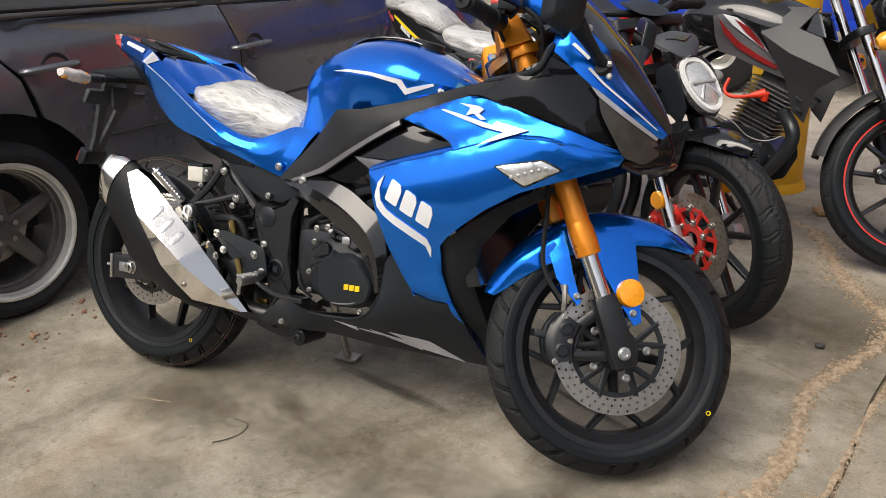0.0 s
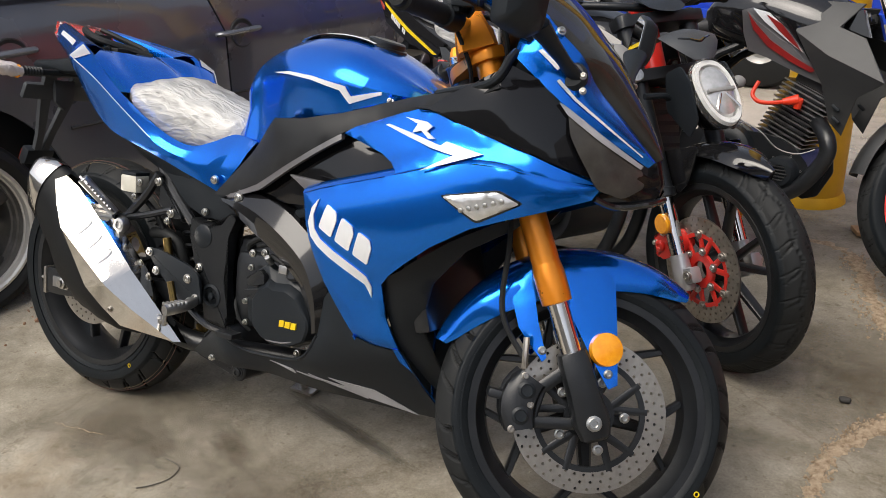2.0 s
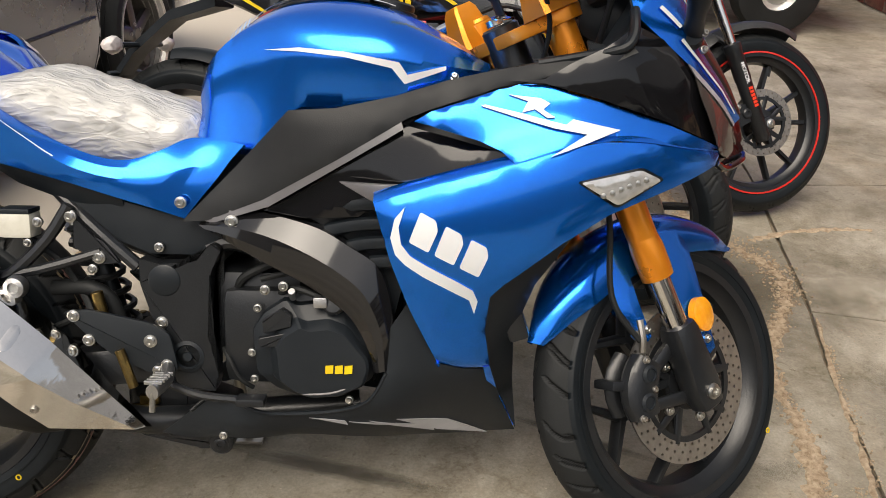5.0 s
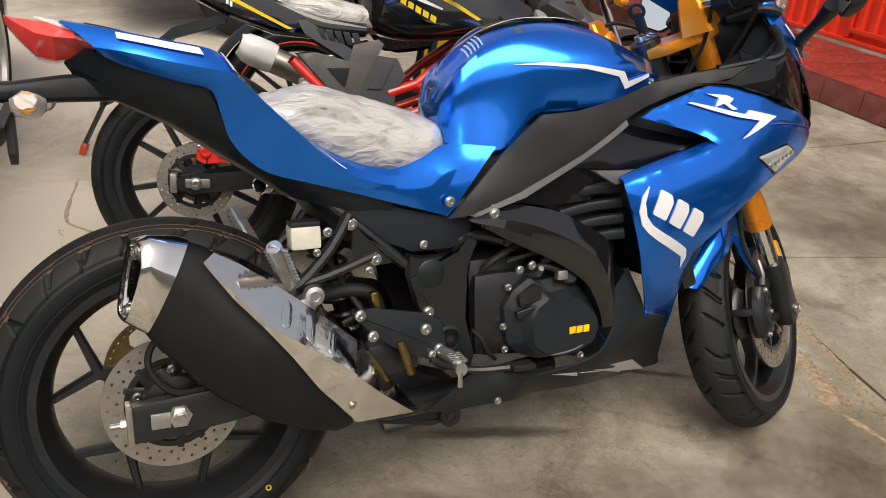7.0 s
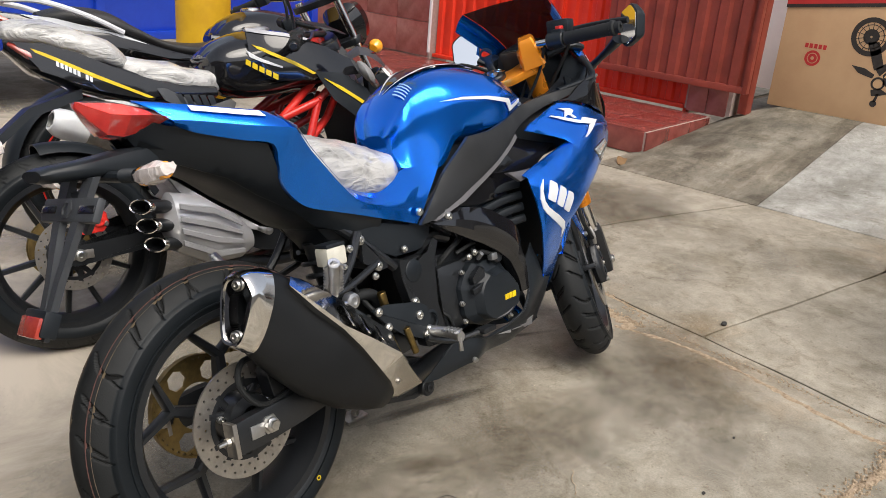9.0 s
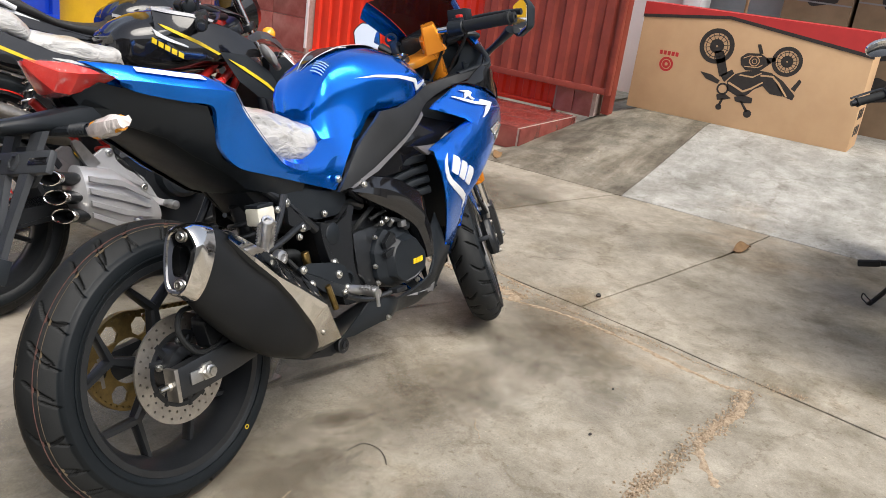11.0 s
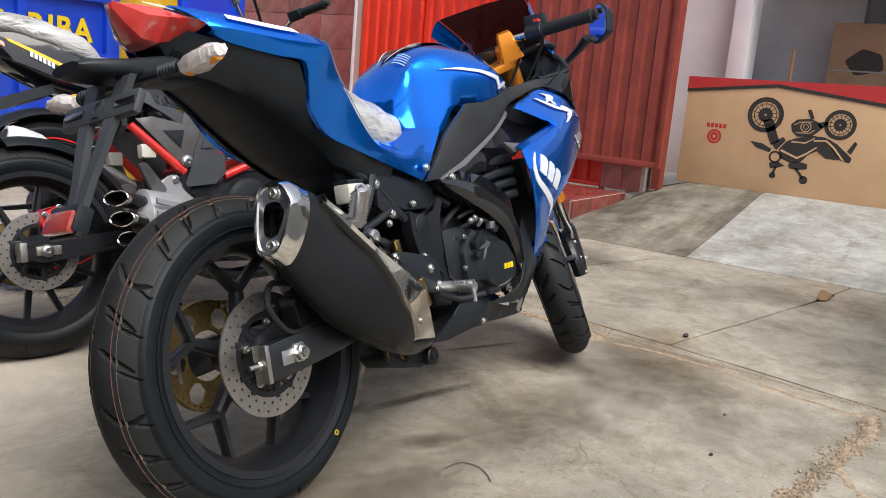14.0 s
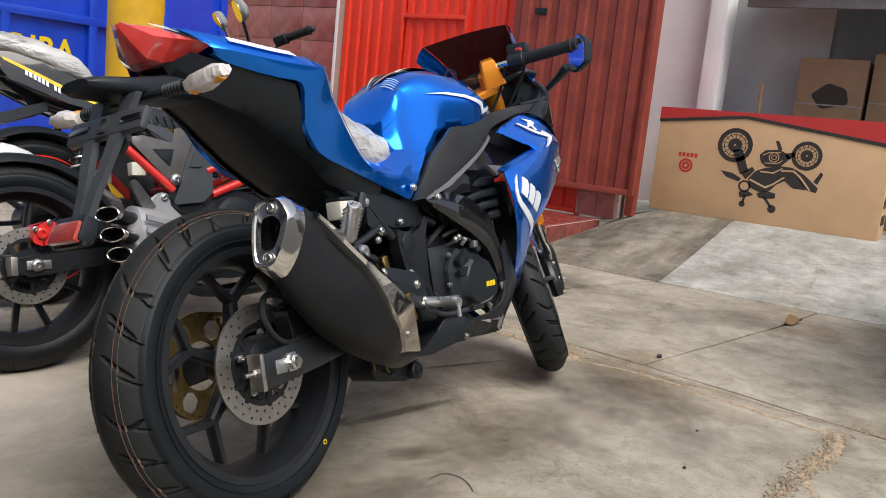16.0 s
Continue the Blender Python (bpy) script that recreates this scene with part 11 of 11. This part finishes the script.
part("tail_lamp", bm, M["red_reflector"], NB, "red tail lamp under clear film")
# plate holder below the tail
bm = B()
add_loft(bm, [[Vector((x, y * w, z + dz)) for y, dz in ((-1, 0), (1, 0), (1, -0.028), (-1, -0.028))] for x, z, w in ((0.12, 0.745, 0.06), (-0.02, 0.70, 0.05), (-0.14, 0.60, 0.042), (-0.19, 0.53, 0.04))])
ph2 = part("plate_holder", bm, M["black_matte"], NB)
bm = B()
add_box(bm, (-0.195, 0, 0.505), (0.014, 0.17, 0.04), Matrix.Rotation(0.5, 3, "Y"), 0.004)
part("plate_bar", bm, M["black_matte"], ph2)
bm = B()
add_loft(bm, [[Vector((x, y * w, z)) for y in (-1, 1)] + [Vector((x - 0.012, y * w, z - 0.004)) for y in (1, -1)] for x, z, w in ((-0.19, 0.52, 0.022), (-0.24, 0.42, 0.018), (-0.262, 0.375, 0.018))])
part("plate_stay", bm, M["black_matte"], ph2)
bm = B()
add_box(bm, (-0.268, 0, 0.362), (0.018, 0.05, 0.034), Matrix.Rotation(0.3, 3, "Y"), 0.003)
part("rear_reflector", bm, M["red_reflector"], ph2, "red reflector")
for s in BOTH:
    bm = B()
    add_tube(bm, [(-0.12, s * 0.04, 0.60), (-0.13, s * 0.09, 0.60), (-0.135, s * 0.11, 0.60)], 0.008, 8)
    stk = part("indicator_stalk", bm, M["black_matte"], NB)
    bm = B()
    blob(bm, (-0.137, s * 0.142, 0.60), (0.022, 0.040, 0.024))
    crumple(bm, 0.005, 60, 1.0)
    part("rear_indicator", bm, M["film_pink"], stk, "amber indicator wrapped in film")
bm = B()
add_tube(bm, [(0.50, 0.13, 0.32), (0.56, 0.22, 0.16), (0.58, 0.285, 0.075)], 0.011, 10)
add_box(bm, (0.585, 0.292, 0.072), (0.06, 0.035, 0.008), Matrix.Rotation(radians(13), 3, "X"), 0.002)
part("side_stand", bm, M["black_metal"], NB)


# ---- commuter motorcycles: long seat, finned engine, chrome fork ----
def commuter(name, label, place, steer, shroud=True, ring=True, mirror_mat=None, mirrors=False):
    T = thing(name, label, "motorcycle", place)
    rm = Matrix.Translation((0, 0, 0.300))
    fm = fork_frame((1.32 if shroud else 1.27, 0, 0.300), 26, steer)
    fwm = fm @ Matrix.Translation((0.035, 0, 0))
    r1 = wheel(T, rm, 0.300, 0.052, 0.224, "ten", 0, M["black_metal"], 480, 36, road_groove(2 * math.pi * 0.30, 22))
    f1 = wheel(T, fwm, 0.295, 0.046, 0.226, "ten", 12, M["black_metal"], 480, 36, road_groove(2 * math.pi * 0.295, 24))
    if ring:
        for w_, h, r in ((r1, 0.052, 0.224), (f1, 0.046, 0.226)):
            for s in BOTH:
                bm = B()
                add_lathe(bm, (0, s * h * 0.9, 0), (0, 1, 0), [(r + 0.001, -0.004), (r + 0.006, -0.004), (r + 0.006, 0.004), (r + 0.001, 0.004)], 64, close=True)
                part("rim_stripe", bm, M["red_paint"], w_, "bright red rim stripe")
    d = brake_disc(f1, None, -0.062, 0.078, 0.108, 0.036, ((30, 0.100, 0.0), (30, 0.087, 0.5)), 5, M["brushed"], M["black_metal"])
    caliper(T, fm, (-0.05, -0.074, 0.055), M["black_metal"], 0.95)
    bm = B()
    add_lathe(bm, (0, 0, 0), (0, 1, 0), [(0, -0.058), (0.06, -0.058), (0.072, -0.05), (0.072, 0.03), (0.06, 0.05), (0, 0.05)], 32)
    part("brake_drum", bm, M["black_metal"], r1)
    for s in BOTH:
        bm = B()
        add_cyl(bm, (0, s * 0.092, 0.24), (0, s * 0.092, 0.74), 0.0165)
        part("fork_tube", bm, M["chrome"], T, "chromed fork tube", fm)
        bm = B()
        add_lathe(bm, (0, s * 0.092, -0.05), (0, 0, 1), [(0, 0), (0.018, 0), (0.024, 0.01), (0.024, 0.20), (0.026, 0.21), (0.026, 0.30), (0.028, 0.305), (0.028, 0.325), (0.019, 0.33)], 18)
        add_box(bm, (0.02, s * 0.09, -0.005), (0.05, 0.03, 0.045), None, 0.008)
        sl = part("fork_slider", bm, M["black_metal"], T, "", fm)
        if shroud:
            tv, tf = text_cells("MOTOR", 0.019, offset=0.0004)
            bm = B()
            add_flat(bm, tv, tf, lambda a, b: Vector((b - 0.007, s * 0.1188, 0.215 - a)) if s < 0 else Vector((b - 0.007, s * 0.1188, 0.145 + a)))
            part("slider_lettering", bm, M["white_decal"], sl, "white lettering", fm)
            for k in range(6):
                bm = B()
                add_box(bm, (0.0, s * 0.1175, 0.128 - 0.0115 * k), (0.014, 0.003, 0.008))
                part("letter_bar", bm, M["gate_red"], sl, "red lettering", fm)
        bm = B()
        add_tube(bm, [(0.01, s * 0.10, 0.45), (0.03, s * 0.125, 0.455), (0.035, s * 0.14, 0.455)], 0.008, 8)
        st = part("indicator_stalk", bm, M["black_matte"], T, "", fm)
        bm = B()
        add_lathe(bm, (0.02, s * 0.155, 0.455), (1, 0, 0), [(0, -0.02), (0.018, -0.018), (0.030, 0.0), (0.031, 0.014), (0.027, 0.024), (0.012, 0.030), (0, 0.031)], 20)
        part("front_indicator", bm, M["orange_lens"], st, "round amber indicator", fm)
        bolts(T, [(fm @ Vector((0.035, s * 0.106, -0.005)), fm.to_3x3() @ Vector((0, s, 0)), 0.011)], M["zinc"], name="axle_nut")
    for z in (0.50, 0.70):
        bm = B()
        add_plate(bm, rounded([(-0.045, -0.05), (-0.03, -0.12), (0.03, -0.12), (0.04, -0.05), (0.04, 0.05), (0.03, 0.12), (-0.03, 0.12), (-0.045, 0.05)], 0.02), z, z + 0.028, 0.004, "xy")
        part("fork_clamp", bm, M["black_metal"], T, "", fm)
    handlebar(T, fm, 0.75, 0.36, 0.06, 0.07, M["chrome"], mirror=mirrors, mirror_mat=mirror_mat)
    arc_fender(T, fwm, 0.322, 0.056, 40, 147, M["grey_plastic"], tip=0.8)
    bm = B()
    for s in BOTH:
        add_tube(bm, [(0.0, s * 0.075, 0.26), (0.0, s * 0.062, 0.29), (-0.01, s * 0.03, 0.318)], 0.010, 8)
    add_tube(bm, [(-0.01, -0.03, 0.318), (-0.01, 0.0, 0.322), (-0.01, 0.03, 0.318)], 0.010, 8)
    part("fender_stay", bm, M["black_metal"], T, "", fm)
    # headlamp with a small fairing
    hm = fm @ Matrix.Translation((0.12, 0, 0.55))
    bm = B()
    add_loft(bm, [ring_smooth([(x, -w, 0), (x, -w * 0.8, h), (x, 0, h * 1.15), (x, w * 0.8, h), (x, w, 0), (x, w * 0.55, -h), (x, -w * 0.55, -h)], 3) for x, w, h in ((-0.06, 0.05, 0.05), (0.0, 0.10, 0.09), (0.05, 0.092, 0.082), (0.06, 0.08, 0.07))])
    hl = part("headlamp", bm, M["black_gloss"], T, "", hm)
    bm = B()
    add_loft(bm, [ring_smooth([(x, -w, 0), (x, -w * 0.8, h), (x, 0, h * 1.15), (x, w * 0.8, h), (x, w, 0), (x, w * 0.55, -h), (x, -w * 0.55, -h)], 3) for x, w, h in ((0.058, 0.082, 0.072), (0.075, 0.068, 0.06), (0.082, 0.03, 0.03))])
    part("lens", bm, M["clear_lens"], hl, "", hm)
    # tank, shrouds
    rows = [(0.48, 0.805, 0.035, 0.785, 0.085, 0.735, 0.075), (0.52, 0.850, 0.050, 0.805, 0.118, 0.725, 0.100), (0.60, 0.885, 0.062, 0.815, 0.138, 0.705, 0.115), (0.70, 0.892, 0.066, 0.812, 0.145, 0.685, 0.125),
            (0.80, 0.878, 0.062, 0.790, 0.145, 0.650, 0.128), (0.88, 0.852, 0.052, 0.770, 0.130, 0.635, 0.110), (0.93, 0.825, 0.040, 0.770, 0.085, 0.68, 0.080)]
    bm = B()
    add_loft(bm, list(zip(*[smooth_path(c, 4) for c in zip(*[tank_ring(*r) for r in rows])])))
    bmesh.ops.subdivide_edges(bm, edges=bm.edges[:], cuts=1, smooth=0.8, use_grid_fill=True)
    tk = part("fuel_tank", bm, M["black_gloss"], T, "glossy black fuel tank", angle=0.9)
    bm = B()
    add_lathe(bm, (0.66, 0, 0.889), (0, 0, 1), [(0, 0), (0.042, 0), (0.042, 0.007), (0.036, 0.011), (0, 0.011)], 24)
    part("filler_cap", bm, M["chrome"], tk)
    tw = spline([(r[0], z, w + 0.002) for r in rows for z, w in ((r[3] + 0.005, r[4]), (r[3] * 0.6 + r[5] * 0.4, r[4] - 0.003), (r[5], r[6]), ((r[1] + r[3]) / 2 + 0.004, (r[2] + r[4]) / 2 + 0.010))])
    sw = spline([(0.72, 0.86, 0.10), (0.74, 0.78, 0.150), (0.85, 0.80, 0.165), (0.95, 0.72, 0.182), (1.09, 0.64, 0.190), (1.0, 0.50, 0.165), (0.97, 0.43, 0.155), (0.88, 0.66, 0.165), (0.90, 0.86, 0.11)])
    for s in BOTH:
        if shroud:
            for nm, out, mat, off, lab in (("tank_panel", [(0.620, 0.793), (0.655, 0.802), (0.708, 0.785), (0.769, 0.744), (0.817, 0.693), (0.860, 0.638), (0.884, 0.597), (0.798, 0.627), (0.714, 0.659), (0.650, 0.675), (0.630, 0.725)], M["tank_silver"], 0.002, "silver-grey tank panel"),
                                           ("white_flash", [(0.655, 0.800), (0.706, 0.790), (0.743, 0.763), (0.780, 0.728), (0.824, 0.681), (0.794, 0.698), (0.741, 0.733), (0.695, 0.763)], M["white_decal"], 0.0055, "white flash"),
                                           ("red_patch", [(0.700, 0.784), (0.751, 0.759), (0.789, 0.721), (0.819, 0.685), (0.784, 0.709), (0.743, 0.741)], M["decal_red"], 0.009, "dark red flash"),
                                           ("dark_flash", [(0.633, 0.793), (0.671, 0.764), (0.734, 0.725), (0.786, 0.697), (0.845, 0.648), (0.866, 0.632), (0.790, 0.671), (0.721, 0.708), (0.667, 0.747)], M["bevel_grey"], 0.0055, "dark band"),
                                           ("red_flash", [(0.643, 0.786), (0.673, 0.753), (0.721, 0.711), (0.791, 0.672), (0.866, 0.635), (0.851, 0.627), (0.785, 0.655), (0.713, 0.692), (0.664, 0.738)], M["decal_red"], 0.009, "dark red flash")):
                bm = B()
                add_drape(bm, out, tw, s, off, 0.003, 0.02, lip=0)
                part(nm, bm, mat, tk, lab)
            # folded shroud: upper facets to the sky, a crease down to the forward tip, lower facets turned under
            bm = B()
            K = {n_: bm.verts.new((x, s * y, z)) for n_, x, y, z in (("A", 0.765, 0.100, 0.838), ("B", 0.955, 0.085, 0.834), ("C", 0.915, 0.150, 0.762), ("D", 0.990, 0.148, 0.735), ("E", 1.072, 0.188, 0.617), ("P", 0.792, 0.146, 0.742),
                                                                       ("G", 0.905, 0.182, 0.680), ("Q", 0.862, 0.150, 0.640), ("H", 0.890, 0.140, 0.600), ("I", 0.928, 0.130, 0.494), ("J", 0.970, 0.122, 0.455), ("L", 0.996, 0.140, 0.569), ("F", 0.955, 0.150, 0.560))}
            for f_ in ("APCB", "PGC", "CGED", "PQG", "QHFG", "GFLE", "HIF", "IJLF"):
                bm.faces.new([K[c_] for c_ in (f_ if s < 0 else f_[::-1])])
            bmesh.ops.recalc_face_normals(bm, faces=bm.faces)
            bmesh.ops.solidify(bm, geom=bm.faces[:], thickness=0.006)
            bmesh.ops.bevel(bm, geom=[e for e in bm.edges if len(e.link_faces) == 2 and e.calc_face_angle() > 0.9], offset=0.0015, segments=1, affect="EDGES")
            sh = part("tank_shroud", bm, M["grey_plastic"], T, "matte dark grey angular shroud", angle=0.32)
            for x, z in ((0.945, 0.535), (0.952, 0.500)):
                bm = B()
                add_box(bm, (x, s * 0.140, z), (0.026, 0.016, 0.010), Matrix.Rotation(radians(35), 3, "Y"), 0.003)
                part("vent_slit", bm, M["black_matte"], sh)
            bm = B()
            add_loft(bm, [[Vector((0.895, s * y, 0.795)), Vector((0.955, s * y, 0.815)), Vector((0.985, s * y, 0.740)), Vector((0.916, s * y, 0.755))] for y in (0.070, 0.104)])
            part("shroud_grille", bm, M["black_gloss"], sh)
        plate_part("side_cover", T, [(0.20, 0.70), (0.46, 0.715), (0.52, 0.65), (0.46, 0.52), (0.32, 0.50), (0.24, 0.60)], s * 0.105, s * 0.118, M["black_gloss"], 0.008, r=0.03)
    # seat and tail
    wrapped_seat(T, "seat", [(-0.16, 0.880, 0.835, 0.055), (-0.06, 0.900, 0.825, 0.095), (0.06, 0.885, 0.805, 0.112), (0.16, 0.830, 0.775, 0.118), (0.25, 0.785, 0.735, 0.125), (0.36, 0.768, 0.71, 0.125), (0.46, 0.772, 0.705, 0.105), (0.52, 0.800, 0.715, 0.075)], 9.0, M["seat_vinyl"], 0.0)
    bm = B()
    add_loft(bm, [ring_smooth([(x, 0, zt), (x, w, zt - 0.01), (x, w * 0.95, zb), (x, -w * 0.95, zb), (x, -w, zt - 0.01)], 3) for x, zt, zb, w in ((-0.28, 0.885, 0.85, 0.04), (-0.16, 0.865, 0.78, 0.075), (0.05, 0.83, 0.73, 0.10), (0.25, 0.76, 0.69, 0.112), (0.42, 0.72, 0.68, 0.105))])
    tb = part("tail_body", bm, M["black_gloss"], T)
    tlw = spline([(-0.28, 0.87, 0.044), (-0.16, 0.83, 0.080), (0.05, 0.79, 0.106), (0.25, 0.73, 0.118), (0.42, 0.70, 0.110), (0.0, 0.75, 0.1), (0.2, 0.78, 0.112)])
    for s in BOTH:
        if shroud:
            for out, mat in (([(-0.22, 0.868), (-0.12, 0.852), (0.10, 0.792), (0.28, 0.720), (0.26, 0.716), (0.08, 0.770), (-0.14, 0.832)], M["white_decal"]), ([(-0.15, 0.828), (0.08, 0.766), (0.27, 0.706), (0.25, 0.702), (0.06, 0.752), (-0.12, 0.805)], M["decal_red"])):
                bm = B()
                add_drape(bm, out, tlw, s, 0.004, 0.003, 0.02, lip=0)
                part("tail_flash", bm, mat, tb)
        bm = B()
        add_tube(bm, [(0.10, s * 0.118, 0.80), (-0.02, s * 0.135, 0.855), (-0.16, s * 0.115, 0.905), (-0.25, s * 0.055, 0.915), (-0.26, 0, 0.915)], 0.010, 8)
        part("grab_rail", bm, M["white_decal"] if shroud else M["black_metal"], T, "pale wrapped grab rail" if shroud else "")
    bm = B()
    add_loft(bm, [ring_smooth([(x, -w, z0), (x, -w * 0.8, z1), (x, w * 0.8, z1), (x, w, z0)], 3) for x, w, z0, z1 in ((-0.25, 0.05, 0.83, 0.872), (-0.295, 0.04, 0.85, 0.878), (-0.305, 0.02, 0.86, 0.87))])
    part("tail_lamp", bm, M["red_reflector"], T, "red tail lamp")
    arc_fender(T, rm, 0.325, 0.075, 60, 172, M["black_matte"], "rear_fender")
    # engine
    bm = B()
    add_loft(bm, [ring_smooth([(x, y, z) for x, z in ((0.46, 0.28), (0.50, 0.40), (0.64, 0.43), (0.80, 0.42), (0.90, 0.34), (0.86, 0.25), (0.70, 0.21), (0.52, 0.22))], 4) for y in (-0.115, -0.10, 0.10, 0.115)])
    en = part("engine", bm, M["black_metal"], T, "black air-cooled engine")
    ax = finned_cylinder(T, (0.775, 0, 0.405), 22, 13, 0.175, 0.155, 0.0146, M["black_metal"])
    for x, z, r in ((0.64, 0.360, 0.088), (0.822, 0.322, 0.052)):
        bm = B()
        add_lathe(bm, (x, -0.10, z), (0, -1, 0), [(0, -0.01), (r + 0.008, -0.01), (r + 0.008, 0.008), (r, 0.012), (r * 0.94, 0.05), (r * 0.78, 0.06), (r * 0.5, 0.062), (r * 0.45, 0.058), (0.0, 0.058)], 30)
        part("engine_cover", bm, M["black_matte"], en)
        bolts(en, [((x + (r + 0.002) * math.cos(a), -0.109, z + (r + 0.002) * math.sin(a)), RIGHT, 0.0045) for a in (math.pi * k / 3 + 0.2 for k in range(6))], M["zinc"])
    if shroud:
        for k in range(5):
            bm = B()
            add_box(bm, (0.822, -0.163, 0.302 + 0.010 * k), (0.060 - 0.010 * abs(k - 2), 0.006, 0.0035), None, 0.001)
            part("cover_fin", bm, M["alloy_black"], en)
        plate_part("engine_bracket", T, [(0.950, 0.380), (0.958, 0.340), (0.925, 0.262), (0.880, 0.245), (0.855, 0.262), (0.900, 0.330)], -0.075, -0.068, M["black_metal"], 0.002, r=0.008)
        bm = B()
        add_tube(bm, [(0.66, -0.155, 0.470), (0.74, -0.150, 0.440), (0.80, -0.145, 0.395), (0.86, -0.135, 0.385), (0.905, -0.12, 0.405)], 0.0028, 6)
        part("clutch_cable", bm, M["rim_grey"], T)
    head = Vector((0.775, 0, 0.405)) + ax * 0.188
    bm = B()
    add_box(bm, head + ax * 0.02, (0.13, 0.12, 0.05), Matrix.Rotation(radians(22), 3, "Y"), 0.012)
    part("cylinder_head", bm, M["alloy_black"], en)
    if shroud:
        bm = B()
        add_tube(bm, [(0.69, -0.09, 0.585), (0.685, -0.11, 0.545), (0.715, -0.122, 0.525), (0.765, -0.125, 0.528), (0.80, -0.122, 0.538)], 0.0065, 8)
        ld = part("ignition_lead", bm, M["gate_red"], T, "bright red ignition lead")
        bm = B()
        add_cyl(bm, (0.785, -0.124, 0.533), (0.828, -0.110, 0.545), 0.010, 0.017)
        add_cyl(bm, (0.828, -0.112, 0.548), (0.825, -0.105, 0.518), 0.014, 0.012)
        part("plug_cap", bm, M["gate_red"], ld)
    bm = B()
    add_tube(bm, [(0.86, -0.03, 0.505), (0.90, -0.09, 0.473), (0.935, -0.125, 0.440), (0.944, -0.130, 0.395), (0.915, -0.132, 0.331), (0.862, -0.134, 0.270), (0.75, -0.135, 0.225), (0.55, -0.14, 0.225), (0.35, -0.155, 0.27), (0.20, -0.175, 0.33)], 0.024, 14)
    part("exhaust_header", bm, M["black_metal"], T)
    bm = B()
    add_lathe(bm, (0.22, -0.18, 0.335), Vector((-0.42, -0.02, 0.175)), [(0, 0), (0.026, 0), (0.038, 0.05), (0.044, 0.10), (0.044, 0.36), (0.040, 0.40), (0.028, 0.44), (0.018, 0.445), (0.018, 0.42), (0, 0.42)], 26)
    mf = part("muffler", bm, M["brushed"], T, "brushed silver muffler")
    if shroud:
        bm = B()
        add_lathe(bm, (-0.095, -0.195, 0.468), Vector((-0.42, -0.02, 0.175)), [(0.045, 0.0), (0.050, 0.02), (0.052, 0.07), (0.048, 0.10), (0.034, 0.120), (0.026, 0.120)], 26)
        crumple(bm, 0.006, 30, 4)
        part("muffler_wrap", bm, M["white_decal"], mf, "white foam wrap on the muffler end")
    for s in BOTH:
        plate_part("swing_arm", T, [(0.46, 0.40), (0.46, 0.34), (0.02, 0.275), (-0.03, 0.285), (-0.03, 0.315), (0.05, 0.33)], s * 0.085, s * 0.108, M["black_metal"], 0.005, r=0.01)
        bm = B()
        add_tube(bm, [(0.96, s * 0.03, 0.80), (0.55, s * 0.09, 0.66), (0.46, s * 0.10, 0.45), (0.48, s * 0.09, 0.25), (0.72, s * 0.07, 0.215)], 0.014, 10)
        part("frame_tube", bm, M["black_metal"], T)
        sp = [(0.06 + 0.10 * t + 0.028 * math.cos(a), s * 0.125 + 0.028 * math.sin(a), 0.36 + 0.30 * t) for t, a in ((k / 96, k / 96 * 9 * 2 * math.pi) for k in range(97))]
        bm = B()
        add_tube(bm, sp, 0.0045, 6, 0)
        part("shock_spring", bm, M["chrome"], T, "chromed coil spring")
        bm = B()
        add_cyl(bm, (0.045, s * 0.125, 0.31), (0.17, s * 0.125, 0.70), 0.014)
        part("shock_absorber", bm, M["black_metal"], T)
        bm = B()
        add_cyl(bm, (0.56, s * 0.10, 0.285), (0.555, s * 0.29, 0.285), 0.012)
        add_box(bm, (0.555, s * 0.255, 0.285), (0.034, 0.085, 0.024), None, 0.006)
        part("foot_peg", bm, M["rubber"], T)
    bm = B()
    add_tube(bm, [(0.58, 0.12, 0.24), (0.66, 0.20, 0.12), (0.70, 0.255, 0.052)], 0.011, 10)
    add_box(bm, (0.705, 0.262, 0.050), (0.06, 0.036, 0.008), Matrix.Rotation(radians(12), 3, "X"), 0.002)
    ss = part("side_stand", bm, M["black_metal"], T)
    bm = B()
    add_tube(bm, [(0.68, 0.255, 0.07), (0.66, 0.275, 0.10), (0.645, 0.27, 0.125), (0.655, 0.25, 0.10), (0.675, 0.235, 0.08)], 0.003, 6)
    part("stand_loop", bm, M["black_metal"], ss)
    bm = B()
    add_tube(bm, [(0.50, 0.13, 0.25), (0.66, 0.165, 0.24), (0.74, 0.17, 0.25)], 0.008, 8)
    add_cyl(bm, (0.74, 0.165, 0.25), (0.74, 0.215, 0.25), 0.010)
    part("gear_lever", bm, M["brushed"], T)
    return T


commuter("commuter_motorcycle", "black commuter motorcycle with red and white flashes and grey shrouds", bike_pose((0.60, 1.66), (1.89, 1.43), 12), 26)
commuter("small_motorcycle", "plain black motorcycle with chromed mirrors at the edge of the yard", bike_pose((2.15, -1.44), (3.35, -1.28), 14), 20, shroud=False, ring=False, mirror_mat=M["chrome"], mirrors=True)
